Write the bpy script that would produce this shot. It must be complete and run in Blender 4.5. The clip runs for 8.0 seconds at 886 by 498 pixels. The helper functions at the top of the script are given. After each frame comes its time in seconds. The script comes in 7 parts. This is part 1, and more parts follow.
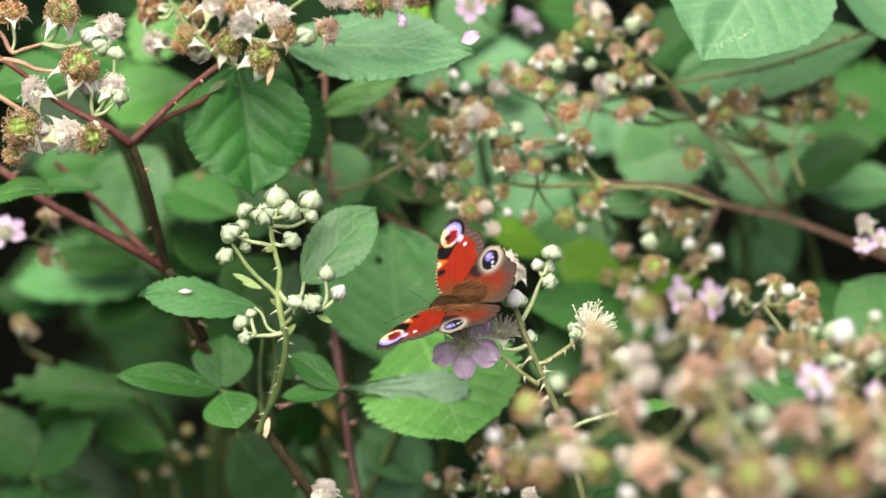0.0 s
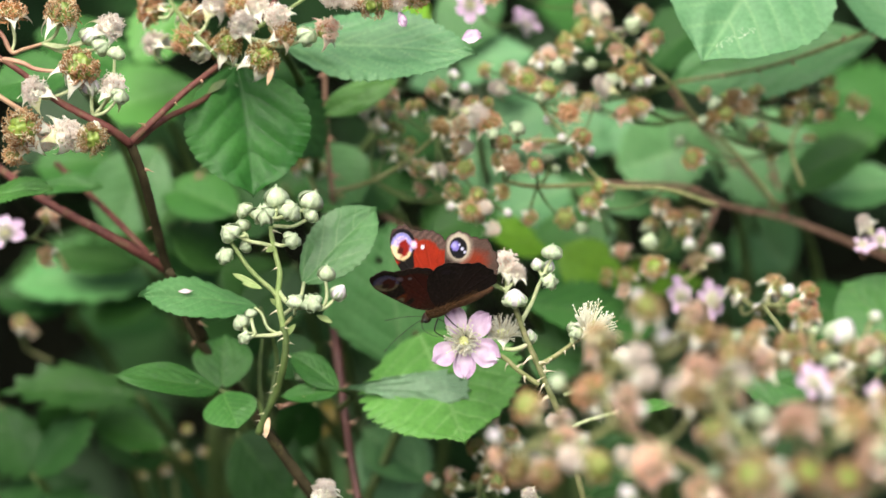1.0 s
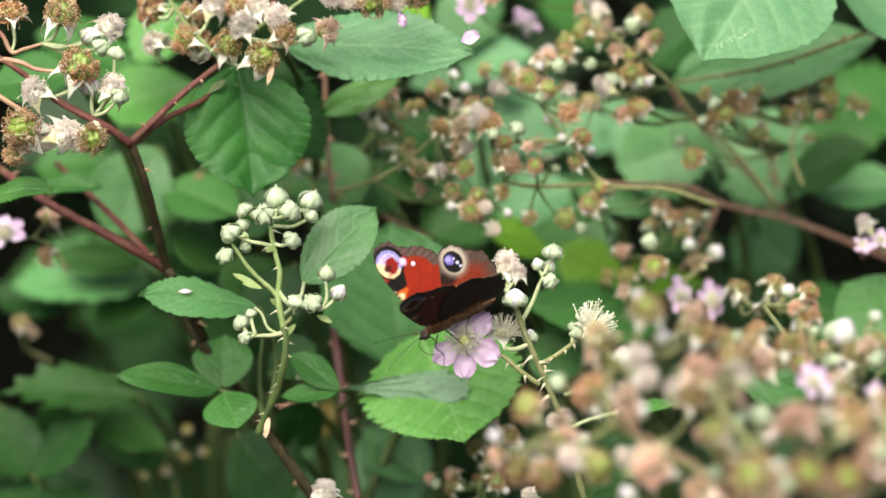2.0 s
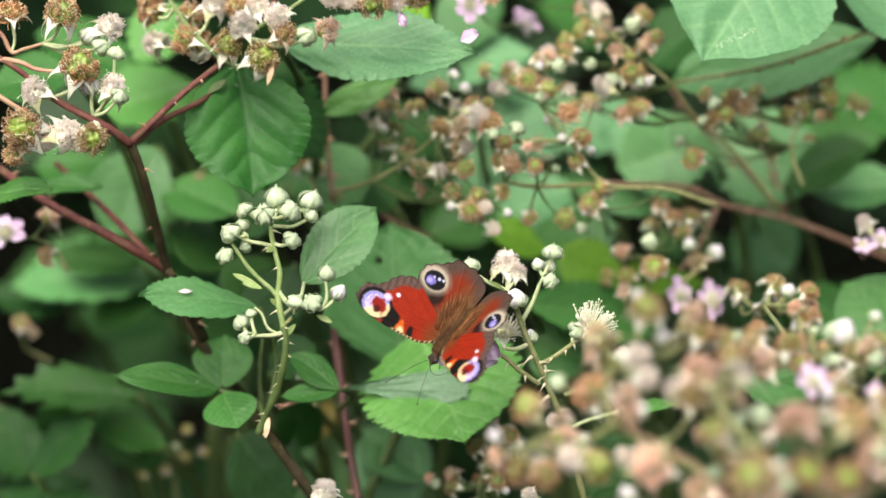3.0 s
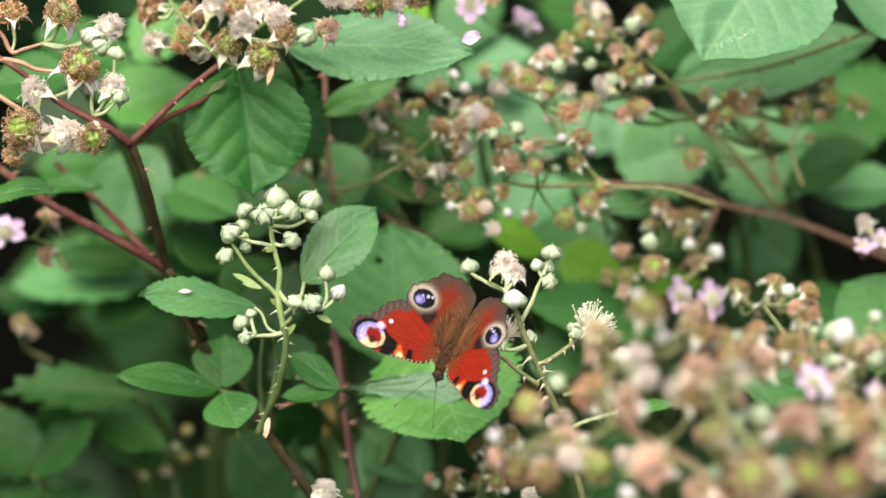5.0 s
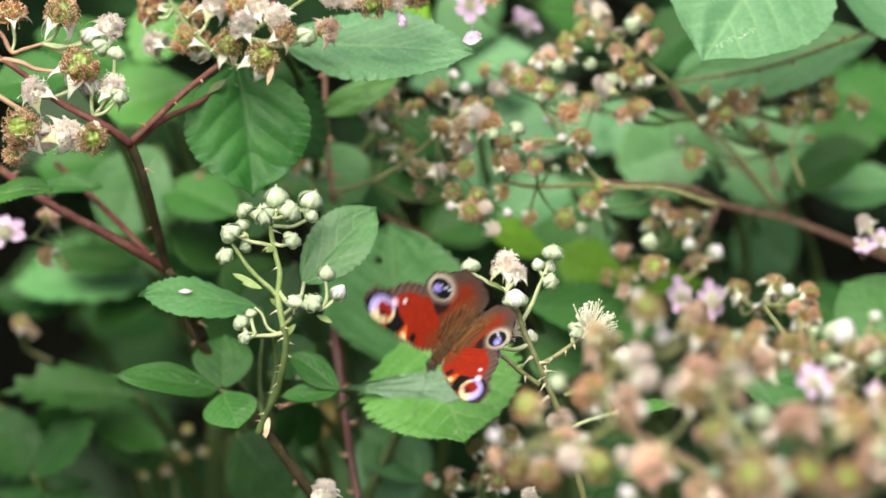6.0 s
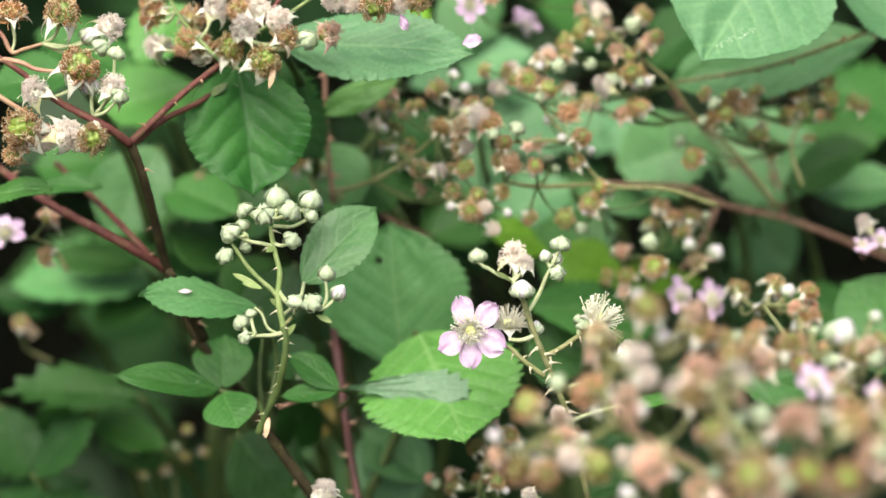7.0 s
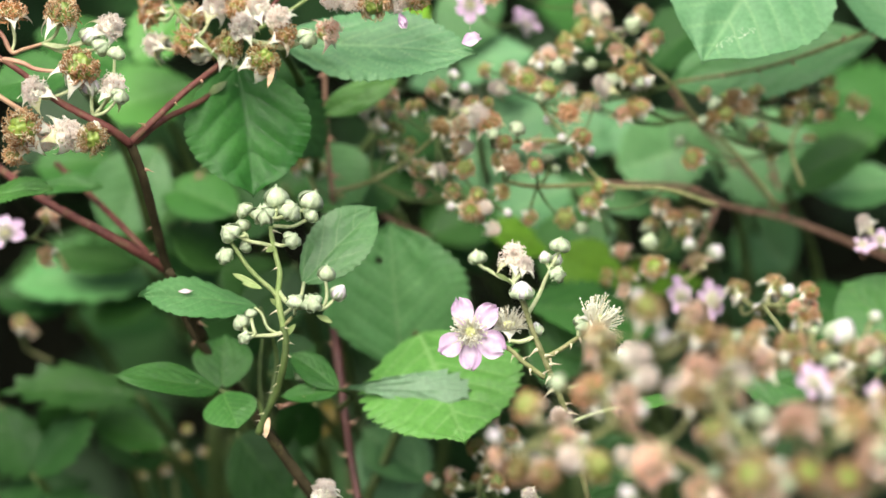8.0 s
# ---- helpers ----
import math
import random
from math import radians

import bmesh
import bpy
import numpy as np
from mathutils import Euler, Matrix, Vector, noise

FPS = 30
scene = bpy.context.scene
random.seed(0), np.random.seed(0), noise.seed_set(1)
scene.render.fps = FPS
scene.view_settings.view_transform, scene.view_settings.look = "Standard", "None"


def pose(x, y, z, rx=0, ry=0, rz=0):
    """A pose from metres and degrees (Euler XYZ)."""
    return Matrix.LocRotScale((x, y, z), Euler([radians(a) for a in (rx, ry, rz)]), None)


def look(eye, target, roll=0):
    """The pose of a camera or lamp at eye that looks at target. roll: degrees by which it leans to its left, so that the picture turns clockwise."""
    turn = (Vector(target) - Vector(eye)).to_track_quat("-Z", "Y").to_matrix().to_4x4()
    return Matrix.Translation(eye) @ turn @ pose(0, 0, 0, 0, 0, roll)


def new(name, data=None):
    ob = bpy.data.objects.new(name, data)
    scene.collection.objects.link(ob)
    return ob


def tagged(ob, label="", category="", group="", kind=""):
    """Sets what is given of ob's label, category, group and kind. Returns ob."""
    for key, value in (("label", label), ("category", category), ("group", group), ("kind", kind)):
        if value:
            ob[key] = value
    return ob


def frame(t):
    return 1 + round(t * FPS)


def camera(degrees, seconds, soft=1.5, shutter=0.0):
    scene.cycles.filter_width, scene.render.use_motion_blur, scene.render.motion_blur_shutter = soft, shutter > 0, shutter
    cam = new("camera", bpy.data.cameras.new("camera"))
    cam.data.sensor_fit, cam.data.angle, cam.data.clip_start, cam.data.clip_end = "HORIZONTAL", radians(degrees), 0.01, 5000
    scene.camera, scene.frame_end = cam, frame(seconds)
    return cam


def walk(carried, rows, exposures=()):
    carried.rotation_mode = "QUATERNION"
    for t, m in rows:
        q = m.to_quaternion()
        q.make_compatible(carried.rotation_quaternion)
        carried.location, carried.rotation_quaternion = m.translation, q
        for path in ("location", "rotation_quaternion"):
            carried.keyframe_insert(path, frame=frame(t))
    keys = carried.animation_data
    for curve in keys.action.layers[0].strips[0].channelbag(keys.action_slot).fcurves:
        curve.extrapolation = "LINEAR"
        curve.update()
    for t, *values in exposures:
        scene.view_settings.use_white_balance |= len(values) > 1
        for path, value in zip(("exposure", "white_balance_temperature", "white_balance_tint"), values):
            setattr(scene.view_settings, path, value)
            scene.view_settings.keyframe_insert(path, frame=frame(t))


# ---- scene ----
from itertools import product

# ---- camera: a long lens on a tripod, one metre from the flower ----
cam = camera(15.0, 8.0, soft=1.55, shutter=0.6)
EYE, AIM = (0.0, -0.9903, 1.1392), (0.0, 0.0, 1.0)
walk(cam, [(0.0, look(EYE, AIM)), (8.0, look(EYE, AIM))], exposures=[(0.0, 0.65, 6420, 3), (8.0, 0.65, 6420, 3)])
cam.data.dof.use_dof = True
cam.data.dof.focus_distance = 0.991
cam.data.dof.aperture_fstop = 5.6

# ---- daylight: bright thin cloud, light from above and a little behind the camera ----
SUN_ELEV, SUN_ROT = radians(48), radians(196)
world = bpy.data.worlds.new("world")
scene.world = world
world.use_nodes = True
wn = world.node_tree.nodes
sky = wn.new("ShaderNodeTexSky")
sky.sky_type, sky.sun_disc = "NISHITA", False
sky.sun_elevation, sky.sun_rotation = SUN_ELEV, SUN_ROT
sky.air_density, sky.dust_density, sky.ozone_density = 0.6, 7.0, 1.0
world.node_tree.links.new(sky.outputs[0], wn["Background"].inputs[0])
wn["Background"].inputs[1].default_value = 0.15
sun_data = bpy.data.lights.new("sun", "SUN")
sun_data.energy, sun_data.angle, sun_data.color = 1.85, radians(72), (1.0, 0.95, 0.88)
sun = new("sun", sun_data)
sun_way = Vector((math.sin(SUN_ROT) * math.cos(SUN_ELEV), math.cos(SUN_ROT) * math.cos(SUN_ELEV), math.sin(SUN_ELEV)))
sun.matrix_basis = look(sun_way * 20, (0, 0, 0))


# ---- materials ----
def shader(name, rough=0.5, spec=0.5):
    m = bpy.data.materials.new(name)
    m.use_nodes = True
    b = m.node_tree.nodes["Principled BSDF"]
    b.inputs["Roughness"].default_value = rough
    b.inputs["Specular IOR Level"].default_value = spec
    return m, m.node_tree.nodes, m.node_tree.links, b


def ramp(nodes, stops):
    r = nodes.new("ShaderNodeValToRGB")
    while len(r.color_ramp.elements) < len(stops):
        r.color_ramp.elements.new(0.5)
    for e, (p, c) in zip(r.color_ramp.elements, stops):
        e.position, e.color = p, (*c, 1)
    return r


def noise_node(nodes, links, size, detail=4.0, rough=0.6):
    co = nodes.new("ShaderNodeTexCoord")
    n = nodes.new("ShaderNodeTexNoise")
    n.inputs["Scale"].default_value = size
    n.inputs["Detail"].default_value = detail
    n.inputs["Roughness"].default_value = rough
    links.new(co.outputs["Object"], n.inputs["Vector"])
    return n


def mix(nodes, links, kind, fac, a, b):
    n = nodes.new("ShaderNodeMix")
    n.data_type, n.blend_type = "RGBA", kind
    for sock, v in ((n.inputs[0], fac), (n.inputs[6], a), (n.inputs[7], b)):
        if isinstance(v, (int, float)):
            sock.default_value = v
        elif isinstance(v, tuple):
            sock.default_value = (*v, 1)
        else:
            links.new(v, sock)
    return n.outputs[2]


def bump(nodes, links, bsdf, height, strength, dist=0.0003):
    b = nodes.new("ShaderNodeBump")
    b.inputs["Strength"].default_value, b.inputs["Distance"].default_value = strength, dist
    links.new(height, b.inputs["Height"])
    links.new(b.outputs[0], bsdf.inputs["Normal"])


def translucent(m, nodes, links, bsdf, colour, amount):
    """Some of the light that falls on the far side shows through."""
    tr = nodes.new("ShaderNodeBsdfTranslucent")
    links.new(colour, tr.inputs[0])
    ms = nodes.new("ShaderNodeMixShader")
    ms.inputs[0].default_value = amount
    links.new(bsdf.outputs[0], ms.inputs[1])
    links.new(tr.outputs[0], ms.inputs[2])
    links.new(ms.outputs[0], nodes["Material Output"].inputs["Surface"])


def vary(nodes, links, colour, lo=0.7, hi=1.3):
    """Piece to piece difference in lightness."""
    info = nodes.new("ShaderNodeObjectInfo")
    mp = nodes.new("ShaderNodeMapRange")
    mp.inputs["To Min"].default_value, mp.inputs["To Max"].default_value = lo, hi
    links.new(info.outputs["Random"], mp.inputs["Value"])
    return mix(nodes, links, "MULTIPLY", 1.0, colour, mp.outputs[0])


def leaf_material(name, dark, light, vein, rough=0.42, through_light=0.28, island=False, spec=0.4):
    m, nodes, links, b = shader(name, rough, spec)
    n = noise_node(nodes, links, 55)
    r = ramp(nodes, [(0.3, dark), (0.7, light)])
    links.new(n.outputs[0], r.inputs[0])
    at = nodes.new("ShaderNodeAttribute")
    at.attribute_name = "vein"
    col = mix(nodes, links, "MIX", at.outputs["Fac"], r.outputs[0], vein)
    fine = noise_node(nodes, links, 700, 3)
    sp = ramp(nodes, [(0.35, (0.87, 0.88, 0.84)), (0.6, (1.05, 1.04, 1.0))])
    links.new(fine.outputs[0], sp.inputs[0])
    col = mix(nodes, links, "MULTIPLY", 1.0, col, sp.outputs[0])
    dots = noise_node(nodes, links, 210, 2, 0.4)
    dr = ramp(nodes, [(0.75, (0, 0, 0)), (0.79, (1, 1, 1))])
    links.new(dots.outputs[0], dr.inputs[0])
    col = mix(nodes, links, "MIX", dr.outputs[0], col, mix(nodes, links, "MIX", 0.45, col, (0.45, 0.5, 0.34)))
    if island:
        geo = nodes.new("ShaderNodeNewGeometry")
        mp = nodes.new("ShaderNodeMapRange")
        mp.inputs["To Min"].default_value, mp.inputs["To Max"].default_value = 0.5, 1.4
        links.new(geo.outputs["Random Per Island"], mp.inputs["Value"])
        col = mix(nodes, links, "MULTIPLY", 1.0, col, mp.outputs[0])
    else:
        col = vary(nodes, links, col, 0.82, 1.18)
    links.new(col, b.inputs["Base Color"])
    rr = ramp(nodes, [(0.3, (rough - 0.1,) * 3), (0.7, (rough + 0.15,) * 3)])
    links.new(n.outputs[0], rr.inputs[0])
    links.new(rr.outputs[0], b.inputs["Roughness"])
    co = nodes.new("ShaderNodeTexCoord")
    net = nodes.new("ShaderNodeTexVoronoi")
    net.feature = "DISTANCE_TO_EDGE"
    net.inputs["Scale"].default_value = 480
    links.new(co.outputs["Object"], net.inputs["Vector"])
    cell = ramp(nodes, [(0.0, (0, 0, 0)), (0.22, (1, 1, 1))])
    links.new(net.outputs["Distance"], cell.inputs[0])
    bump(nodes, links, b, mix(nodes, links, "MIX", 0.35, cell.outputs[0], fine.outputs[0]), 0.28, 0.00025)
    translucent(m, nodes, links, b, col, through_light)
    return m


def mottled(name, stops, size=400, rough=0.6, spec=0.4, lo=0.85, hi=1.15, glow_through=0.0, bump_by=0.4):
    """A plain organic surface: a ramp over noise, some difference between pieces, fine relief."""
    m, nodes, links, b = shader(name, rough, spec)
    n = noise_node(nodes, links, size)
    r = ramp(nodes, stops)
    links.new(n.outputs[0], r.inputs[0])
    col = vary(nodes, links, r.outputs[0], lo, hi)
    links.new(col, b.inputs["Base Color"])
    fine = noise_node(nodes, links, size * 5, 2)
    bump(nodes, links, b, fine.outputs[0], bump_by)
    if glow_through:
        translucent(m, nodes, links, b, col, glow_through)
    return m


LEAF = leaf_material("leaf_green", (0.04, 0.142, 0.026), (0.064, 0.2, 0.04), (0.13, 0.28, 0.075))
# Mid green: leaf green darkened, mostly for shade inside and low down.
LEAF_MID_SHADE = leaf_material("leaf_mid_shade", (0.026, 0.095, 0.014), (0.045, 0.14, 0.022), (0.08, 0.19, 0.045), rough=0.5)
LEAF_BRIGHT = leaf_material("leaf_bright", (0.078, 0.225, 0.04), (0.11, 0.295, 0.064), (0.2, 0.38, 0.13))
# Darkest copy of leaf green: shade of low and inner leaves as colour.
LEAF_SHADE = leaf_material("leaf_shade", (0.014, 0.06, 0.01), (0.026, 0.09, 0.016), (0.05, 0.14, 0.03), rough=0.5, spec=0.3)
LEAF_GREY = leaf_material("leaf_grey_green", (0.08, 0.21, 0.068), (0.118, 0.28, 0.1), (0.22, 0.4, 0.17), rough=0.36)
LEAF_PALE = leaf_material("leaf_pale_green", (0.115, 0.28, 0.122), (0.16, 0.345, 0.162), (0.27, 0.46, 0.22), rough=0.4)
LEAF_BLUE = leaf_material("leaf_blue_green", (0.18, 0.34, 0.18), (0.24, 0.41, 0.25), (0.22, 0.36, 0.22), rough=0.36)
LEAF_LIME = leaf_material("leaf_lime", (0.13, 0.3, 0.02), (0.19, 0.39, 0.03), (0.24, 0.42, 0.06), through_light=0.35)
LEAF_YELLOW = leaf_material("leaf_yellow", (0.3, 0.22, 0.03), (0.45, 0.34, 0.05), (0.4, 0.35, 0.1))
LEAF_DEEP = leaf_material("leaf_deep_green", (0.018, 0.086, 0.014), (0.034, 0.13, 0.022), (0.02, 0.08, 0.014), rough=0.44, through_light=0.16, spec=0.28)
LEAF_FRESH = leaf_material("leaf_fresh_green", (0.105, 0.29, 0.05), (0.155, 0.38, 0.085), (0.3, 0.5, 0.2))
LEAF_SAGE = leaf_material("leaf_sage_green", (0.1, 0.28, 0.09), (0.145, 0.345, 0.125), (0.24, 0.44, 0.19), rough=0.4)
# Deep leaves: darkened well below leaf green to paint in their shade.
LEAF_FAR_SHADE = leaf_material("leaf_far_shade", (0.012, 0.042, 0.01), (0.028, 0.08, 0.02), (0.045, 0.1, 0.035), island=True)
CANE_RED = mottled("cane_red", [(0.3, (0.08, 0.027, 0.022)), (0.5, (0.15, 0.052, 0.044)), (0.7, (0.16, 0.1, 0.055))], 260, 0.6, 0.25)
# Darker copy of the red cane, its shade put into the colour.
CANE_RED_SHADED = mottled("cane_red_shaded", [(0.3, (0.055, 0.02, 0.018)), (0.6, (0.115, 0.043, 0.037)), (0.75, (0.13, 0.085, 0.05))], 160, 0.5)
SPECK = mottled("leaf_speck", [(0.3, (0.55, 0.63, 0.45)), (0.7, (0.75, 0.8, 0.66))], 900, 0.8, 0.2)
CANE_PINK = mottled("cane_pink", [(0.3, (0.3, 0.13, 0.1)), (0.7, (0.44, 0.29, 0.18))], 150, 0.5)
CANE_DARK = mottled("cane_dark", [(0.3, (0.022, 0.021, 0.009)), (0.6, (0.055, 0.043, 0.022)), (0.75, (0.11, 0.105, 0.04))], 140, 0.8, 0.15)
CANE_BROWN = mottled("cane_brown", [(0.3, (0.17, 0.09, 0.06)), (0.7, (0.3, 0.18, 0.12))], 110, 0.55)
CANE_GREEN = mottled("cane_green", [(0.3, (0.13, 0.2, 0.055)), (0.7, (0.26, 0.32, 0.125))], 200, 0.55)
CANE_MOSS = mottled("cane_moss", [(0.3, (0.045, 0.075, 0.02)), (0.7, (0.1, 0.145, 0.04))], 160, 0.55)
STALK = mottled("stalk_downy", [(0.3, (0.34, 0.4, 0.19)), (0.7, (0.52, 0.57, 0.34))], 600, 0.75)
STALK_BROWN = mottled("stalk_brownish", [(0.3, (0.13, 0.145, 0.05)), (0.5, (0.21, 0.225, 0.09)), (0.7, (0.29, 0.26, 0.14))], 500, 0.7)
THORN = mottled("thorn", [(0.3, (0.34, 0.16, 0.11)), (0.7, (0.5, 0.33, 0.22))], 500, 0.4)
BUD = mottled("bud_downy", [(0.3, (0.4, 0.49, 0.31)), (0.7, (0.6, 0.66, 0.48))], 900, 0.85, 0.2)
BUD_SEPAL = mottled("bud_sepal", [(0.3, (0.36, 0.46, 0.27)), (0.7, (0.6, 0.66, 0.48))], 900, 0.85, 0.2)
SEPAL = mottled("sepal_pale", [(0.3, (0.6, 0.63, 0.42)), (0.55, (0.84, 0.83, 0.72)), (0.7, (0.92, 0.9, 0.85))], 400, 0.8, 0.2, glow_through=0.25)
SEPAL_TAN = mottled("sepal_tan", [(0.3, (0.66, 0.5, 0.37)), (0.5, (0.85, 0.77, 0.61)), (0.7, (0.92, 0.89, 0.78))], 500, 0.8, 0.2, 0.75, 1.15, glow_through=0.25)
SEPAL_OLIVE = mottled("sepal_olive", [(0.3, (0.4, 0.44, 0.17)), (0.55, (0.62, 0.62, 0.36)), (0.75, (0.86, 0.82, 0.66))], 380, 0.8, 0.2, 0.85, 1.1, glow_through=0.25)
WITHERED = mottled("withered", [(0.3, (0.42, 0.27, 0.16)), (0.7, (0.62, 0.46, 0.31))], 400, 0.8, 0.2)
SEPAL_PINK = mottled("sepal_pink", [(0.3, (0.66, 0.34, 0.26)), (0.5, (0.88, 0.7, 0.58)), (0.65, (0.93, 0.88, 0.79))], 420, 0.8, 0.2, 0.85, 1.1, glow_through=0.25)
DRUPELET = mottled("drupelet_green", [(0.3, (0.12, 0.185, 0.025)), (0.7, (0.24, 0.31, 0.06))], 500, 0.28, 0.5, 0.7, 1.2)
DRUPELET_RED = mottled("drupelet_reddish", [(0.3, (0.2, 0.26, 0.05)), (0.7, (0.36, 0.24, 0.1))], 160, 0.35, 0.5, 0.7, 1.2)

DRUPELET_YOUNG = mottled("drupelet_young", [(0.3, (0.16, 0.21, 0.04)), (0.7, (0.29, 0.32, 0.09))], 500, 0.35, 0.5, 0.75, 1.2)


def tint_by_piece(nodes, links):
    """Some pieces greener, some pinker, most plain."""
    info = nodes.new("ShaderNodeObjectInfo")
    scramble = nodes.new("ShaderNodeMath")
    scramble.operation = "FRACT"
    times = nodes.new("ShaderNodeMath")
    times.operation = "MULTIPLY"
    times.inputs[1].default_value = 7.31
    links.new(info.outputs["Random"], times.inputs[0])
    links.new(times.outputs[0], scramble.inputs[0])
    r = ramp(nodes, [(0.0, (0.84, 0.95, 0.66)), (0.3, (0.97, 1.0, 0.88)), (0.6, (1.0, 1.0, 0.96)), (0.85, (1.0, 0.93, 0.84)), (1.0, (1.03, 0.88, 0.82))])
    links.new(scramble.outputs[0], r.inputs[0])
    return r.outputs[0]


def stamen_material(name, stops, tinted=True, glow=0.35):
    """Each filament takes its own tone along the ramp."""
    m, nodes, links, b = shader(name, 0.8, 0.2)
    geo = nodes.new("ShaderNodeNewGeometry")
    r = ramp(nodes, stops)
    links.new(geo.outputs["Random Per Island"], r.inputs[0])
    col = vary(nodes, links, r.outputs[0], 0.75, 1.2)
    if tinted:
        col = mix(nodes, links, "MULTIPLY", 1.0, col, tint_by_piece(nodes, links))
    links.new(col, b.inputs["Base Color"])
    translucent(m, nodes, links, b, col, glow)
    return m


STAMEN_BROWN = stamen_material("stamen_brown", [(0.0, (0.26, 0.1, 0.035)), (0.4, (0.58, 0.32, 0.16)), (0.7, (0.84, 0.64, 0.46)), (1.0, (0.93, 0.85, 0.72))])
STAMEN_TAN = stamen_material("stamen_tan", [(0.0, (0.34, 0.13, 0.045)), (0.45, (0.72, 0.4, 0.2)), (0.8, (0.9, 0.71, 0.53)), (1.0, (0.93, 0.86, 0.72))])
STAMEN_BLUSH = stamen_material("stamen_blush", [(0.0, (0.5, 0.22, 0.11)), (0.35, (0.9, 0.62, 0.52)), (1.0, (0.95, 0.86, 0.78))])
STAMEN_CREAM = stamen_material("stamen_cream", [(0.0, (0.66, 0.56, 0.34)), (0.15, (0.9, 0.87, 0.68)), (1.0, (0.97, 0.96, 0.86))], False, 0.15)
STAMEN_WHITE = stamen_material("stamen_white", [(0.0, (0.5, 0.3, 0.2)), (0.12, (0.82, 0.69, 0.6)), (1.0, (0.95, 0.91, 0.85))], False, 0.2)
CARPEL = mottled("carpel_green", [(0.3, (0.5, 0.53, 0.2)), (0.7, (0.68, 0.69, 0.36))], 700, 0.5)
PETAL = mottled("petal_pink", [(0.3, (0.6, 0.4, 0.6)), (0.5, (0.72, 0.54, 0.73)), (0.7, (0.8, 0.66, 0.8))], 260, 0.6, 0.3, 0.95, 1.05, 0.3, 0.3)
PETAL_WHITE = mottled("petal_white", [(0.3, (0.78, 0.7, 0.76)), (0.7, (0.86, 0.82, 0.85))], 200, 0.6, 0.3, 0.95, 1.05, 0.3, 0.3)
PETAL_PALE = mottled("petal_pale_pink", [(0.3, (0.7, 0.52, 0.62)), (0.7, (0.84, 0.72, 0.78))], 300, 0.6, 0.3, 0.95, 1.05, 0.3, 0.3)
# Near black, darker than soil, so the colour holds the thicket's shade.
SOIL_SHADED = mottled("soil", [(0.3, (0.004, 0.005, 0.003)), (0.7, (0.011, 0.012, 0.006))], 25, 0.95, 0.1)


# ---- building helpers ----
def mesh_of(name, verts, faces, mat, smooth=True, vein=None):
    me = bpy.data.meshes.new(name)
    me.from_pydata(verts, [], faces)
    me.materials.append(mat)
    if smooth:
        me.shade_smooth()
    if vein is not None:
        a = me.attributes.new("vein", "FLOAT", "POINT")
        a.data.foreach_set("value", vein)
    me.update()
    return me


def part(name, me, parent, m=None, label=""):
    ob = new(name, me)
    ob.parent = parent
    if m is not None:
        ob.matrix_basis = m
    if label:
        ob["label"] = label
    return ob


def root(name, place, label, category, group="", kind=""):
    ob = new(name)
    ob.empty_display_size = 0.01
    ob.location = place
    return tagged(ob, label, category, group, kind)


def smooth_line(pts, steps):
    """Catmull-Rom through the points."""
    p = [Vector(q) for q in pts]
    p = [2 * p[0] - p[1]] + p + [2 * p[-1] - p[-2]]
    out = []
    for i in range(1, len(p) - 2):
        a, b, c, d = p[i - 1:i + 3]
        for k in range(steps):
            t = k / steps
            out.append(0.5 * (2 * b + (c - a) * t + (2 * a - 5 * b + 4 * c - d) * t * t + (3 * b - a - 3 * c + d) * t ** 3))
    return out + [p[-2]]


def tube(line, r0, r1, sides=8, lump=0.0, rnd=None):
    """Vertices and faces of a tapered round stem along a line, closed at its ends."""
    verts, faces = [], []
    n = len(line)
    side = Vector((0.3, -1, 0.2))
    for i, p in enumerate(line):
        way = (line[min(i + 1, n - 1)] - line[max(i - 1, 0)]).normalized()
        side = (side - way * side.dot(way)).normalized()
        other = way.cross(side)
        r = r0 + (r1 - r0) * i / (n - 1)
        if lump:
            r *= 1 + lump * (rnd.random() - 0.5)
        for k in range(sides):
            a = 2 * math.pi * k / sides
            verts.append(p + side * (r * math.cos(a)) + other * (r * math.sin(a)))
    for i in range(n - 1):
        for k in range(sides):
            j = (k + 1) % sides
            faces.append((i * sides + k, i * sides + j, (i + 1) * sides + j, (i + 1) * sides + k))
    faces.append(tuple(range(sides - 1, -1, -1)))
    faces.append(tuple(range((n - 1) * sides, n * sides)))
    return verts, faces


def stem(parent, name, pts, r0, r1, mat, steps=6, label="", lump=0.12):
    """A cane or stalk as one part of its plant, given in world places."""
    rnd = random.Random(int(abs(pts[0][0] * 1e4 + pts[-1][2] * 3e4)))
    o = parent.location
    v, f = tube([p - o for p in smooth_line(pts, steps)], r0, r1, 8, lump, rnd)
    return part(name, mesh_of(name, v, f, mat), parent, None, label)


THORN_PALE = mottled("thorn_pale", [(0.3, (0.5, 0.45, 0.29)), (0.7, (0.7, 0.65, 0.47))], 500, 0.45)


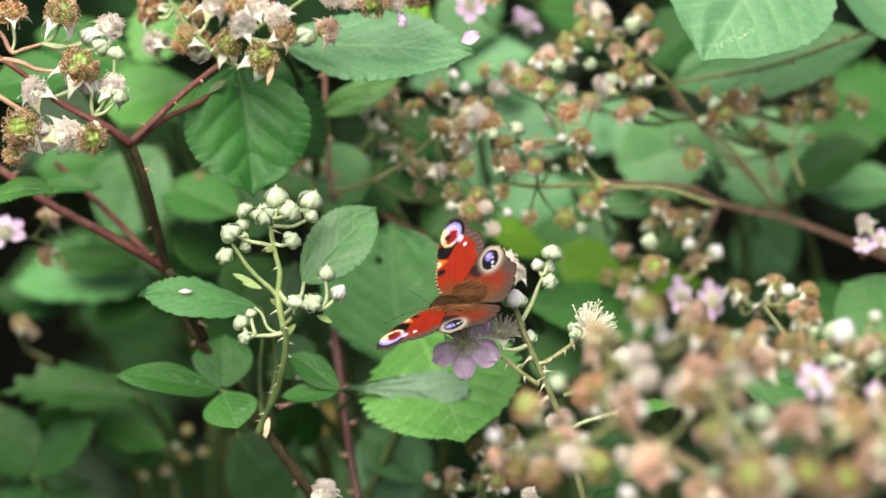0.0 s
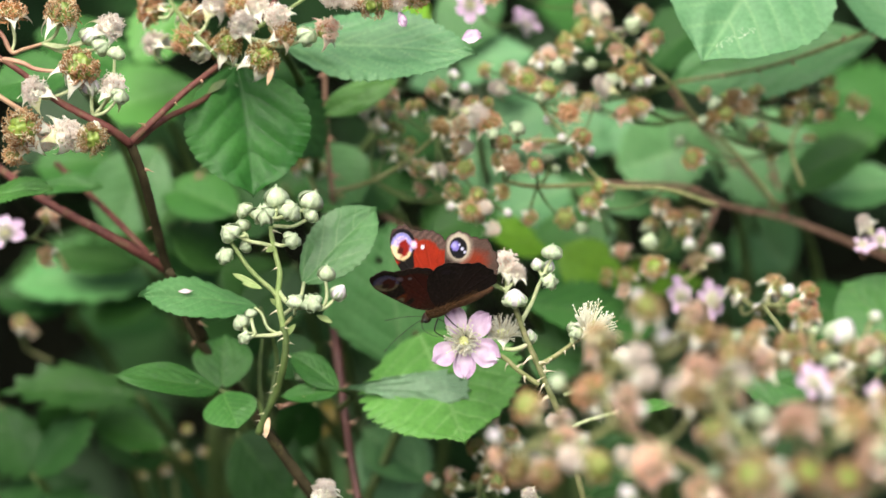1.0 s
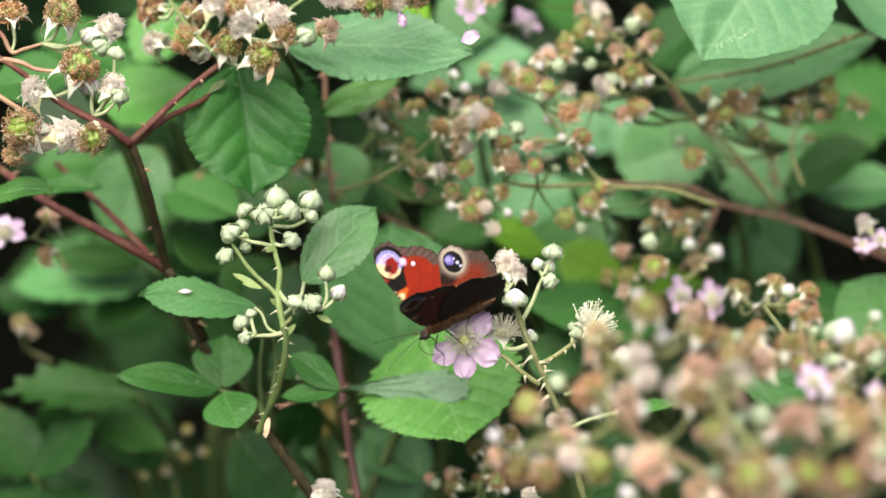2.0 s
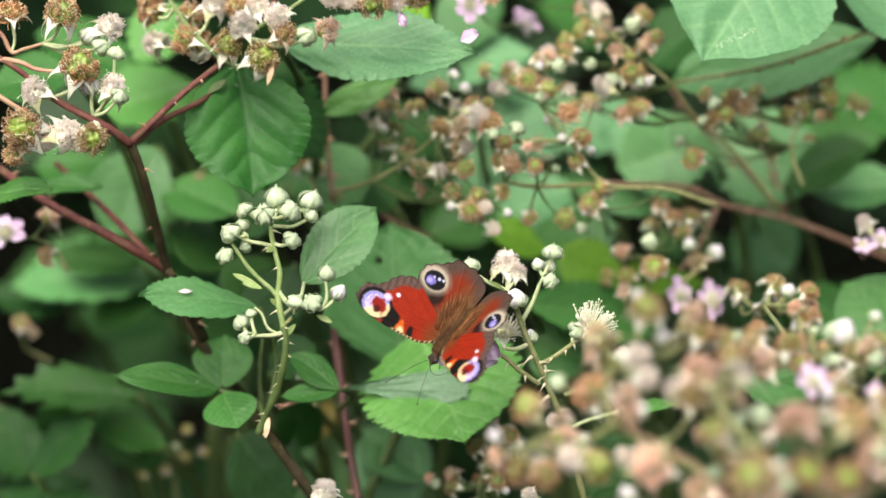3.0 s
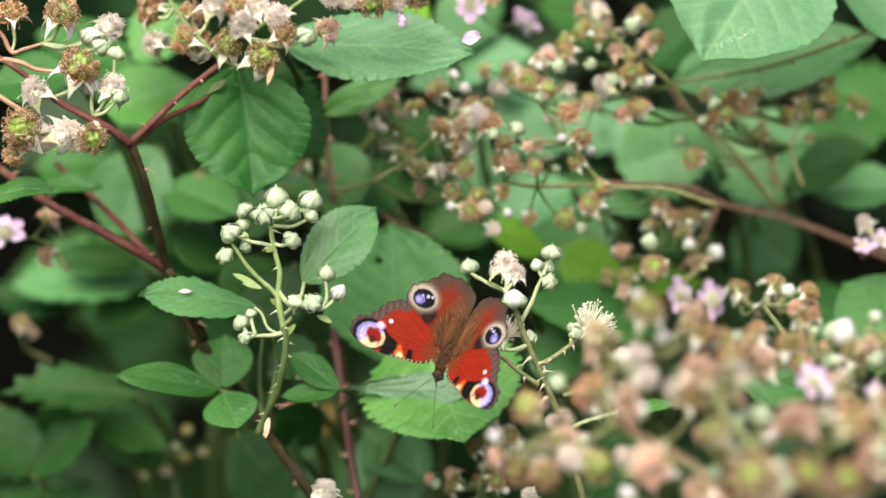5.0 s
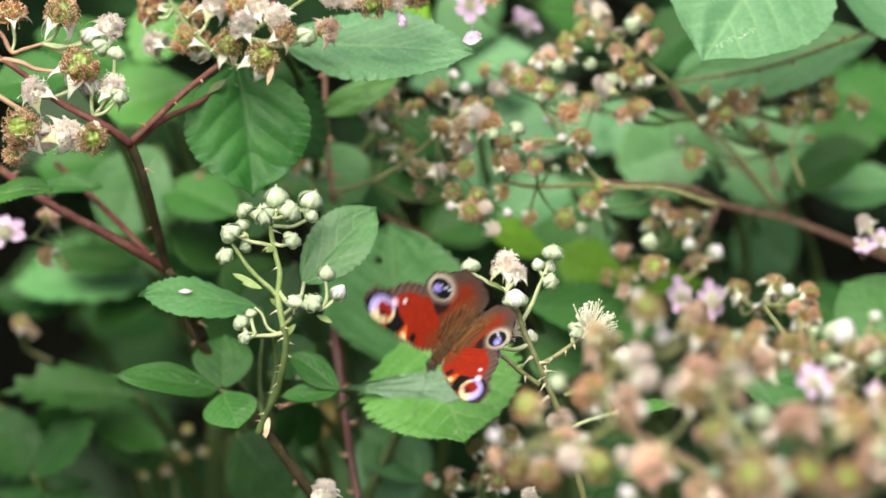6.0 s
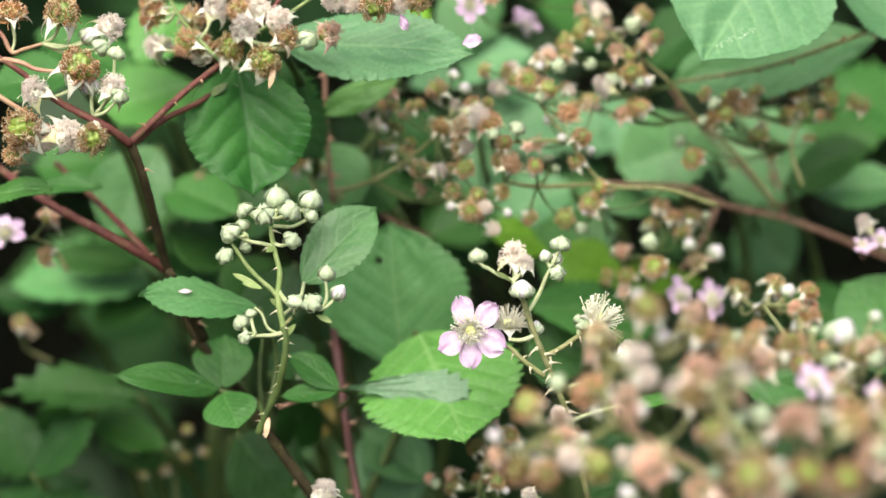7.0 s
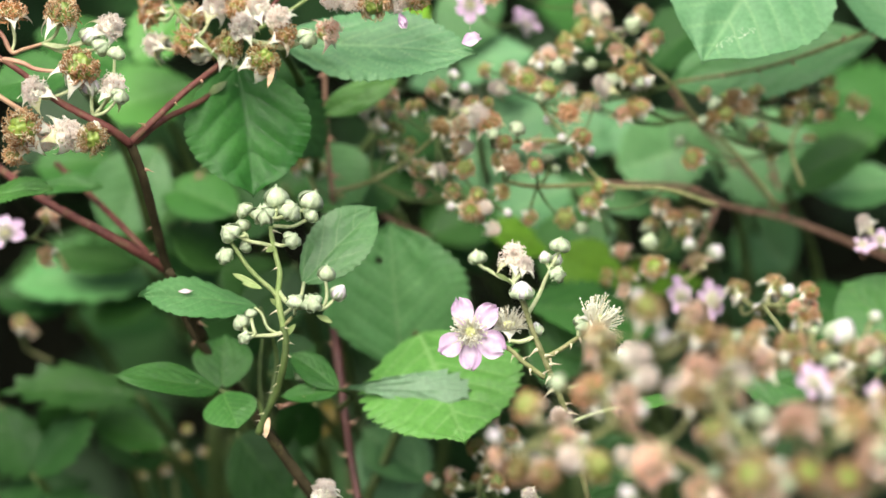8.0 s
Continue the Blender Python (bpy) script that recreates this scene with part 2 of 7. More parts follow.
def thorn_mesh(mat, slim):
    line = [Vector((0.0, 0, -0.0004)), Vector((0.0001, 0, 0.0008)), Vector((0.0006, 0, 0.0018)), Vector((0.0013, 0, 0.0028))]
    v, f = [], []
    for p, r in zip(line, (0.0007, 0.00034, 0.00016, 0.00003)):
        for k in range(6):
            a = k * math.pi / 3
            v.append(p + Vector((r * 1.3 * math.cos(a), r * 0.7 * math.sin(a), 0)) * slim + Vector((0, 0, p.z * (1 / slim - 1))))
    for i, k in product(range(3), range(6)):
        f.append((i * 6 + k, i * 6 + (k + 1) % 6, i * 6 + 6 + (k + 1) % 6, i * 6 + 6 + k))
    return mesh_of("thorn", v, f, mat)


THORN_MESH = thorn_mesh(THORN, 1.0)
THORN_MESH_PALE = thorn_mesh(THORN_PALE, 0.8)


def thorns(parent, pts, n, r, seed, size=1.0, mesh=THORN_MESH):
    """Hooked thorns spread along a cane."""
    rnd = random.Random(seed)
    line = smooth_line(pts, 8)
    for k in range(n):
        i = min(int((k + 0.2 + 0.6 * rnd.random()) / n * (len(line) - 1)), len(line) - 2)
        way = (line[i + 1] - line[i]).normalized()
        side = Vector((rnd.choice((-1, 1)) * (0.6 + rnd.random()), -rnd.random(), rnd.uniform(-0.4, 0.4)))
        side = (side - way * side.dot(way)).normalized()
        m = Matrix((-way, side.cross(-way), side)).transposed().to_4x4()
        s = size * rnd.uniform(0.7, 1.2)
        m = Matrix.Translation(line[i] + side * r * 0.9 - parent.location) @ m @ Matrix.Diagonal((s, s, s, 1))
        part("thorn", mesh, parent, m)


def frame_of(way, up):
    """A turn whose x runs along way and whose z lies near up."""
    x = Vector(way).normalized()
    z = Vector(up) - x * x.dot(Vector(up))
    z.normalize()
    return Matrix((x, z.cross(x), z)).transposed().to_4x4()


def leaf_data(L, W, seed, nu=44, nv=11, fold=0.18, curl=0.12, pleat=0.45, veins=6.5, teeth=0.10, belly=0.42, wave=1.0, hole=None, nt=0):
    """A toothed oval bramble leaf: base at the origin, tip along x, upper side +z; pleated between its side veins."""
    rnd = random.Random(seed)
    ph, ph2, lean = rnd.uniform(0, 6), rnd.uniform(0, 6), rnd.uniform(-0.06, 0.06)
    verts, faces, vein = [], [], []
    nt = nt or max(8, nu // 5)
    cut = [[rnd.uniform(0.45, 1.4) for _ in range(nt + 2)] for _ in range(2)]
    shift = rnd.random()
    for i in range(nu + 1):
        t = i / nu
        w = (math.sin(math.pi * min(1, t ** (math.log(0.5) / math.log(belly)))) ** 0.72) * (1 - 0.25 * t ** 4)
        if t > 0.84:
            w *= 1 - 0.6 * ((t - 0.84) / 0.16) ** 1.5
        for j in range(-nv, nv + 1):
            s = j / nv
            e = abs(s)
            k = t * nt + (shift if s > 0 else 0.0)
            saw = k % 1.0
            deep = cut[s > 0][int(k)] * (1 if 0.04 < t < 0.98 else 0)
            half = W * w * (1 + teeth * deep * (0.4 - saw) * e ** 6 + min(0.05, 0.6 * teeth) * math.sin(3.3 * k + ph) * e ** 4)
            y = half * s
            x = L * t + 6.0 * teeth * L * deep * (0.5 - saw) / nt * e ** 8 + 0.10 * L * e * w
            waver = 0.16 * noise.noise(Vector((t * 3.1 + seed, s * 2.3, 0.7)))
            q = (t * veins * 1.05 - e * w * veins * 0.36 + waver + (0.06 if s > 0 else 0)) % 1.0
            dv = min(q, 1 - q)
            near = max(0, 1 - dv / 0.085) * (0.4 + 0.6 * (1 - e)) * (1 if t < 0.95 else 0)
            mid = max(0, 1 - e * w / 0.04) * (1 - 0.6 * t)
            z = fold * abs(y) - 0.6 * fold * W * w * e * e * 0.7 + 0.8 * curl * L * (t - t * t)
            z += pleat * 0.012 * L * (abs(math.sin(math.pi * q)) - 0.5) * math.sin(math.pi * min(1, e * 1.15)) ** 0.6 * min(1, w * 1.3)
            z += wave * 0.02 * L * (math.sin(5 * t + ph + s) * s + 0.5 * math.sin(9 * t + ph2) * s * s)
            z += 0.012 * L * noise.noise(Vector((t * 5 + seed, s * 4, 3.3)))
            z -= 0.008 * L * mid
            verts.append((x, y + lean * L * t * (1 - t) * 2, z))
            vein.append(max(0.65 * mid, 0.7 * near))
    c = 2 * nv + 1
    for i, j in product(range(nu), range(2 * nv)):
        if hole and math.hypot((i / nu - hole[0]) * L, (j / nv - 1 - hole[1]) * W) < hole[2]:
            continue
        a = i * c + j
        faces.append((a, a + c, a + c + 1, a + 1))
    n = len(verts)
    verts += [(x, y, z - 0.00035) for x, y, z in verts]
    vein += vein
    faces += [tuple(n + k for k in reversed(q)) for q in faces]
    rim = [j for j in range(c)] + [i * c + c - 1 for i in range(1, nu + 1)] + [nu * c + j for j in range(c - 2, -1, -1)] + [i * c for i in range(nu - 1, 0, -1)]
    o, k = len(verts), len(rim)
    verts += [verts[i] for i in rim] + [verts[n + i] for i in rim]
    vein += [vein[i] for i in rim] * 2
    for i in range(k):
        j = (i + 1) % k
        faces.append((o + j, o + i, o + k + i, o + k + j))
    return verts, faces, vein


def leaf(parent, base, tip, half_width, up, mat, seed, name="leaf", label="", **shape):
    """One leaf of a plant from its base to its tip, with the upper side turned towards up."""
    way = Vector(tip) - Vector(base)
    v, f, vein = leaf_data(way.length, half_width, seed, **shape)
    m = Matrix.Translation(Vector(base) - parent.location) @ frame_of(way, up)
    return part(name, mesh_of(name, v, f, mat, True, vein), parent, m, label)


# ---- flower heads: each stands on the origin and opens along +z ----
def strip(line, widths, lift=None, cup=0.0):
    """A narrow pointed blade along a line, three points across."""
    v, f = [], []
    for i, (p, w) in enumerate(zip(line, widths)):
        p = Vector(p)
        nx = Vector(line[min(i + 1, len(line) - 1)]) - Vector(line[max(i - 1, 0)])
        nrm = Vector((-nx.z, 0, nx.x)).normalized()
        for s in (-1, 0, 1):
            v.append(p + Vector((0, s * w, 0)) + nrm * (cup * w * s * s))
    for i in range(len(line) - 1):
        for s in (0, 1):
            a = i * 3 + s
            f.append((a, a + 1, a + 4, a + 3))
    n = len(v)
    v += [p + Vector((0, 0, -0.00012)) for p in v]
    f += [tuple(n + k for k in reversed(q)) for q in f]
    rows = len(line)
    rim = [0, 1, 2] + [i * 3 + 2 for i in range(1, rows)] + [rows * 3 - 2, rows * 3 - 3] + [i * 3 for i in range(rows - 2, 0, -1)]
    for a, b in zip(rim, rim[1:] + rim[:1]):
        f.append((b, a, n + a, n + b))
    return v, f


def filaments(n, seed, r_base, length, spread, curl_in, thick, tip, z0=0.0, wild=0.25, sides=3, tip_long=1.0):
    """A tuft of stamens round the axis; spread 0 stands up, 1 lies flat; tip is the anther's thickness."""
    rnd = random.Random(seed)
    V, F = [], []
    for k in range(n):
        a = 2 * math.pi * (k + rnd.random()) / n * 1.618 * 3
        sp = spread * rnd.uniform(0.35, 1.15)
        ln = length * rnd.uniform(0.6, 1.15)
        out = Vector((math.cos(a), math.sin(a), 0))
        p = out * (r_base * rnd.uniform(0.75, 1.1)) + Vector((0, 0, z0))
        d = (out * sp + Vector((0, 0, max(0.05, 1 - sp)))).normalized()
        tw = Vector((rnd.uniform(-1, 1), rnd.uniform(-1, 1), rnd.uniform(-1, 1))) * wild
        line = [p]
        for s in range(4):
            d = (d + tw * 0.5 - out * curl_in * 0.5 + Vector((0, 0, curl_in * 0.12))).normalized()
            p = p + d * (ln / 4)
            line.append(p)
        v, f = tube(line, thick, thick * 0.6, sides)
        o = len(V)
        V += v
        F += [tuple(o + i for i in q) for q in f]
        if tip:
            o = len(V)
            c = line[-1]
            e = d.orthogonal().normalized()
            g = d.cross(e)
            V += [c - d * tip * tip_long, c + e * tip, c + g * tip, c - e * tip, c - g * tip, c + d * tip * tip_long]
            F += [(o + q[0], o + q[1], o + q[2]) for q in ((0, 2, 1), (0, 3, 2), (0, 4, 3), (0, 1, 4), (5, 1, 2), (5, 2, 3), (5, 3, 4), (5, 4, 1))]
    return V, F


def collar(n, seed, r, lo, hi, length, thick, tip, height=1.0):
    """Short curled stamens packed over the sides of a head, between two angles from its axis."""
    rnd = random.Random(seed)
    V, F = [], []
    for k in range(n):
        a, th = rnd.uniform(0, 6.283), radians(rnd.uniform(lo, hi))
        out = Vector((math.sin(th) * math.cos(a), math.sin(th) * math.sin(a), math.cos(th)))
        p = Vector((out.x * r, out.y * r, out.z * r * height + r * 0.45)) * rnd.uniform(0.82, 1.0)
        turn = out.orthogonal().normalized()
        turn = (turn * math.cos(a * 7) + out.cross(turn) * math.sin(a * 7)).normalized()
        d = (out + turn * rnd.uniform(-0.4, 0.6) + Vector((0, 0, 0.5))).normalized()
        ln = length * rnd.uniform(0.6, 1.2)
        line = [p]
        for s in range(3):
            p = p + d * (ln / 3)
            line.append(p)
            d = (d + turn * rnd.uniform(0.2, 1.0) - out * 0.45).normalized()
        v, f = tube(line, thick, thick * 0.7, 3)
        o = len(V)
        V += v
        F += [tuple(o + i for i in q) for q in f]
        e, c = d.orthogonal().normalized() * tip, line[-1]
        g = d.cross(e)
        o = len(V)
        V += [c - d * tip, c + e, c + g, c - e, c - g, c + d * tip]
        F += [(o + q[0], o + q[1], o + q[2]) for q in ((0, 2, 1), (0, 3, 2), (0, 4, 3), (0, 1, 4), (5, 1, 2), (5, 2, 3), (5, 3, 4), (5, 4, 1))]
    return V, F


def balls(centres, radii, seed=0):
    """Many small round drupelets in one mass."""
    bm = bmesh.new()
    for c, r in zip(centres, radii):
        bmesh.ops.create_icosphere(bm, subdivisions=2, radius=r, matrix=Matrix.Translation(c))
    v = [p.co.copy() for p in bm.verts]
    bm.verts.index_update()
    f = [tuple(p.index for p in q.verts) for q in bm.faces]
    bm.free()
    return v, f


def dome(n, r, ball, height=1.0, seed=1):
    """One knobbly fruit: the skin over a dome of close drupelets."""
    rnd = random.Random(seed)
    cs, rs = [], []
    for k in range(n):
        z = 1 - 1.25 * (k + 0.5) / n
        a = k * 2.39996
        q = math.sqrt(max(0, 1 - z * z))
        cs.append((r * q * math.cos(a), r * q * math.sin(a), r * z * height))
        rs.append(ball * rnd.uniform(0.85, 1.12))
    cs, rs = np.array(cs), np.array(rs)
    v, f = [], []
    rows, cols = 22, 36
    for i, j in product(range(rows + 1), range(cols)):
        th, ph = math.pi * (i + 0.02) / (rows + 0.04), 2 * math.pi * j / cols
        d = np.array((math.sin(th) * math.cos(ph), math.sin(th) * math.sin(ph), math.cos(th)))
        along = cs @ d
        h = rs ** 2 - ((cs ** 2).sum(1) - along ** 2)
        hit = np.where(h > 0, along + np.sqrt(np.maximum(h, 0)), 0)
        v.append(Vector(d * max(hit.max(), r * 0.9)) + Vector((0, 0, r * 0.45)))
    for i, j in product(range(rows), range(cols)):
        f.append((i * cols + j, i * cols + cols + j, i * cols + cols + (j + 1) % cols, i * cols + (j + 1) % cols))
    f += [tuple(range(cols)), tuple(range((rows + 1) * cols - 1, rows * cols - 1, -1))]
    return v, f


def bud_body(seed, r=0.0026, h=0.0057):
    rnd = random.Random(seed)
    ph = rnd.random() * 6
    v, f = [], []
    n, k = 11, 20
    for i in range(n + 1):
        t = i / n
        q = math.sin(math.pi * (0.06 + 0.94 * t) ** 0.82) ** 0.75 if t < 1 else 0.03
        q = max(q, 0.04)
        for j in range(k):
            a = 2 * math.pi * j / k
            rr = r * q * (1 + 0.02 * math.cos(5 * a + ph) * t)
            v.append((rr * math.cos(a), rr * math.sin(a), h * t * 0.86))
    for i, j in product(range(n), range(k)):
        f.append((i * k + j, i * k + (j + 1) % k, (i + 1) * k + (j + 1) % k, (i + 1) * k + j))
    f.append(tuple(range(k - 1, -1, -1)))
    f.append(tuple(range(n * k, n * k + k)))
    return v, f


def bud_sepal(seed, r=0.0026, h=0.0057, open_by=0.0):
    rnd = random.Random(seed)
    line, wid = [], []
    for i in range(10):
        t = i / 8
        q = math.sin(math.pi * (0.06 + 0.94 * min(t, 0.99)) ** 0.82) ** 0.75 if t < 1 else 0.0
        x = r * max(q, 0.05) * 1.035 + open_by * r * t * t * 1.6
        line.append((x, 0, h * t * 0.86 if t <= 1 else h * (0.86 + (t - 1) * 0.9)))
        wid.append(r * 0.7 * max(0.03, math.sin(math.pi * min(1, 0.12 + 0.86 * min(t, 1))) ** 0.8 * (1 - 0.3 * t)))
    v, f = strip(line, wid, cup=-0.40)
    k = rnd.uniform(-0.1, 0.1)
    return [(p[0], p[1] + k * p[2] * 0.3, p[2]) for p in v], f


def sepal_shape(length, width, back, seed):
    """A pointed sepal; back bends it down towards the stalk."""
    rnd = random.Random(seed)
    p, ang = Vector((0.0012, 0, 0.0004)), 0.25
    line, wid = [], []
    for i in range(9):
        t = i / 8
        line.append(tuple(p))
        wid.append(width * max(0.03, (1 - t ** 1.2) * (0.75 + 0.6 * math.sin(math.pi * min(1, t * 1.6)))))
        ang -= back / 8 * (1 + rnd.uniform(-0.3, 0.3))
        p = p + Vector((math.cos(ang), 0, math.sin(ang))) * (length / 8)
    return strip(line, wid, cup=0.35)


def petal_data(seed, length=0.0092, width=0.0036, rise=0.28):
    rnd = random.Random(seed)
    ph = rnd.uniform(0, 6)
    v, f = [], []
    nu, nv = 20, 9
    for i in range(nu + 1):
        t = i / nu
        w = width * (0.22 + 0.78 * math.sin(math.pi * 0.5 * min(1, t / 0.62))) * math.sqrt(max(0.02, 1 - max(0, (t - 0.62) / 0.39) ** 2))
        for j in range(-nv, nv + 1):
            s = j / nv
            x = 0.0016 + length * t + 0.0004 * math.sin(7 * s + ph) * t + 0.00022 * math.sin(17 * s + ph) * t ** 4
            z = rise * length * t * (1 - 0.55 * t) + 0.0006 * math.sin(4.2 * s + ph) * t * t + 0.0004 * math.sin(9 * t + ph) * s - 0.0003 * math.cos(8 * s) * t
            z += 0.0007 * noise.noise(Vector((t * 4.5 + seed, s * 3.5, 1.3))) * t + 0.0003 * noise.noise(Vector((t * 11, s * 9, seed))) * t
            v.append((x + 0.0006 * t * noise.noise(Vector((s * 2.2, seed, 5.1))), w * s, z + 0.0007 * s * s))
    c = 2 * nv + 1
    for i, j in product(range(nu), range(2 * nv)):
        a = i * c + j
        f.append((a, a + c, a + c + 1, a + 1))
    return v, f


def closed(v, f, mat, name):
    """A thin blade with a little thickness."""
    n = len(v)
    edges = {}
    for q in f:
        for a, b in zip(q, q[1:] + q[:1]):
            edges[(a, b)] = True
    v = [Vector(p) for p in v]
    v2 = v + [p + Vector((0, 0, -0.00015)) for p in v]
    f2 = list(f) + [tuple(n + k for k in reversed(q)) for q in f]
    for a, b in list(edges):
        if (b, a) not in edges:
            o = len(v2)
            v2 += [v2[b], v2[a], v2[n + a], v2[n + b]]
            f2.append((o, o + 1, o + 2, o + 3))
    return mesh_of(name, v2, f2, mat)


HEADS = {}


def head_kind(kind, body, subs):
    """Body: its name and mesh; subs: name, mesh and turn of each piece on it."""
    HEADS[kind] = (body, subs)


def ring_of(name, meshes, n, seed, tilt=0.15):
    rnd = random.Random(seed)
    return [(name, meshes[k % len(meshes)], Matrix.Rotation(2 * math.pi * k / n + rnd.uniform(-0.12, 0.12), 4, "Z") @ Matrix.Rotation(rnd.uniform(-tilt, tilt), 4, "Y")) for k in range(n)]


for k in range(3):
    sep = [mesh_of("sepal", *bud_sepal(20 + k * 5 + i, open_by=0.02 + 0.05 * (i == 2)), BUD_SEPAL) for i in range(3)]
    head_kind("bud%d" % k, ("bud", mesh_of("bud", *bud_body(k), BUD)), ring_of("sepal", sep, 5, k, 0.02))

# a bud about to open, with white petals showing
sep = [mesh_of("sepal", *bud_sepal(40 + i, open_by=0.3), BUD_SEPAL) for i in range(3)]
head_kind("opening", ("bud", mesh_of("bud", *bud_body(9, 0.003, 0.0074), PETAL_WHITE)), ring_of("sepal", sep, 5, 9, 0.06))

for k in range(3):
    # green fruit in a tight collar of dry brown stamens, with bent-back sepals
    sep = [mesh_of("sepal", *sepal_shape(0.0070, 0.0019, 1.7 + 0.45 * i, 60 + 7 * k + i), SEPAL) for i in range(3)]
    body = mesh_of("fruit", *dome(24, 0.0028, 0.00098, 1.0, k), DRUPELET)
    st = mesh_of("stamen_tuft", *collar(260, 70 + k, 0.0034, 36 + 5 * k, 118, 0.0027, 0.00013, 0.00024), STAMEN_BROWN)
    head_kind("berry%d" % k, ("fruit", body), [("stamen_tuft", st, Matrix())] + ring_of("sepal", sep, 5, 80 + k))
    # the same with pale tan sepals and a redder fruit
    sep = [mesh_of("sepal", *sepal_shape(0.0064, 0.0022, 1.6 + 0.5 * k, 90 + 7 * k + i), (SEPAL_TAN, SEPAL, SEPAL_OLIVE)[i]) for i in range(3)]
    body = mesh_of("fruit", *dome(20, 0.0026, 0.00092, 1.0, 5 + k), DRUPELET_RED)
    st = mesh_of("stamen_tuft", *collar(170, 100 + k, 0.0031, 22 + 10 * k, 118, 0.0028, 0.00018, 0.0003), STAMEN_TAN)
    head_kind("tan%d" % k, ("fruit", body), [("stamen_tuft", st, Matrix())] + ring_of("sepal", sep, 5, 110 + k, 0.5))
    # a faded flower: petals gone, a thick ball of whitish stamens
    sep = [mesh_of("sepal", *sepal_shape(0.0064, 0.0021, 1.3 + 0.5 * i, 120 + 7 * k + i), (SEPAL, SEPAL_OLIVE, SEPAL)[i]) for i in range(3)]
    body = mesh_of("receptacle", *dome(16, 0.0020, 0.0009, 0.9, 9 + k), STAMEN_CREAM)
    st = mesh_of("stamen_tuft", *collar(270, 130 + k, 0.0027, 0, 112, 0.0031, 0.00013, 0.00024, 1.15), STAMEN_WHITE)
    head_kind("faded%d" % k, ("receptacle", body), [("stamen_tuft", st, Matrix())] + ring_of("sepal", sep, 5, 140 + k))

for k in range(3):
    # a faded head seen among the fruits: pinkish cream, closing over
    sep = [mesh_of("sepal", *sepal_shape(0.0066, 0.0022, (0.2, 1.5, 0.8)[i], 220 + 7 * k + i), (SEPAL_OLIVE, SEPAL_PINK, SEPAL)[i]) for i in range(3)]
    body = mesh_of("receptacle", *dome(14, 0.0022, 0.0009, 1.0, 15 + k), DRUPELET_RED)
    st = mesh_of("stamen_tuft", *collar(170, 230 + k, 0.0027, 5, 112, 0.0031, 0.00019, 0.00032, 1.2), STAMEN_BLUSH)
    head_kind("blush%d" % k, ("receptacle", body), [("stamen_tuft", st, Matrix())] + ring_of("sepal", sep, 5, 240 + k, 0.6))

for k in range(2):
    # a young yellow-green fruit that has lost most of its stamens
    sep = [mesh_of("sepal", *sepal_shape(0.0056, 0.0020, 1.2 + 0.6 * i, 320 + 7 * k + i), (SEPAL_OLIVE, SEPAL_TAN, SEPAL)[i]) for i in range(3)]
    body = mesh_of("fruit", *dome(22, 0.0030, 0.00098, 1.0, 25 + k), DRUPELET_YOUNG)
    st = mesh_of("stamen_tuft", *collar(90, 330 + k, 0.0033, 60, 118, 0.0026, 0.00018, 0.0003), STAMEN_TAN)
    head_kind("green%d" % k, ("fruit", body), [("stamen_tuft", st, Matrix())] + ring_of("sepal", sep, 5, 340 + k))

# a tuft of dry brown stamens
sep = [mesh_of("sepal", *sepal_shape(0.0062, 0.0014, 2.4, 150 + i), SEPAL_TAN) for i in range(3)]
st = mesh_of("stamen_tuft", *filaments(260, 152, 0.0028, 0.0058, 0.5, 0.62, 0.00017, 0.00034, 0.0003, 0.75), STAMEN_BROWN)
head_kind("dry", ("receptacle", mesh_of("receptacle", *dome(18, 0.0022, 0.001, 0.9, 3), DRUPELET)), [("stamen_tuft", st, Matrix())] + ring_of("sepal", sep, 5, 155))

# a wide open burst of long cream stamens
sep = [mesh_of("sepal", *sepal_shape(0.0062, 0.0021, 0.7, 160 + i), SEPAL) for i in range(3)]
st = mesh_of("stamen_tuft", *filaments(150, 161, 0.0018, 0.0068, 0.6, 0.02, 0.0002, 0.00034, 0.0003, 0.18), STAMEN_CREAM)
head_kind("burst", ("receptacle", mesh_of("receptacle", *dome(20, 0.0018, 0.0008, 0.9, 4), CARPEL)), [("stamen_tuft", st, Matrix())] + ring_of("sepal", sep, 5, 165))

# the open pink flower
pet = [closed(*petal_data(170 + i, (0.0088, 0.0092, 0.0102, 0.0090, 0.0094)[i], (0.0035, 0.0038, 0.0042, 0.0036, 0.0037)[i]), PETAL, "petal") for i in range(5)]
sep = [mesh_of("sepal", *sepal_shape(0.006, 0.0018, 1.1, 176 + i), SEPAL) for i in range(3)]
st = mesh_of("stamen_tuft", *filaments(88, 180, 0.0012, 0.0052, 0.62, 0.05, 0.00024, 0.0004, 0.0011, 0.3), STAMEN_CREAM)
flower_subs = [("petal", pet[i], Matrix.Rotation(radians((114, 42, -26, -88, -146)[i]), 4, "Z") @ Matrix.Rotation(radians((4, -6, 2, -3, 6)[i]), 4, "X")) for i in range(5)]
head_kind("flower", ("receptacle", mesh_of("receptacle", *dome(34, 0.0016, 0.0005, 1.0, 8), CARPEL)),
          [("stamen_tuft", st, Matrix())] + flower_subs + ring_of("sepal", sep, 5, 186))

VARIANTS = {"bud": ("bud0", "bud1", "bud2"), "berry": ("berry0", "berry1", "berry2"), "tan": ("tan0", "tan1", "tan2"), "faded": ("faded0", "faded1", "faded2"), "blush": ("blush0", "blush1", "blush2"), "green": ("green0", "green1")}
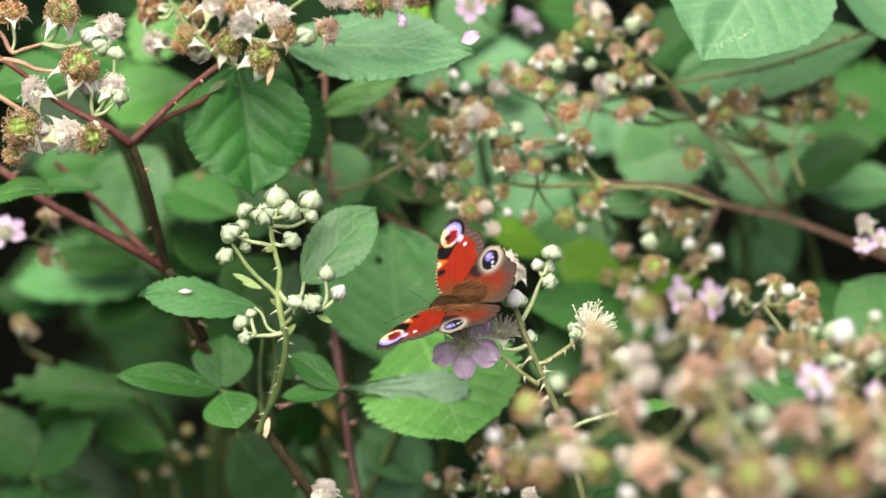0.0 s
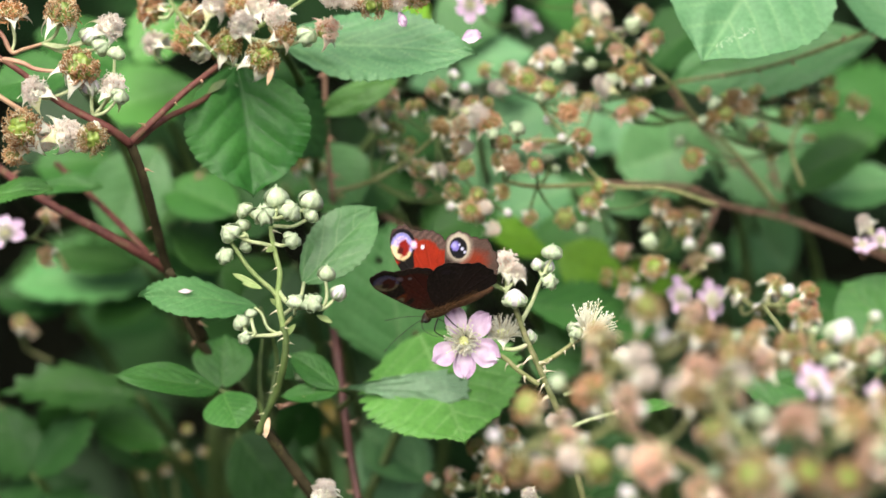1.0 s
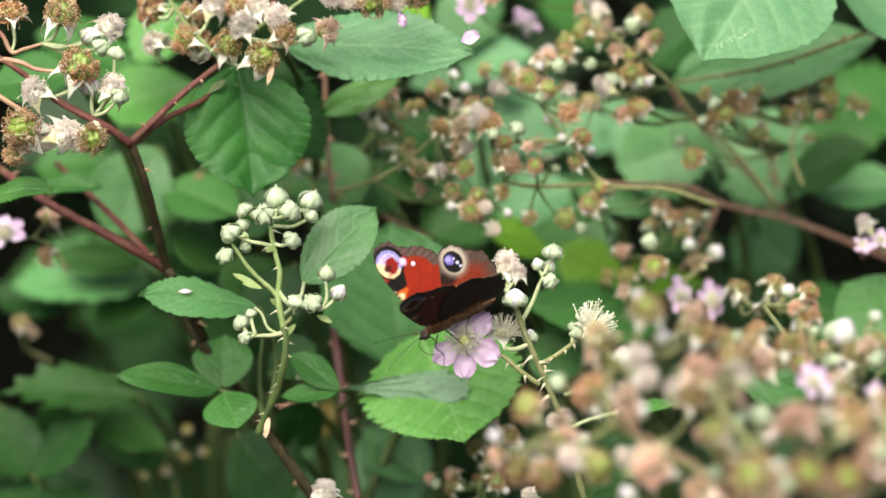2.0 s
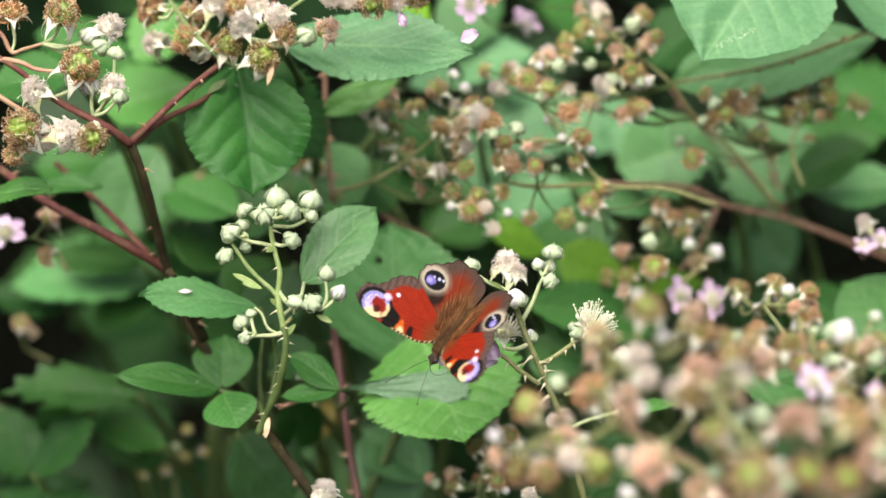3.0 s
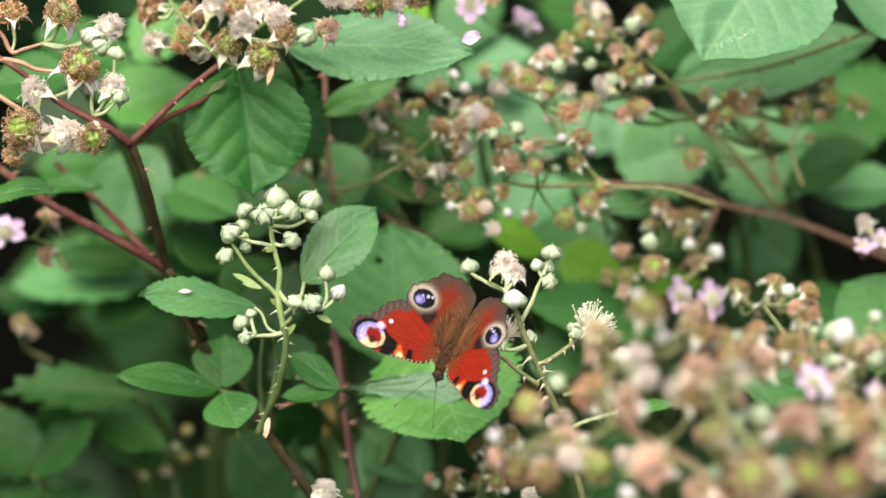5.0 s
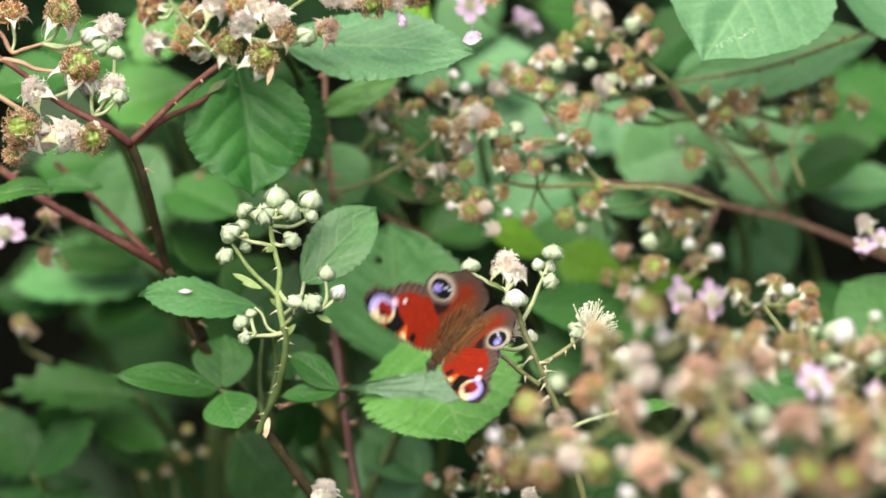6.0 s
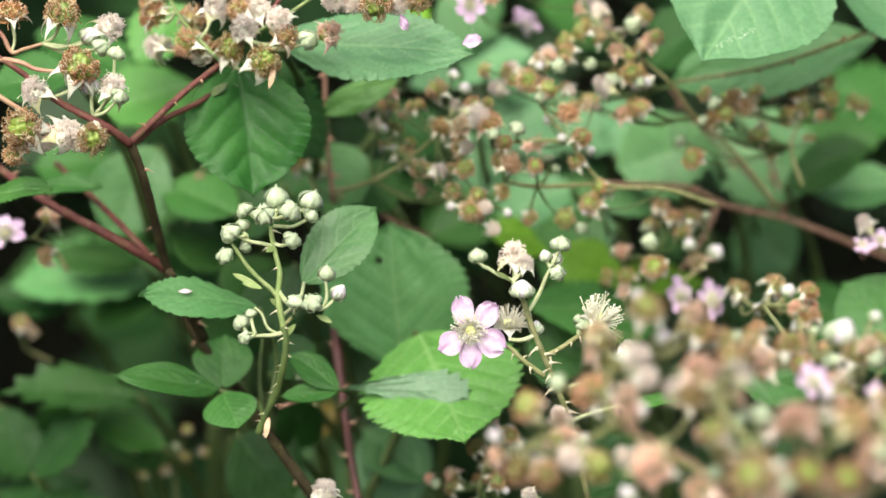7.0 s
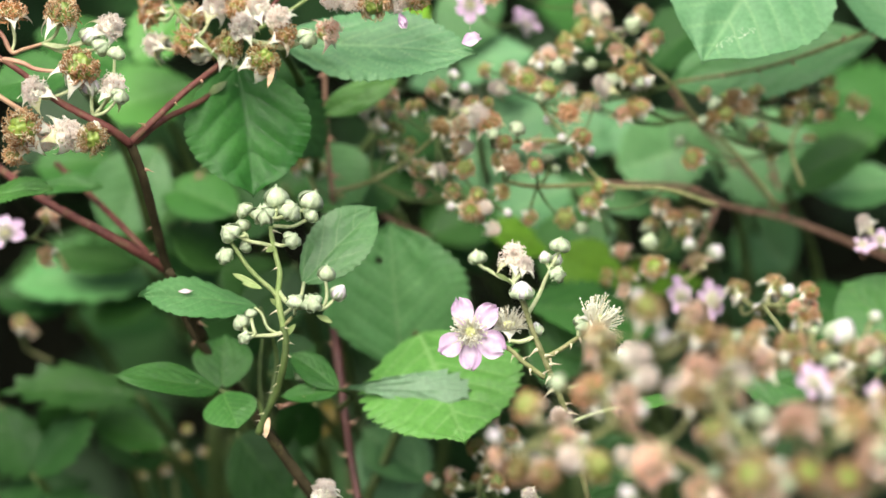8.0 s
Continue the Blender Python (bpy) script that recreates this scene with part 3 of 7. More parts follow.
PART_NAME = {"green": "unripe_fruit", "bud": "bud", "opening": "bud", "berry": "unripe_fruit", "tan": "unripe_fruit", "faded": "faded_flower", "blush": "faded_flower", "dry": "faded_flower", "burst": "faded_flower", "flower": "flower"}
PART_LABEL = {"green": "young yellow-green fruit with pale sepals", "berry": "small green fruit in a collar of dry brown stamens", "tan": "reddish green fruit with pale tan sepals", "flower": "open pink flower with five petals",
              "burst": "spent flower with long cream stamens", "dry": "withered flower with brown stamens", "faded": "faded flower with whitish stamens", "blush": "faded flower with pinkish cream stamens"}
head_count = [0]


def head(parent, kind, place, way, size=1.0, spin=None):
    """A bud, flower or fruit of a plant at a place, opening towards way."""
    head_count[0] += 1
    rnd = random.Random(head_count[0])
    pick = VARIANTS.get(kind)
    (bname, bmesh_data), subs = HEADS[rnd.choice(pick) if pick else kind]
    z = Vector(way).normalized()
    turn = z.to_track_quat("Z", "Y").to_matrix().to_4x4() @ Matrix.Rotation(rnd.uniform(0, 6.28) if spin is None else spin, 4, "Z")
    s = size * rnd.uniform(0.93, 1.07)
    m = Matrix.Translation(Vector(place) - parent.location) @ turn @ Matrix.Diagonal((s * rnd.uniform(0.9, 1.1), s * rnd.uniform(0.9, 1.1), s * rnd.uniform(0.85, 1.15), 1))
    ob = part(PART_NAME[kind], bmesh_data, parent, m, PART_LABEL.get(kind, ""))
    for name, me, sm in subs:
        sub = part(name, me, ob, sm)
        if name == "stamen_tuft":
            sub["kind"] = "stuff"
    return ob


def stalk(parent, a, b, r=0.0005, mat=None, bow=0.12, seed=0):
    """A thin flower stalk from a to b, a little bowed."""
    a, b = Vector(a), Vector(b)
    rnd = random.Random(int(abs(a.x * 1e5) + abs(b.z * 1e5)) + seed)
    mid = (a + b) / 2 + Vector((rnd.uniform(-1, 1), rnd.uniform(-1, 1), -1.0)) * (bow * (b - a).length)
    line = [p - parent.location for p in smooth_line([a, mid, b], 5)]
    v, f = tube(line, r * 1.15, r, 6)
    return part("stalk", mesh_of("stalk", v, f, mat or STALK), parent)


def heads_on(parent, nodes, rows, mat=None, r=0.0005, up=(0, -0.35, 0.8), follow=0.6, loose=0.15):
    """Flower heads, each (kind, place, size), on stalks from the nearest of the given nodes."""
    for kind, place, size in rows:
        p = Vector(place)
        node = min((Vector(n) for n in nodes), key=lambda n: (n - p).length + (0.02 if n.z > p.z + 0.004 else 0))
        rnd = random.Random(int(abs(p.x * 3e4 + p.z * 5e4)))
        way = (p - node).normalized() * follow + Vector(up).normalized() * (1.1 - follow)
        way += Vector((rnd.uniform(-1, 1), rnd.uniform(-1, 0.4), rnd.uniform(-0.6, 0.6))) * loose
        foot = p - way.normalized() * 0.0026 * size
        stalk(parent, node, foot, r, mat)
        head(parent, kind, foot, way, size)


# ---- ground and the depth of the thicket ----
def ground_sheet():
    rnd = random.Random(3)
    v, f = [], []
    xs = [-3000, -300, -40, -10] + [-5 + 0.25 * i for i in range(41)] + [10, 40, 300, 3000]
    ys = [-3000, -300, -40, -10] + [-5 + 0.25 * i for i in range(41)] + [10, 40, 300, 3000]
    for y, x in product(ys, xs):
        near = max(abs(x), abs(y)) < 6
        v.append((x, y, 0.05 * noise.noise(Vector((x * 0.8, y * 0.8, 0))) + rnd.uniform(-0.01, 0.01) if near else 0.0))
    n = len(xs)
    for i, j in product(range(len(ys) - 1), range(n - 1)):
        f.append((i * n + j, i * n + j + 1, i * n + n + j + 1, i * n + n + j))
    ob = new("ground", mesh_of("ground", v, f, SOIL_SHADED))
    return tagged(ob, "bare soil and leaf litter under the thicket, near black for shade", "ground", kind="structure")


ground_sheet()


def bank():
    """Added backing that closes the thicket behind; its near-black colour stands for shade."""
    v, f = [], []
    nx, nz = 60, 24
    for i, j in product(range(nz + 1), range(nx + 1)):
        x, t = -3 + 6 * j / nx, i / nz
        y = 1.25 + 0.5 * t + 0.14 * noise.noise(Vector((x * 2.3, t * 4, 1.7)))
        v.append((x, y, -0.1 + 2.4 * t + 0.05 * noise.noise(Vector((x * 3, t * 5, 9)))))
    c = nx + 1
    for i, j in product(range(nz), range(nx)):
        f.append((i * c + j, i * c + j + 1, i * c + c + j + 1, i * c + c + j))
    n = len(v)
    v += [(x, 4.0, -0.1) for x in (-3, 3)] + [(x, 4.0, 2.3) for x in (-3, 3)]
    f += [(n, n + 2, n + 3, n + 1), (nz * c, nz * c + nx, n + 3, n + 2)]
    return tagged(new("backdrop", mesh_of("backdrop", v, f, SOIL_SHADED)), "added backing of the bramble thicket, near black for its shade", "bank", kind="structure")


bank()


def thicket(name, count, box, size, seed, label, mat, face=0.6):
    """A mass of leaves in a box (x0, x1, y0, y1, z0, z1), each on its own small twig."""
    rnd = random.Random(seed)
    V, F, A = [], [], []
    for k in range(count):
        L = rnd.uniform(*size)
        v, f, a = leaf_data(L, L * rnd.uniform(0.3, 0.42), k, nu=10, nv=3, veins=5, teeth=0.12, fold=rnd.uniform(0, 0.3), curl=rnd.uniform(0, 0.25))
        p = Vector((rnd.uniform(box[0], box[1]), rnd.uniform(box[2], box[3]), rnd.uniform(box[4], box[5])))
        way = Vector((rnd.uniform(-1, 1), rnd.uniform(-0.7, 0.3), rnd.uniform(-0.8, 0.4)))
        up = Vector((rnd.uniform(-0.5, 0.5), -face + rnd.uniform(-0.4, 0.4), 0.8))
        m = Matrix.Translation(p) @ frame_of(way, up)
        o = len(V)
        V += [m @ Vector(q) for q in v]
        F += [tuple(o + i for i in q) for q in f]
        A += a
        tv, tf = tube([p - way.normalized() * L * 0.5 - Vector((0, -0.01, 0.02)), p], 0.0009, 0.0006, 5)
        o = len(V)
        V += tv
        F += [tuple(o + i for i in q) for q in tf]
        A += [0.0] * len(tv)
    return tagged(new(name, mesh_of(name, V, F, mat, True, A)), label, "foliage", kind="stuff")


thicket("thicket_foliage", 420, (-0.5, 0.5, 0.42, 1.15, 0.5, 1.3), (0.04, 0.09), 11, "green bramble leaves deep in the thicket, shade in their colour", LEAF_FAR_SHADE)
# Low leaves added to close the thicket beneath and block light from below.
thicket("undergrowth", 600, (-0.6, 0.6, 0.12, 1.1, 0.08, 0.8), (0.05, 0.09), 15, "bramble leaves added low in the thicket, shade in their colour", LEAF_FAR_SHADE)
# Unseen leaf masses above and beside, added to keep light out of the thicket.
thicket("hedge_foliage", 1700, (-1.5, 1.5, 0.24, 1.5, 1.24, 1.85), (0.05, 0.1), 12, "green bramble leaves over the thicket", LEAF_FAR_SHADE)
thicket("hedge_foliage", 500, (0.4, 1.2, 0.15, 1.2, 0.2, 1.3), (0.05, 0.1), 13, "green bramble leaves at the thicket's side", LEAF_FAR_SHADE)
thicket("hedge_foliage", 500, (-1.2, -0.4, 0.15, 1.2, 0.2, 1.3), (0.05, 0.1), 14, "green bramble leaves at the thicket's side", LEAF_FAR_SHADE)


def rooted(ob, place, r, mat):
    """The lower part of a cane, down to the soil."""
    if place[2] > 0.94:
        return
    rnd = random.Random(int(abs(place[0] * 1e4)))
    p = Vector(place)
    q = p + Vector((rnd.uniform(-0.05, 0.05), rnd.uniform(0.08, 0.2), 0))
    stem(ob, "lower_cane", [(q.x, q.y, -0.02), (q.x, q.y, 0.35), tuple(p.lerp(q, 0.5) - Vector((0, 0, 0.2))), place], r * 1.8, r, mat, steps=8)


# ---- single leaves and leafy shoots behind and around the flower sprays ----
UPF = (0.0, -0.55, 0.8)     # upper side to the sky and the viewer
FACE = (0.0, -1.0, 0.45)


def leafy_shoot(place, foot, mat, leaves, cane=CANE_MOSS, r=0.0012, label="green toothed bramble leaves on a thin stem"):
    """A stem that rises from the thicket floor, with one to five leaves; each leaf: base, tip, half width, up, material, seed."""
    ob = root("leafy_shoot", foot, label, "leaf shoot", "leafy shoots of the thicket")
    stem(ob, "stem", [foot, (Vector(foot) * 0.45 + Vector(place) * 0.55) + Vector((0.004, 0.006, 0.0)), place], r * 1.5, r, cane)
    rooted(ob, foot, r * 1.4, cane)
    for base, tip, hw, up, m, seed, *more in leaves:
        b, t = Vector(base), Vector(tip)
        if (b - Vector(place)).length > 0.002:
            stalk(ob, place, b + (t - b).normalized() * 0.001, 0.0006, cane, 0.06)
        far = b.y > 0.12
        leaf(ob, base, tip, hw, up, m or mat, seed, nu=60 if far else 140, nv=7 if far else 16, **(more[0] if more else {}))
    return ob


# The second, darker leaf stands in for the first one's shaded half.
leafy_shoot((-0.0650, 0.0376, 1.0522), (-0.0576, 0.0939, 1.0074), LEAF_SHADE, [((-0.0633, 0.0376, 1.0522), (-0.0576, 0.0220, 1.0127), 0.0195, (0.12, -0.9, 0.5), LEAF_DEEP, 1, {"pleat": 2.2, "teeth": 0.03, "fold": 0.4, "veins": 4.3, "wave": 2.0}), ((-0.0624, 0.0578, 1.0517), (-0.0370, 0.0564, 1.0208), 0.014, (0.3, -0.8, 0.5), LEAF_SHADE, 2)], label="dark green pleated bramble leaves on a stem")
leafy_shoot((-0.0494, 0.0432, 1.0559), (-0.0411, 0.0942, 1.0092), LEAF_GREY, [((-0.0498, 0.0386, 1.0590), (0.0104, 0.0230, 1.0561), 0.0132, (0.03, -0.8, 0.6), LEAF_PALE, 3, {"teeth": 0.05})], label="broad grey-green bramble leaf with a sheen")
leafy_shoot((-0.0142, 0.0808, 1.0435), (-0.0378, 0.1056, 1.0041), LEAF, [((-0.0141, 0.0689, 1.0445), (-0.0387, 0.0613, 1.0336), 0.0052, FACE, LEAF_FRESH, 4), ((-0.0123, 0.1464, 1.0357), (0.0308, 0.1479, 1.0467), 0.013, UPF, LEAF_PALE, 5), ((-0.0173, 0.1053, 1.0450), (-0.0415, 0.1120, 1.0500), 0.013, UPF, LEAF, 6)])
BIG_LEAF = leafy_shoot((0.1086, 0.0642, 1.0973), (0.1552, 0.0873, 1.0465), LEAF_PALE, [((0.1086, 0.0642, 1.0973), (0.0786, 0.0276, 1.0529), 0.0278, (0.1, -0.85, 0.6), LEAF_PALE, 7, {"teeth": 0.022})], CANE_BROWN, label="large pale green toothed bramble leaf with a trail of whitish specks")


def leaf_specks(shoot, n, seed):
    """Whitish specks in a loose trail on the big leaf's upper side."""
    blade = [o for o in shoot.children if o.name.startswith("leaf")][0]
    rnd = random.Random(seed)
    V, F = [], []
    cols = 33
    for k in range(n):
        t = 0.7 + 0.2 * (k + rnd.random()) / n
        s = 0.36 - 0.9 * (t - 0.7) + rnd.uniform(-0.09, 0.09)
        p = blade.data.vertices[int(t * 140) * cols + 16 + int(round(s * 16))]
        side = p.normal.orthogonal().normalized()
        other = p.normal.cross(side)
        shift = side * rnd.uniform(-0.0006, 0.0006) + other * rnd.uniform(-0.0006, 0.0006)
        r = rnd.uniform(0.00012, 0.0003)
        o = len(V)
        for h, q in ((-0.0003, 1.0), (0.00014, 0.8)):
            for i in range(6):
                a = i * math.pi / 3
                w = r * q * rnd.uniform(0.7, 1.3)
                V.append(p.co + shift + side * (w * math.cos(a)) + other * (w * math.sin(a)) + p.normal * h)
        F += [(o + i, o + (i + 1) % 6, o + 6 + (i + 1) % 6, o + 6 + i) for i in range(6)] + [tuple(range(o + 6, o + 12))]
    part("specks", mesh_of("specks", V, F, SPECK), blade)["kind"] = "stuff"


leaf_specks(BIG_LEAF, 34, 5)
leafy_shoot((0.1423, 0.1012, 1.0591), (0.1670, 0.1162, 1.0366), LEAF_GREY, [((0.1404, 0.0977, 1.0555), (0.0719, 0.0923, 1.0391), 0.0150, (0.0, -0.75, 0.7), LEAF_SAGE, 8, {"teeth": 0.03, "curl": 0.03}), ((0.1491, 0.0706, 1.0569), (0.1241, 0.0730, 1.0737), 0.011, UPF, LEAF_PALE, 9)], CANE_BROWN)
leafy_shoot((0.1498, 0.0247, 0.9600), (0.1624, 0.0466, 0.9292), LEAF, [((0.1535, 0.0621, 0.9534), (0.1284, 0.0778, 0.9786), 0.016, (-0.3, -0.8, 0.5), LEAF, 10, {"teeth": 0.03})])
leafy_shoot((-0.1428, 0.0220, 1.0127), (-0.1550, 0.0535, 0.9783), LEAF, [((-0.1428, 0.0218, 1.0116), (-0.1170, 0.0124, 1.0166), 0.0058, UPF, LEAF_BRIGHT, 11), ((-0.1312, 0.0522, 1.0124), (-0.1061, 0.0522, 1.0124), 0.005, UPF, LEAF, 12)])
leafy_shoot((-0.0122, 0.0651, 0.9529), (-0.0246, 0.0799, 0.9075), LEAF, [((-0.0129, 0.0651, 0.9529), (-0.0168, 0.0656, 1.0000), 0.0238, (-0.05, -0.75, 0.66), LEAF_SAGE, 13, {"teeth": 0.05, "hole": (0.72, 0.22, 0.0013)})], label="broad green bramble leaf with a small dark hole")
leafy_shoot((-0.0087, 0.0518, 0.9660), (-0.0154, 0.0845, 0.9402), LEAF_BRIGHT, [((-0.0074, 0.0518, 0.9660), (0.0065, 0.0116, 0.9387), 0.0255, (-0.1, -0.7, 0.7), LEAF_FRESH, 14, {"teeth": 0.07, "pleat": 0.8, "curl": 0.04})], label="bright green bramble leaf with toothed edges")
leafy_shoot((-0.0318, 0.0237, 0.9532), (-0.0326, 0.0484, 0.9423), LEAF_GREY, [((-0.0313, 0.0296, 0.9521), (0.0090, 0.0267, 0.9526), 0.0066, (0.0, -0.85, 0.5), LEAF_BLUE, 15, {"pleat": 0.4, "curl": 0.0, "belly": 0.68, "fold": 0.02, "teeth": 0.16, "nt": 9, "wave": 1.6}), ((-0.0318, 0.0237, 0.9532), (-0.0473, 0.0302, 0.9633), 0.0055, UPF, LEAF, 16), ((-0.0322, 0.0237, 0.9528), (-0.0500, 0.0234, 0.9511), 0.004, UPF, LEAF, 17)], CANE_MOSS, 0.0006, label="blue-green leaves on a thin stem")
leafy_shoot((-0.0555, 0.0173, 0.9796), (-0.0543, 0.0222, 0.9426), LEAF, [((-0.0562, 0.0174, 0.9801), (-0.0910, 0.0020, 0.9856), 0.0082, (0.0, -0.65, 0.75), LEAF_SAGE, 18, {"teeth": 0.06, "nt": 15, "pleat": 0.3, "wave": 1.8})], r=0.0006)
leafy_shoot((-0.0678, 0.0237, 0.9528), (-0.0541, 0.0126, 0.9457), LEAF, [((-0.0685, 0.0237, 0.9532), (-0.0997, 0.0145, 0.9594), 0.0064, (0.1, -0.6, 0.75), LEAF, 19, {"teeth": 0.04}), ((-0.0684, 0.0385, 0.9505), (-0.0684, 0.0517, 0.9657), 0.0095, FACE, LEAF, 20, {"teeth": 0.04}), ((-0.0675, 0.0236, 0.9523), (-0.0623, 0.0122, 0.9431), 0.0085, (0.0, -0.8, 0.6), LEAF, 21, {"teeth": 0.05})], r=0.0006, label="three smooth green leaflets on one stalk")

# softer leaves further in, with shade put into the darker greens
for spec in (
    ((-0.1226, 0.1430, 0.9254), (-0.1386, 0.1291, 0.9125), 0.011, (0.5, -0.9, -0.1), LEAF_SHADE, 31),
    ((-0.1156, 0.1320, 0.9333), (-0.0927, 0.1283, 0.9068), 0.013, (0.5, -0.9, -0.1), LEAF_SHADE, 32), ((-0.1113, 0.1032, 0.9005), (-0.1394, 0.1028, 0.8977), 0.007, UPF, LEAF_SHADE, 33),
    ((-0.0961, 0.2566, 0.9577), (-0.1606, 0.2320, 0.9550), 0.02, UPF, LEAF_MID_SHADE, 35),
    ((-0.1000, 0.2243, 0.9437), (-0.1351, 0.2060, 0.9425), 0.012, UPF, LEAF_SHADE, 36), ((-0.0945, 0.1196, 1.0174), (-0.1113, 0.1154, 0.9878), 0.014, FACE, LEAF_GREY, 37),
    ((-0.1023, 0.1497, 0.9733), (-0.1343, 0.1503, 0.9771), 0.009, UPF, LEAF_MID_SHADE, 108, {"teeth": 0.14}), ((-0.1305, 0.1655, 0.9561), (-0.1580, 0.1662, 0.9610), 0.010, UPF, LEAF_SHADE, 109, {"teeth": 0.14}), ((-0.0962, 0.1603, 0.9619), (-0.1220, 0.1590, 0.9532), 0.009, UPF, LEAF_MID_SHADE, 110, {"teeth": 0.14}),
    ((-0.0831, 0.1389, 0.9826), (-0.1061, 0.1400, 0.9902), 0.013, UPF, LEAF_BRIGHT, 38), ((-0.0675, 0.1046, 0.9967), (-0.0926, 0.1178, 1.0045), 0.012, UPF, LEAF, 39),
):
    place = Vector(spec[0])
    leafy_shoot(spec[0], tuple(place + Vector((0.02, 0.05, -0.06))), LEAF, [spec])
for spec in (
    ((-0.0822, 0.1344, 1.0368), (-0.1157, 0.1269, 1.0261), 0.016, UPF, LEAF_BRIGHT, 40), ((-0.1041, 0.1469, 1.0395), (-0.1386, 0.1488, 1.0527), 0.014, UPF, LEAF, 41),
    ((-0.1160, 0.0631, 1.0468), (-0.1426, 0.0624, 1.0416), 0.012, UPF, LEAF, 42), ((-0.0846, 0.1201, 1.0642), (-0.1009, 0.1115, 1.0463), 0.012, UPF, LEAF_BRIGHT, 43),
    ((-0.1118, 0.1429, 1.0110), (-0.1386, 0.1424, 1.0072), 0.013, UPF, LEAF, 44), ((-0.0045, 0.1193, 1.0587), (-0.0268, 0.1209, 1.0698), 0.013, UPF, LEAF_LIME, 45),
    ((-0.0008, 0.1507, 1.0660), (0.0184, 0.1488, 1.0527), 0.016, FACE, LEAF_GREY, 46), ((-0.0411, 0.0957, 1.0201), (-0.0264, 0.0932, 1.0019), 0.011, FACE, LEAF_GREY, 47),
    ((-0.0620, 0.1397, 0.9883), (-0.0429, 0.1424, 1.0072), 0.014, UPF, LEAF_SHADE, 48), ((-0.0156, 0.1048, 0.9986), (-0.0304, 0.1066, 1.0114), 0.012, UPF, LEAF_MID_SHADE, 49),
    ((0.0580, 0.1310, 1.0124), (0.0916, 0.1253, 1.0149), 0.014, FACE, LEAF_GREY, 50), ((0.0504, 0.1292, 0.9993), (0.0769, 0.1288, 0.9964), 0.008, UPF, LEAF_GREY, 51),
):
    place = Vector(spec[0])
    leafy_shoot(spec[0], tuple(place + Vector((0.02, 0.05, -0.06))), LEAF, [spec])
for spec in (
    ((0.0901, 0.1559, 1.0174), (0.1275, 0.1416, 1.0016), 0.018, FACE, LEAF_SAGE, 52), ((0.0994, 0.1722, 1.0038), (0.1501, 0.1557, 1.0154), 0.02, UPF, LEAF_MID_SHADE, 53),
    ((0.1562, 0.1416, 1.0016), (0.1256, 0.1413, 0.9997), 0.012, UPF, LEAF_GREY, 54), ((0.1725, 0.2040, 1.0143), (0.1342, 0.2062, 1.0302), 0.02, UPF, LEAF, 55),
    ((0.0514, 0.1105, 0.9960), (0.0328, 0.1074, 0.9738), 0.013, FACE, LEAF, 56), ((0.0265, 0.0767, 0.9711), (0.0726, 0.0878, 0.9638), 0.014, UPF, LEAF, 57),
    ((0.0469, 0.0860, 0.9511), (0.0268, 0.0870, 0.9583), 0.012, FACE, LEAF, 58), ((0.0892, 0.1371, 0.9693), (0.0504, 0.1255, 0.9730), 0.009, UPF, LEAF_LIME, 59),
    ((0.0564, 0.1139, 0.9766), (0.0384, 0.1095, 0.9886), 0.007, UPF, LEAF_LIME, 104), ((0.0433, 0.1416, 1.0016), (0.0184, 0.1400, 0.9902), 0.014, UPF, LEAF_PALE, 105), ((0.0347, 0.1090, 0.9849), (0.0141, 0.1038, 0.9912), 0.009, UPF, LEAF_LIME, 60), ((0.1241, 0.1970, 0.9644), (0.1060, 0.1998, 0.9843), 0.014, FACE, LEAF_GREY, 61),
    ((0.1141, 0.1360, 0.9617), (0.1428, 0.1349, 0.9542), 0.014, UPF, LEAF, 62), ((0.0884, 0.0146, 0.9601), (0.1124, 0.0136, 0.9533), 0.008, FACE, LEAF, 63),
):
    place = Vector(spec[0])
    leafy_shoot(spec[0], tuple(place + Vector((0.02, 0.05, -0.06))), LEAF, [spec])
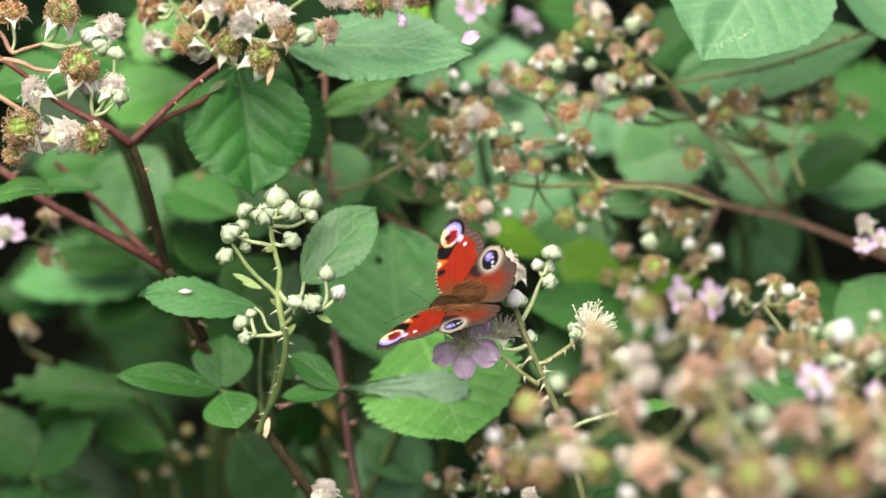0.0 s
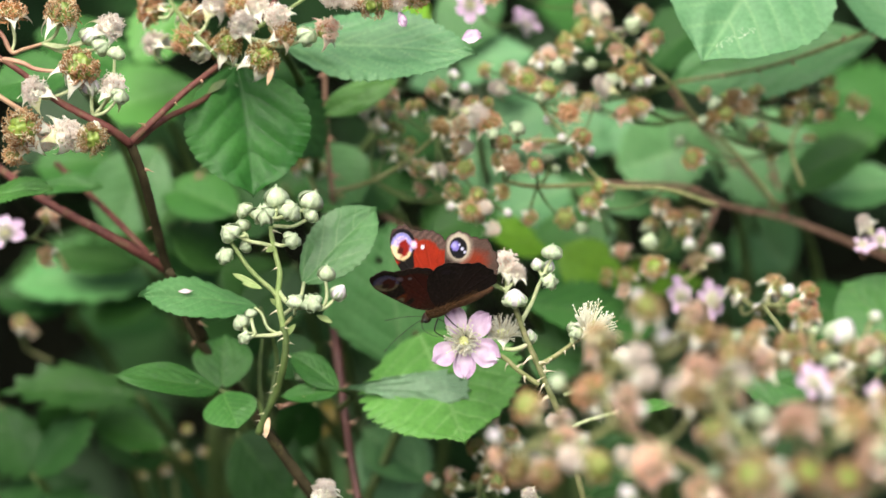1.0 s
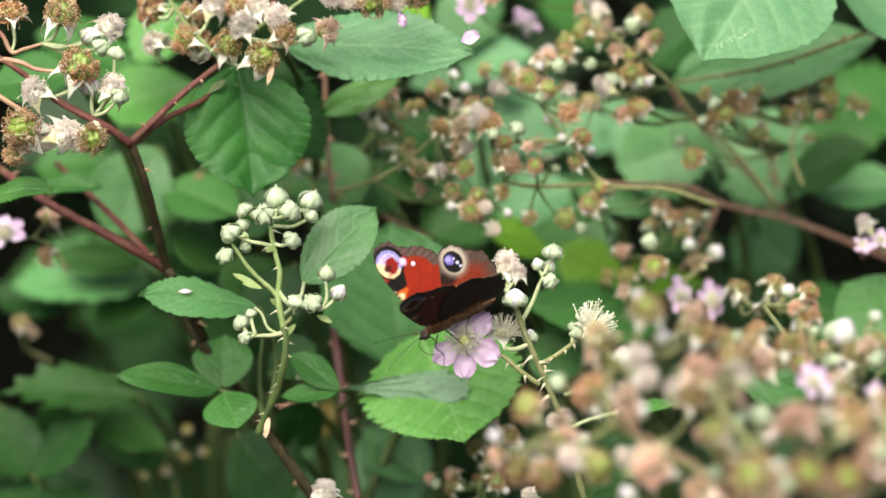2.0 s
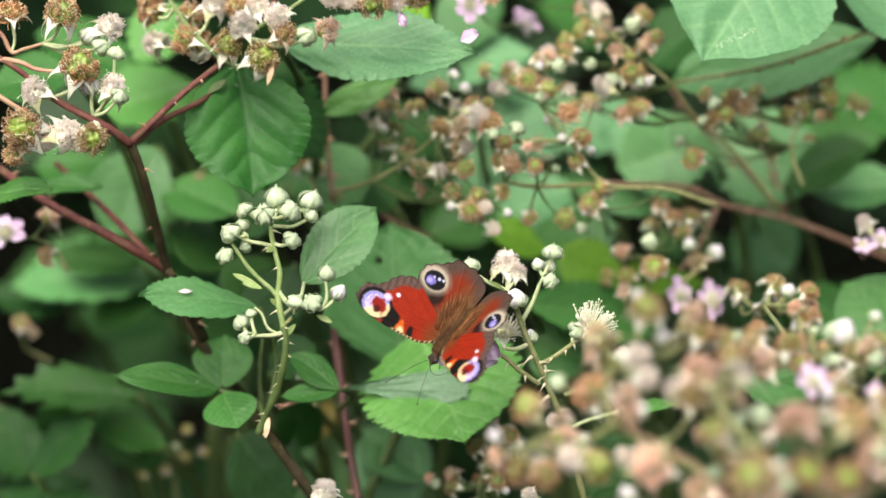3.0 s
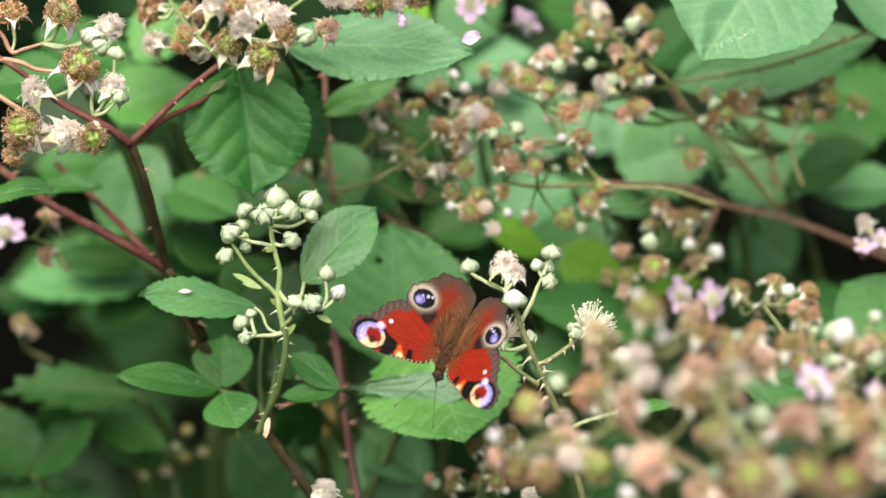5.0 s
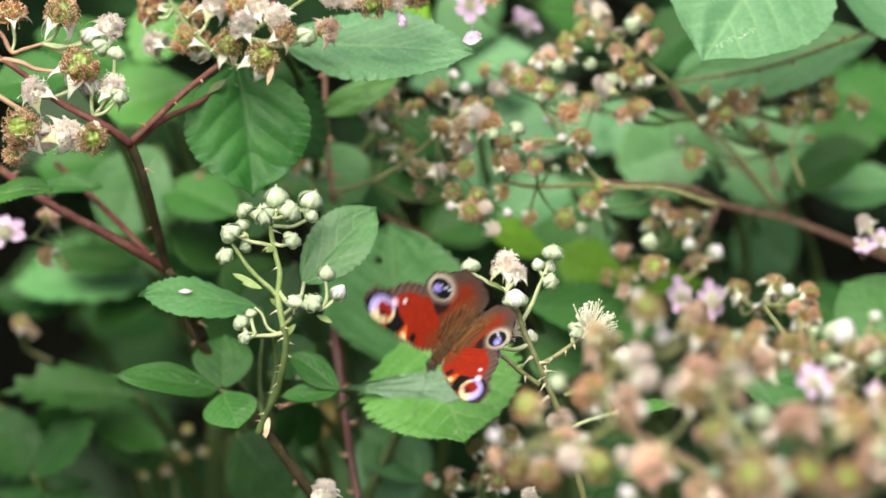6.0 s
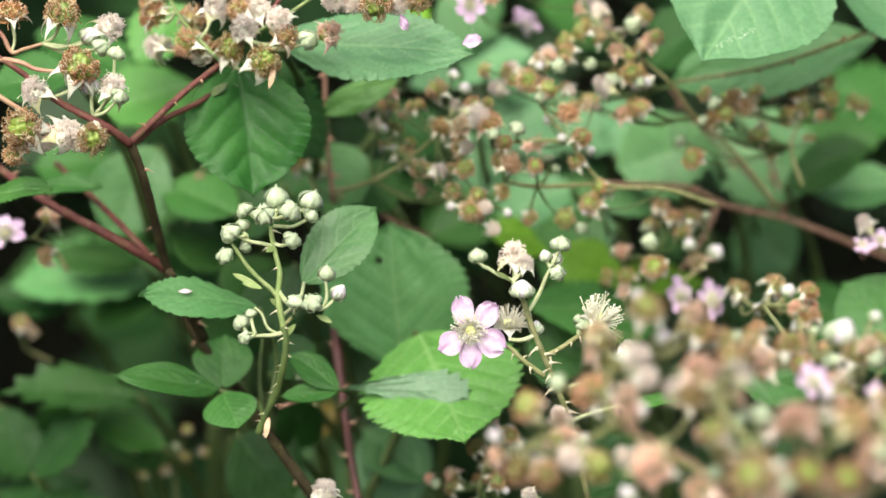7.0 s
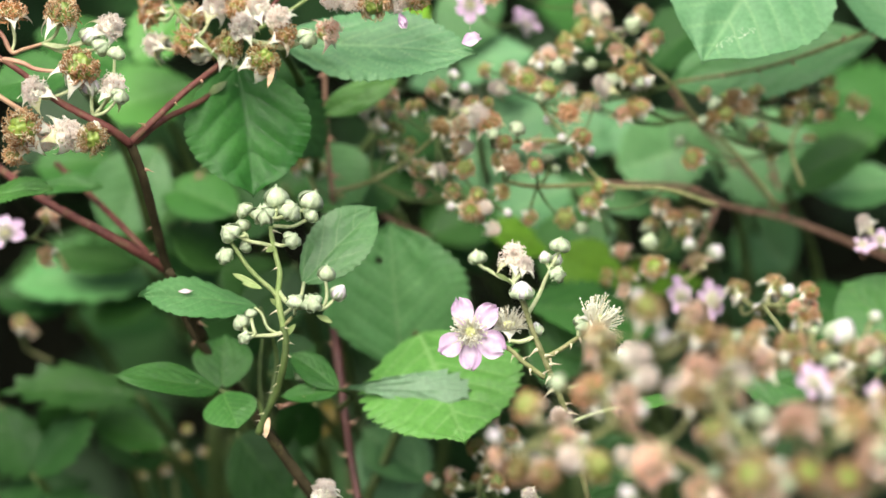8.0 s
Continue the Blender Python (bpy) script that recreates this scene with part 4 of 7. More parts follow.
# The darkest green here paints shade into low leaves and gaps.
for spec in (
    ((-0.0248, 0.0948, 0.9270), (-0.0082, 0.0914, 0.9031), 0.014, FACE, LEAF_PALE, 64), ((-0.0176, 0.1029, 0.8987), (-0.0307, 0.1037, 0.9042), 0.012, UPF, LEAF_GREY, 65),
    ((-0.0667, 0.0827, 0.9275), (-0.0484, 0.0796, 0.9057), 0.014, (0.6, -0.8, -0.3), LEAF_SHADE, 106), ((-0.0433, 0.0844, 0.9393), (-0.0521, 0.0819, 0.9220), 0.011, (0.6, -0.8, -0.3), LEAF_SHADE, 107), ((-0.0368, 0.1314, 0.9291), (-0.0444, 0.1297, 0.9166), 0.0045, FACE, LEAF_YELLOW, 66), ((-0.0044, 0.0807, 0.9129), (-0.0266, 0.0889, 0.9281), 0.011, UPF, LEAF_GREY, 67),
    ((-0.0551, 0.0737, 0.9495), (-0.0406, 0.0750, 0.9585), 0.01, UPF, LEAF_SHADE, 69),
    ((-0.0048, 0.1868, 0.9780), (0.0231, 0.1884, 0.9898), 0.015, UPF, LEAF_MID_SHADE, 70), ((0.0153, 0.1970, 0.9644), (-0.0048, 0.2012, 0.9943), 0.016, UPF, LEAF_MID_SHADE, 71),
    ((0.0454, 0.0446, 0.9151), (0.0614, 0.0476, 0.9362), 0.01, FACE, LEAF_SHADE, 73),
    ((0.0950, 0.1499, 1.0603), (0.0701, 0.1472, 1.0414), 0.015, UPF, LEAF_SHADE, 74), ((0.0758, 0.1443, 1.0205), (0.0605, 0.1424, 1.0072), 0.014, UPF, LEAF_PALE, 75),
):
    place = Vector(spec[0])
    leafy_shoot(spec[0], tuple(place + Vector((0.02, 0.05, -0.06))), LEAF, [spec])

for spec in (
    ((0.0032, 0.2031, 1.0083), (-0.0250, 0.2043, 1.0163), 0.016, UPF, LEAF_SHADE, 90), ((0.0274, 0.2006, 0.9903), (0.0012, 0.2003, 0.9883), 0.016, UPF, LEAF_PALE, 91), ((0.0480, 0.2173, 1.0231), (0.0153, 0.2040, 1.0143), 0.018, FACE, LEAF_PALE, 92),
    ((0.0338, 0.2134, 0.9949), (0.0576, 0.2009, 0.9923), 0.016, UPF, LEAF_GREY, 93), ((0.0317, 0.2179, 1.0271), (0.0093, 0.2079, 1.0422), 0.016, UPF, LEAF_PALE, 94), ((0.0725, 0.2170, 1.0211), (0.0415, 0.2031, 1.0083), 0.016, UPF, LEAF_PALE, 95),
    ((0.0608, 0.2327, 1.0464), (0.0338, 0.2219, 1.0553), 0.016, UPF, LEAF, 96), ((-0.0210, 0.2020, 1.0003), (0.0032, 0.2012, 0.9943), 0.014, UPF, LEAF_SHADE, 97), ((0.0826, 0.2148, 1.0050), (0.0556, 0.2040, 1.0143), 0.014, UPF, LEAF_PALE, 98),
    ((0.0277, 0.2111, 0.9788), (-0.0008, 0.2075, 0.9966), 0.018, UPF, LEAF_BLUE, 102), ((0.0380, 0.2217, 1.0114), (0.0073, 0.2142, 1.0009), 0.018, UPF, LEAF_PALE, 103),
    ((0.0422, 0.1616, 0.9716), (0.0618, 0.1635, 0.9851), 0.014, FACE, LEAF_MID_SHADE, 99), ((0.0229, 0.1743, 0.9757), (0.0427, 0.1749, 0.9796), 0.012, UPF, LEAF_SHADE, 100), ((-0.0281, 0.1630, 0.9812), (-0.0438, 0.1635, 0.9851), 0.014, FACE, LEAF_MID_SHADE, 101),
):
    place = Vector(spec[0])
    leafy_shoot(spec[0], tuple(place + Vector((0.02, 0.05, -0.06))), LEAF, [spec])

# Behind the buds and low on the left, darker greens carry painted shade.
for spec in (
    ((-0.0531, 0.115, 1.0048), (-0.0754, 0.111, 0.9884), 0.013, UPF, LEAF_SHADE, 120),
    ((-0.0914, 0.125, 0.9903), (-0.0668, 0.121, 0.9775), 0.013, UPF, LEAF_MID_SHADE, 121),
    ((-0.0531, 0.11, 0.9621), (-0.0733, 0.106, 0.9797), 0.012, FACE, LEAF_MID_SHADE, 122),
    ((-0.0488, 0.1, 0.9805), (-0.0618, 0.096, 0.9568), 0.011, FACE, LEAF_SHADE, 123),
    ((-0.0594, 0.12, 0.949), (-0.0855, 0.116, 0.9554), 0.01, UPF, LEAF_SHADE, 124),
    ((-0.0273, 0.13, 1.0087), (-0.0423, 0.126, 0.9958), 0.013, UPF, LEAF_MID_SHADE, 125),
    ((-0.1007, 0.105, 0.9364), (-0.1441, 0.101, 0.939), 0.0105, UPF, LEAF_MID_SHADE, 126, {"teeth": 0.22, "nt": 5}),
    ((-0.1351, 0.1, 0.9107), (-0.1139, 0.096, 0.9305), 0.01, UPF, LEAF_SHADE, 127, {"teeth": 0.2, "nt": 9}),
    ((-0.0934, 0.115, 0.9172), (-0.1164, 0.111, 0.9257), 0.0085, UPF, LEAF_MID_SHADE, 128, {"teeth": 0.15, "nt": 8}),
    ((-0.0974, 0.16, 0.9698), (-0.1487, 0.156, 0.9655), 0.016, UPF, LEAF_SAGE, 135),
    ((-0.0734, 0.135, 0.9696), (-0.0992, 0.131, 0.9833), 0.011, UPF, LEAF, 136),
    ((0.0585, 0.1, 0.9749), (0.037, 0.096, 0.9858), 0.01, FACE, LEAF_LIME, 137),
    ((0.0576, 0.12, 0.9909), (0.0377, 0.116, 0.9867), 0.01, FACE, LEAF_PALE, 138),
    ((-0.151, 0.12, 0.8998), (-0.1182, 0.116, 0.9039), 0.007, UPF, LEAF_SHADE, 129, {"teeth": 0.2, "nt": 9}),
    ((-0.1486, 0.12, 0.9297), (-0.1409, 0.116, 0.9055), 0.011, FACE, LEAF_SHADE, 130, {"teeth": 0.2, "nt": 9}),
    ((-0.0492, 0.1, 0.9202), (-0.0696, 0.096, 0.9078), 0.01, UPF, LEAF_SHADE, 131),
    ((0.1148, 0.13, 1.003), (0.1425, 0.126, 1.0167), 0.012, UPF, LEAF_MID_SHADE, 132),
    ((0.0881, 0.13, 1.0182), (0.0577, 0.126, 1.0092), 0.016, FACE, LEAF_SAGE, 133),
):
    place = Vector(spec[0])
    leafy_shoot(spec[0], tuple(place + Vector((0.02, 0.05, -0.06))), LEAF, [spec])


# ---- the cane with ripening fruit and the pale tufted heads ----
def fruit_cane():
    ob = root("bramble_cane", (-0.0785, 0.0259, 0.9686), "thick dark bramble cane with red side shoots and unripe fruits", "bramble")
    rooted(ob, (-0.0395, 0.0385, 0.9146), 0.0018, CANE_DARK)
    main = [(-0.0395, 0.0385, 0.9146), (-0.0592, 0.0483, 0.9415), (-0.0765, 0.0456, 0.9653), (-0.0845, 0.0384, 0.9860), (-0.0874, 0.0257, 1.0035), (-0.0902, 0.0130, 1.0206), (-0.0935, 0.0094, 1.0309)]
    stem(ob, "cane", main, 0.0018, 0.0014, CANE_DARK, label="dark brown main cane")
    thorns(ob, main, 5, 0.002, 1, 0.7)
    left = [(-0.0932, 0.0093, 1.0302), (-0.0997, 0.0050, 1.0358), (-0.1081, 0.0056, 1.0401), (-0.1162, 0.0063, 1.0447), (-0.1249, 0.0073, 1.0517), (-0.1350, 0.0082, 1.0584)]
    stem(ob, "side_shoot", left, 0.0014, 0.0008, CANE_RED, label="reddish side shoot")
    right = [(-0.0935, 0.0093, 1.0306), (-0.0867, 0.0103, 1.0371), (-0.0770, 0.0165, 1.0458), (-0.0668, 0.0227, 1.0534)]
    stem(ob, "side_shoot", right, 0.0012, 0.0009, CANE_RED, label="reddish side shoot")
    thorns(ob, right[:4], 3, 0.0012, 2, 0.7)
    low = [(-0.0922, 0.0104, 1.0308), (-0.0838, 0.0153, 1.0371), (-0.0743, 0.0260, 1.0411), (-0.0668, 0.0367, 1.0457)]
    stem(ob, "side_shoot", low, 0.0011, 0.0008, CANE_RED, label="reddish side shoot")
    red = [(-0.0851, 0.0387, 0.9877), (-0.0906, 0.0333, 0.9927), (-0.1045, 0.0305, 1.0011), (-0.1206, 0.0366, 1.0087), (-0.1382, 0.0530, 1.0177), (-0.1461, 0.0597, 1.0222)]
    stem(ob, "side_shoot", red, 0.0017, 0.0012, CANE_RED, label="wine-red side shoot")
    thorns(ob, red, 6, 0.0017, 3, 0.7)
    red2 = [(-0.0903, 0.0353, 0.9926), (-0.0976, 0.0404, 0.9998), (-0.1104, 0.0637, 1.0074), (-0.1234, 0.0771, 1.0167)]
    stem(ob, "side_shoot", red2, 0.0012, 0.0009, CANE_RED, label="reddish side shoot")
    a1, a2, a3 = (-0.1283, 0.0082, 1.0580), (-0.1212, 0.0075, 1.0530), (-0.1090, 0.0056, 1.0401)
    stem(ob, "side_shoot", [(-0.1367, 0.0094, 1.0667), (-0.1313, 0.0089, 1.0634), a1, (-0.1249, 0.0082, 1.0587), (-0.1191, 0.0085, 1.0604)], 0.0008, 0.0005, CANE_PINK)
    stem(ob, "side_shoot", [(-0.1367, 0.0078, 1.0554), (-0.1300, 0.0078, 1.0557), (-0.1249, 0.0077, 1.0547), a2, (-0.1150, 0.0050, 1.0525), (-0.1095, 0.0030, 1.0530)], 0.0009, 0.0005, CANE_PINK)
    stem(ob, "side_shoot", [(-0.1361, 0.0028, 1.0488), (-0.1295, 0.0022, 1.0441), (-0.1238, 0.0036, 1.0403), (-0.1199, 0.0053, 1.0376), (-0.1150, 0.0040, 1.0352)], 0.0009, 0.0005, CANE_PINK)
    nodes = [a1, (-0.1191, 0.0085, 1.0604), a2, a3, (-0.1157, 0.0063, 1.0447), (-0.1199, 0.0053, 1.0376), (-0.1039, 0.0055, 1.0392)]
    heads_on(ob, nodes, [("berry", (-0.1127, 0.0058, 1.0700), 1.15), ("faded", (-0.0989, 0.0092, 1.0654), 0.95), ("opening", (-0.1051, 0.0088, 1.0627), 0.85), ("bud", (-0.0966, 0.0052, 1.0584), 0.8), ("bud", (-0.1012, 0.0064, 1.0599), 0.85),
                         ("berry", (-0.1072, 0.0016, 1.0546), 1.35), ("faded", (-0.0975, 0.0048, 1.0486), 1.05), ("opening", (-0.1046, 0.0048, 1.0482), 0.9), ("bud", (-0.0954, 0.0014, 1.0459), 0.85),
                         ("faded", (-0.1210, 0.0016, 1.0475), 1.0), ("berry", (-0.1245, -0.0010, 1.0360), 1.2), ("faded", (-0.1186, 0.0046, 1.0324), 0.9), ("faded", (-0.1112, 0.0018, 1.0344), 1.0),
                         ("berry", (-0.1035, -0.0014, 1.0331), 1.0), ("tan", (-0.1286, 0.0099, 1.0703), 1.1), ("tan", (-0.1280, 0.0039, 1.0276), 0.8)])


fruit_cane()


def middle_spray():
    ob = root("fruit_spray", (-0.0668, 0.0227, 1.0534), "bramble spray with unripe fruits and faded flowers at a shoot's end", "bramble")
    stem(ob, "stem", [(-0.0675, 0.0226, 1.0528), (-0.0606, 0.0286, 1.0601), (-0.0538, 0.0296, 1.0669), (-0.0452, 0.0313, 1.0788)], 0.0009, 0.0007, CANE_RED)
    n2 = [(-0.0606, 0.0286, 1.0601), (-0.0668, 0.0227, 1.0534), (-0.0538, 0.0296, 1.0669), (-0.0648, 0.0261, 1.0561)]
    stem(ob, "side_shoot", [(-0.0668, 0.0227, 1.0534), (-0.0743, 0.0286, 1.0601), (-0.0812, 0.0298, 1.0686), (-0.0846, 0.0310, 1.0771)], 0.0007, 0.0005, CANE_GREEN)
    stem(ob, "side_shoot", [(-0.0606, 0.0286, 1.0601), (-0.0484, 0.0246, 1.0673), (-0.0382, 0.0256, 1.0740)], 0.0007, 0.0005, CANE_GREEN)
    n2 += [(-0.0743, 0.0286, 1.0601), (-0.0812, 0.0298, 1.0686), (-0.0484, 0.0246, 1.0673)]
    heads_on(ob, n2, [("berry", (-0.0786, 0.0285, 1.0591), 1.05), ("tan", (-0.0892, 0.0397, 1.0669), 1.0), ("faded", (-0.0882, 0.0383, 1.0573), 0.95), ("tan", (-0.0719, 0.0334, 1.0577), 0.95), ("berry", (-0.0642, 0.0203, 1.0584), 0.95),
                      ("faded", (-0.0599, 0.0172, 1.0648), 0.9), ("berry", (-0.0533, 0.0128, 1.0553), 1.15), ("faded", (-0.0692, 0.0300, 1.0700), 1.0), ("tan", (-0.0630, 0.0300, 1.0696), 0.9), ("faded", (-0.0569, 0.0300, 1.0696), 0.95),
                      ("faded", (-0.0499, 0.0196, 1.0676), 0.95), ("tan", (-0.0474, 0.0208, 1.0621), 0.9), ("tan", (-0.0768, 0.0396, 1.0662), 0.9), ("bud", (-0.0407, 0.0187, 1.0609), 0.9), ("blush", (-0.0346, 0.0189, 1.0626), 0.9), ("tan", (-0.0903, 0.0403, 1.0710), 0.9)])
    leaf(ob, (-0.0506, 0.012, 1.0543), (-0.0521, 0.008, 1.0469), 0.0009, (0.2, -1, 0.1), WITHERED, 91, name="withered_bract", nu=16, nv=4)
    leaf(ob, (-0.0656, 0.03, 1.047), (-0.0715, 0.03, 1.0425), 0.0013, (-0.6, -1, 0.2), CANE_MOSS, 92, name="bract", nu=16, nv=4)
    return ob


MID = middle_spray()


def top_spray():
    ob = root("top_spray", (-0.0242, 0.0124, 1.0883), "hanging bramble spray with unripe fruit and faded tufts", "bramble")
    line = [(-0.0242, 0.0124, 1.0883), (-0.0225, 0.0115, 1.0816), (-0.0208, 0.0108, 1.0767)]
    stem(ob, "stem", line, 0.001, 0.0008, CANE_GREEN)
    heads_on(ob, [line[-1], (-0.0217, 0.0111, 1.0792)], [("berry", (-0.0204, 0.0061, 1.0719), 1.1), ("faded", (-0.0275, 0.0102, 1.0723), 1.0), ("faded", (-0.0141, 0.0101, 1.0720), 1.0), ("tan", (-0.0065, 0.0103, 1.0733), 1.0), ("faded", (-0.0326, 0.0104, 1.0737), 0.9), ("tan", (-0.0099, 0.0106, 1.0753), 0.9)], up=(0, -0.6, -0.5))
    me = closed(*petal_data(301, 0.0046, 0.0014, 0.1), PETAL, "petal")
    part("petal", me, ob, Matrix.Translation(Vector((-0.0134, 0.0079, 1.0705)) - ob.location) @ frame_of((0.35, 0, -1), (0, -1, 0.2)))
    return ob


TOP = top_spray()


# ---- the spray of closed buds ----
def bud_spray():
    ob = root("bud_spray", (-0.0384, 0.0091, 0.9211), "upright bramble spray of closed grey-green buds on a thorny stem", "bramble")
    rooted(ob, (-0.0373, 0.0091, 0.9207), 0.0018, CANE_DARK)
    stem(ob, "cane", [(-0.0375, 0.0091, 0.9211), (-0.0481, 0.0062, 0.9363), (-0.0536, 0.0024, 0.9454)], 0.0018, 0.0014, CANE_DARK, label="dark woody lower cane")
    main = [(-0.0553, 0.0023, 0.9437), (-0.0532, 0.001, 0.9491), (-0.0496, -0.001, 0.9577), (-0.0472, -0.004, 0.9668), (-0.0467, -0.004, 0.9739), (-0.0477, -0.0036, 0.9773)]
    stem(ob, "stem", main, 0.0013, 0.0010, CANE_MOSS, label="mossy green thorny stem")
    thorns(ob, main, 14, 0.0011, 5, 0.52, THORN_MESH_PALE)
    up = [(-0.0473, -0.0036, 0.9766), (-0.0487, -0.003, 0.9836), (-0.049, -0.0024, 0.9873), (-0.0485, -0.0012, 0.993), (-0.05, -0.0, 0.9992), (-0.0509, 0.0007, 1.0035), (-0.0512, 0.0012, 1.0068)]
    stem(ob, "stem", up, 0.0010, 0.0007, CANE_GREEN)
    thorns(ob, up, 5, 0.001, 6, 0.7, THORN_MESH_PALE)
    lb = [(-0.0487, -0.0026, 0.9853), (-0.0507, -0.0022, 0.9879), (-0.0551, -0.0012, 0.9917), (-0.0583, -0.0004, 0.9951), (-0.0615, 0.0, 0.9998), (-0.0631, 0.0004, 1.0021)]
    stem(ob, "side_stalk", lb, 0.0008, 0.0006, CANE_GREEN)
    l2 = [(-0.0504, 0.0002, 1.0007), (-0.0534, 0.0004, 1.0015), (-0.0578, 0.0006, 1.0023), (-0.0605, 0.0008, 1.0036)]
    stem(ob, "side_stalk", l2, 0.0007, 0.0005, STALK)
    rb = [(-0.0488, -0.0024, 0.9876), (-0.0472, -0.0027, 0.9853), (-0.0453, -0.0028, 0.9834), (-0.043, -0.0027, 0.9826), (-0.0383, -0.0025, 0.9832), (-0.0363, -0.0024, 0.9849)]
    stem(ob, "side_stalk", rb, 0.0008, 0.0005, STALK)
    bl = [(-0.0475, -0.0037, 0.9756), (-0.0504, -0.0036, 0.9746), (-0.0541, -0.0035, 0.9745), (-0.0566, -0.0035, 0.9742)]
    stem(ob, "side_stalk", bl, 0.0007, 0.0005, STALK)
    lower = [(-0.049, -0.0036, 0.9749), (-0.0521, -0.003, 0.9768), (-0.0539, -0.002, 0.9808), (-0.0561, -0.0016, 0.9827)]
    stem(ob, "side_stalk", lower, 0.0005, 0.0004, STALK)
    elbow = [(-0.0473, -0.0036, 0.9776), (-0.0456, -0.0038, 0.9792), (-0.0448, -0.004, 0.9802)]
    stem(ob, "side_stalk", elbow, 0.0006, 0.0005, STALK_BROWN)
    tops = [(-0.0509, 0.0013, 1.0091), (-0.0504, 0.0010, 1.0068), (-0.0500, 0.0002, 1.0015)]
    heads_on(ob, tops, [("bud", (-0.0597, 0.0037, 1.0119), 0.88), ("bud", (-0.0531, -0.0045, 1.0112), 1.06), ("bud", (-0.0497, 0.0051, 1.0148), 0.99), ("bud", (-0.0448, -0.0023, 1.0122), 1.10), ("bud", (-0.0393, 0.0060, 1.0140), 1.01),
                        ("bud", (-0.0391, 0.0044, 1.0098), 0.75), ("bud", (-0.0445, -0.0035, 1.0035), 0.92), ("bud", (-0.0481, 0.0095, 1.0105), 0.79)], r=0.00055)
    heads_on(ob, [(-0.0584, 0.0006, 1.0042), (-0.0591, -0.0004, 0.9968), (-0.0625, -0.0003, 0.9982)], [("bud", (-0.0635, -0.0013, 1.0054), 0.99), ("bud", (-0.0600, 0.0040, 1.0068), 0.75), ("bud", (-0.0589, 0.0021, 1.0004), 0.57), ("bud", (-0.0649, -0.0022, 0.9985), 0.79)])
    heads_on(ob, [(-0.0390, -0.0027, 0.9805), (-0.0359, -0.0025, 0.9822), (-0.0440, -0.0027, 0.9809)], [("bud", (-0.0348, 0.0010, 0.9927), 0.79), ("opening", (-0.0310, -0.0038, 0.9873), 0.75), ("bud", (-0.0389, -0.0071, 0.9853), 1.01), ("bud", (-0.0437, -0.0061, 0.9857), 0.79)])
    heads_on(ob, [(-0.0558, -0.0035, 0.9752), (-0.0514, -0.0035, 0.9749)], [("bud", (-0.0573, -0.0026, 0.9815), 0.57), ("bud", (-0.0604, 0.0049, 0.9771), 0.75), ("bud", (-0.0590, -0.0076, 0.9747), 0.66)])
    for base, tip, seed in (((-0.054, -0.003, 0.9891), (-0.0628, 0.001, 0.9926), 80), ((-0.0536, -0.004, 0.9887), (-0.0596, -0.004, 0.9904), 79)):
        leaf(ob, base, tip, 0.0010, (0, -0.7, 0.7), CANE_GREEN, seed, name="bract", nu=20, nv=5, teeth=0.02)
    for base, tip, seed in (((-0.0477, -0.0024, 0.9827), (-0.0513, -0.0040, 0.9858), 86), ((-0.0376, -0.0027, 0.9805), (-0.0328, -0.0050, 0.9785), 87), ((-0.0500, 0.0001, 1.0008), (-0.0526, -0.0021, 0.9994), 88), ((-0.0469, -0.0036, 0.9742), (-0.0436, -0.0051, 0.9782), 89)):
        leaf(ob, base, tip, 0.0009, (0, -1, 0.4), CANE_GREEN, seed, name="bract", nu=14, nv=4)
    leaf(ob, (-0.0520, -0.0010, 0.9495), (-0.0526, -0.0078, 0.9443), 0.0009, (0.2, -1, 0.1), WITHERED, 85, name="withered_bract", nu=16, nv=4)
    stem(ob, "side_stalk", [(-0.0480, 0.0031, 0.9793), (-0.0430, 0.0058, 0.9840), (-0.0417, 0.0085, 0.9887)], 0.0006, 0.0005, STALK)
    leaf(ob, (-0.0421, 0.0085, 0.9884), (-0.0202, 0.0216, 1.0099), 0.0098, (-0.25, -0.95, 0.3), LEAF_GREY, 81, nu=160, nv=18, fold=0.2, teeth=0.04, pleat=0.25, veins=4.2, nt=26)


bud_spray()


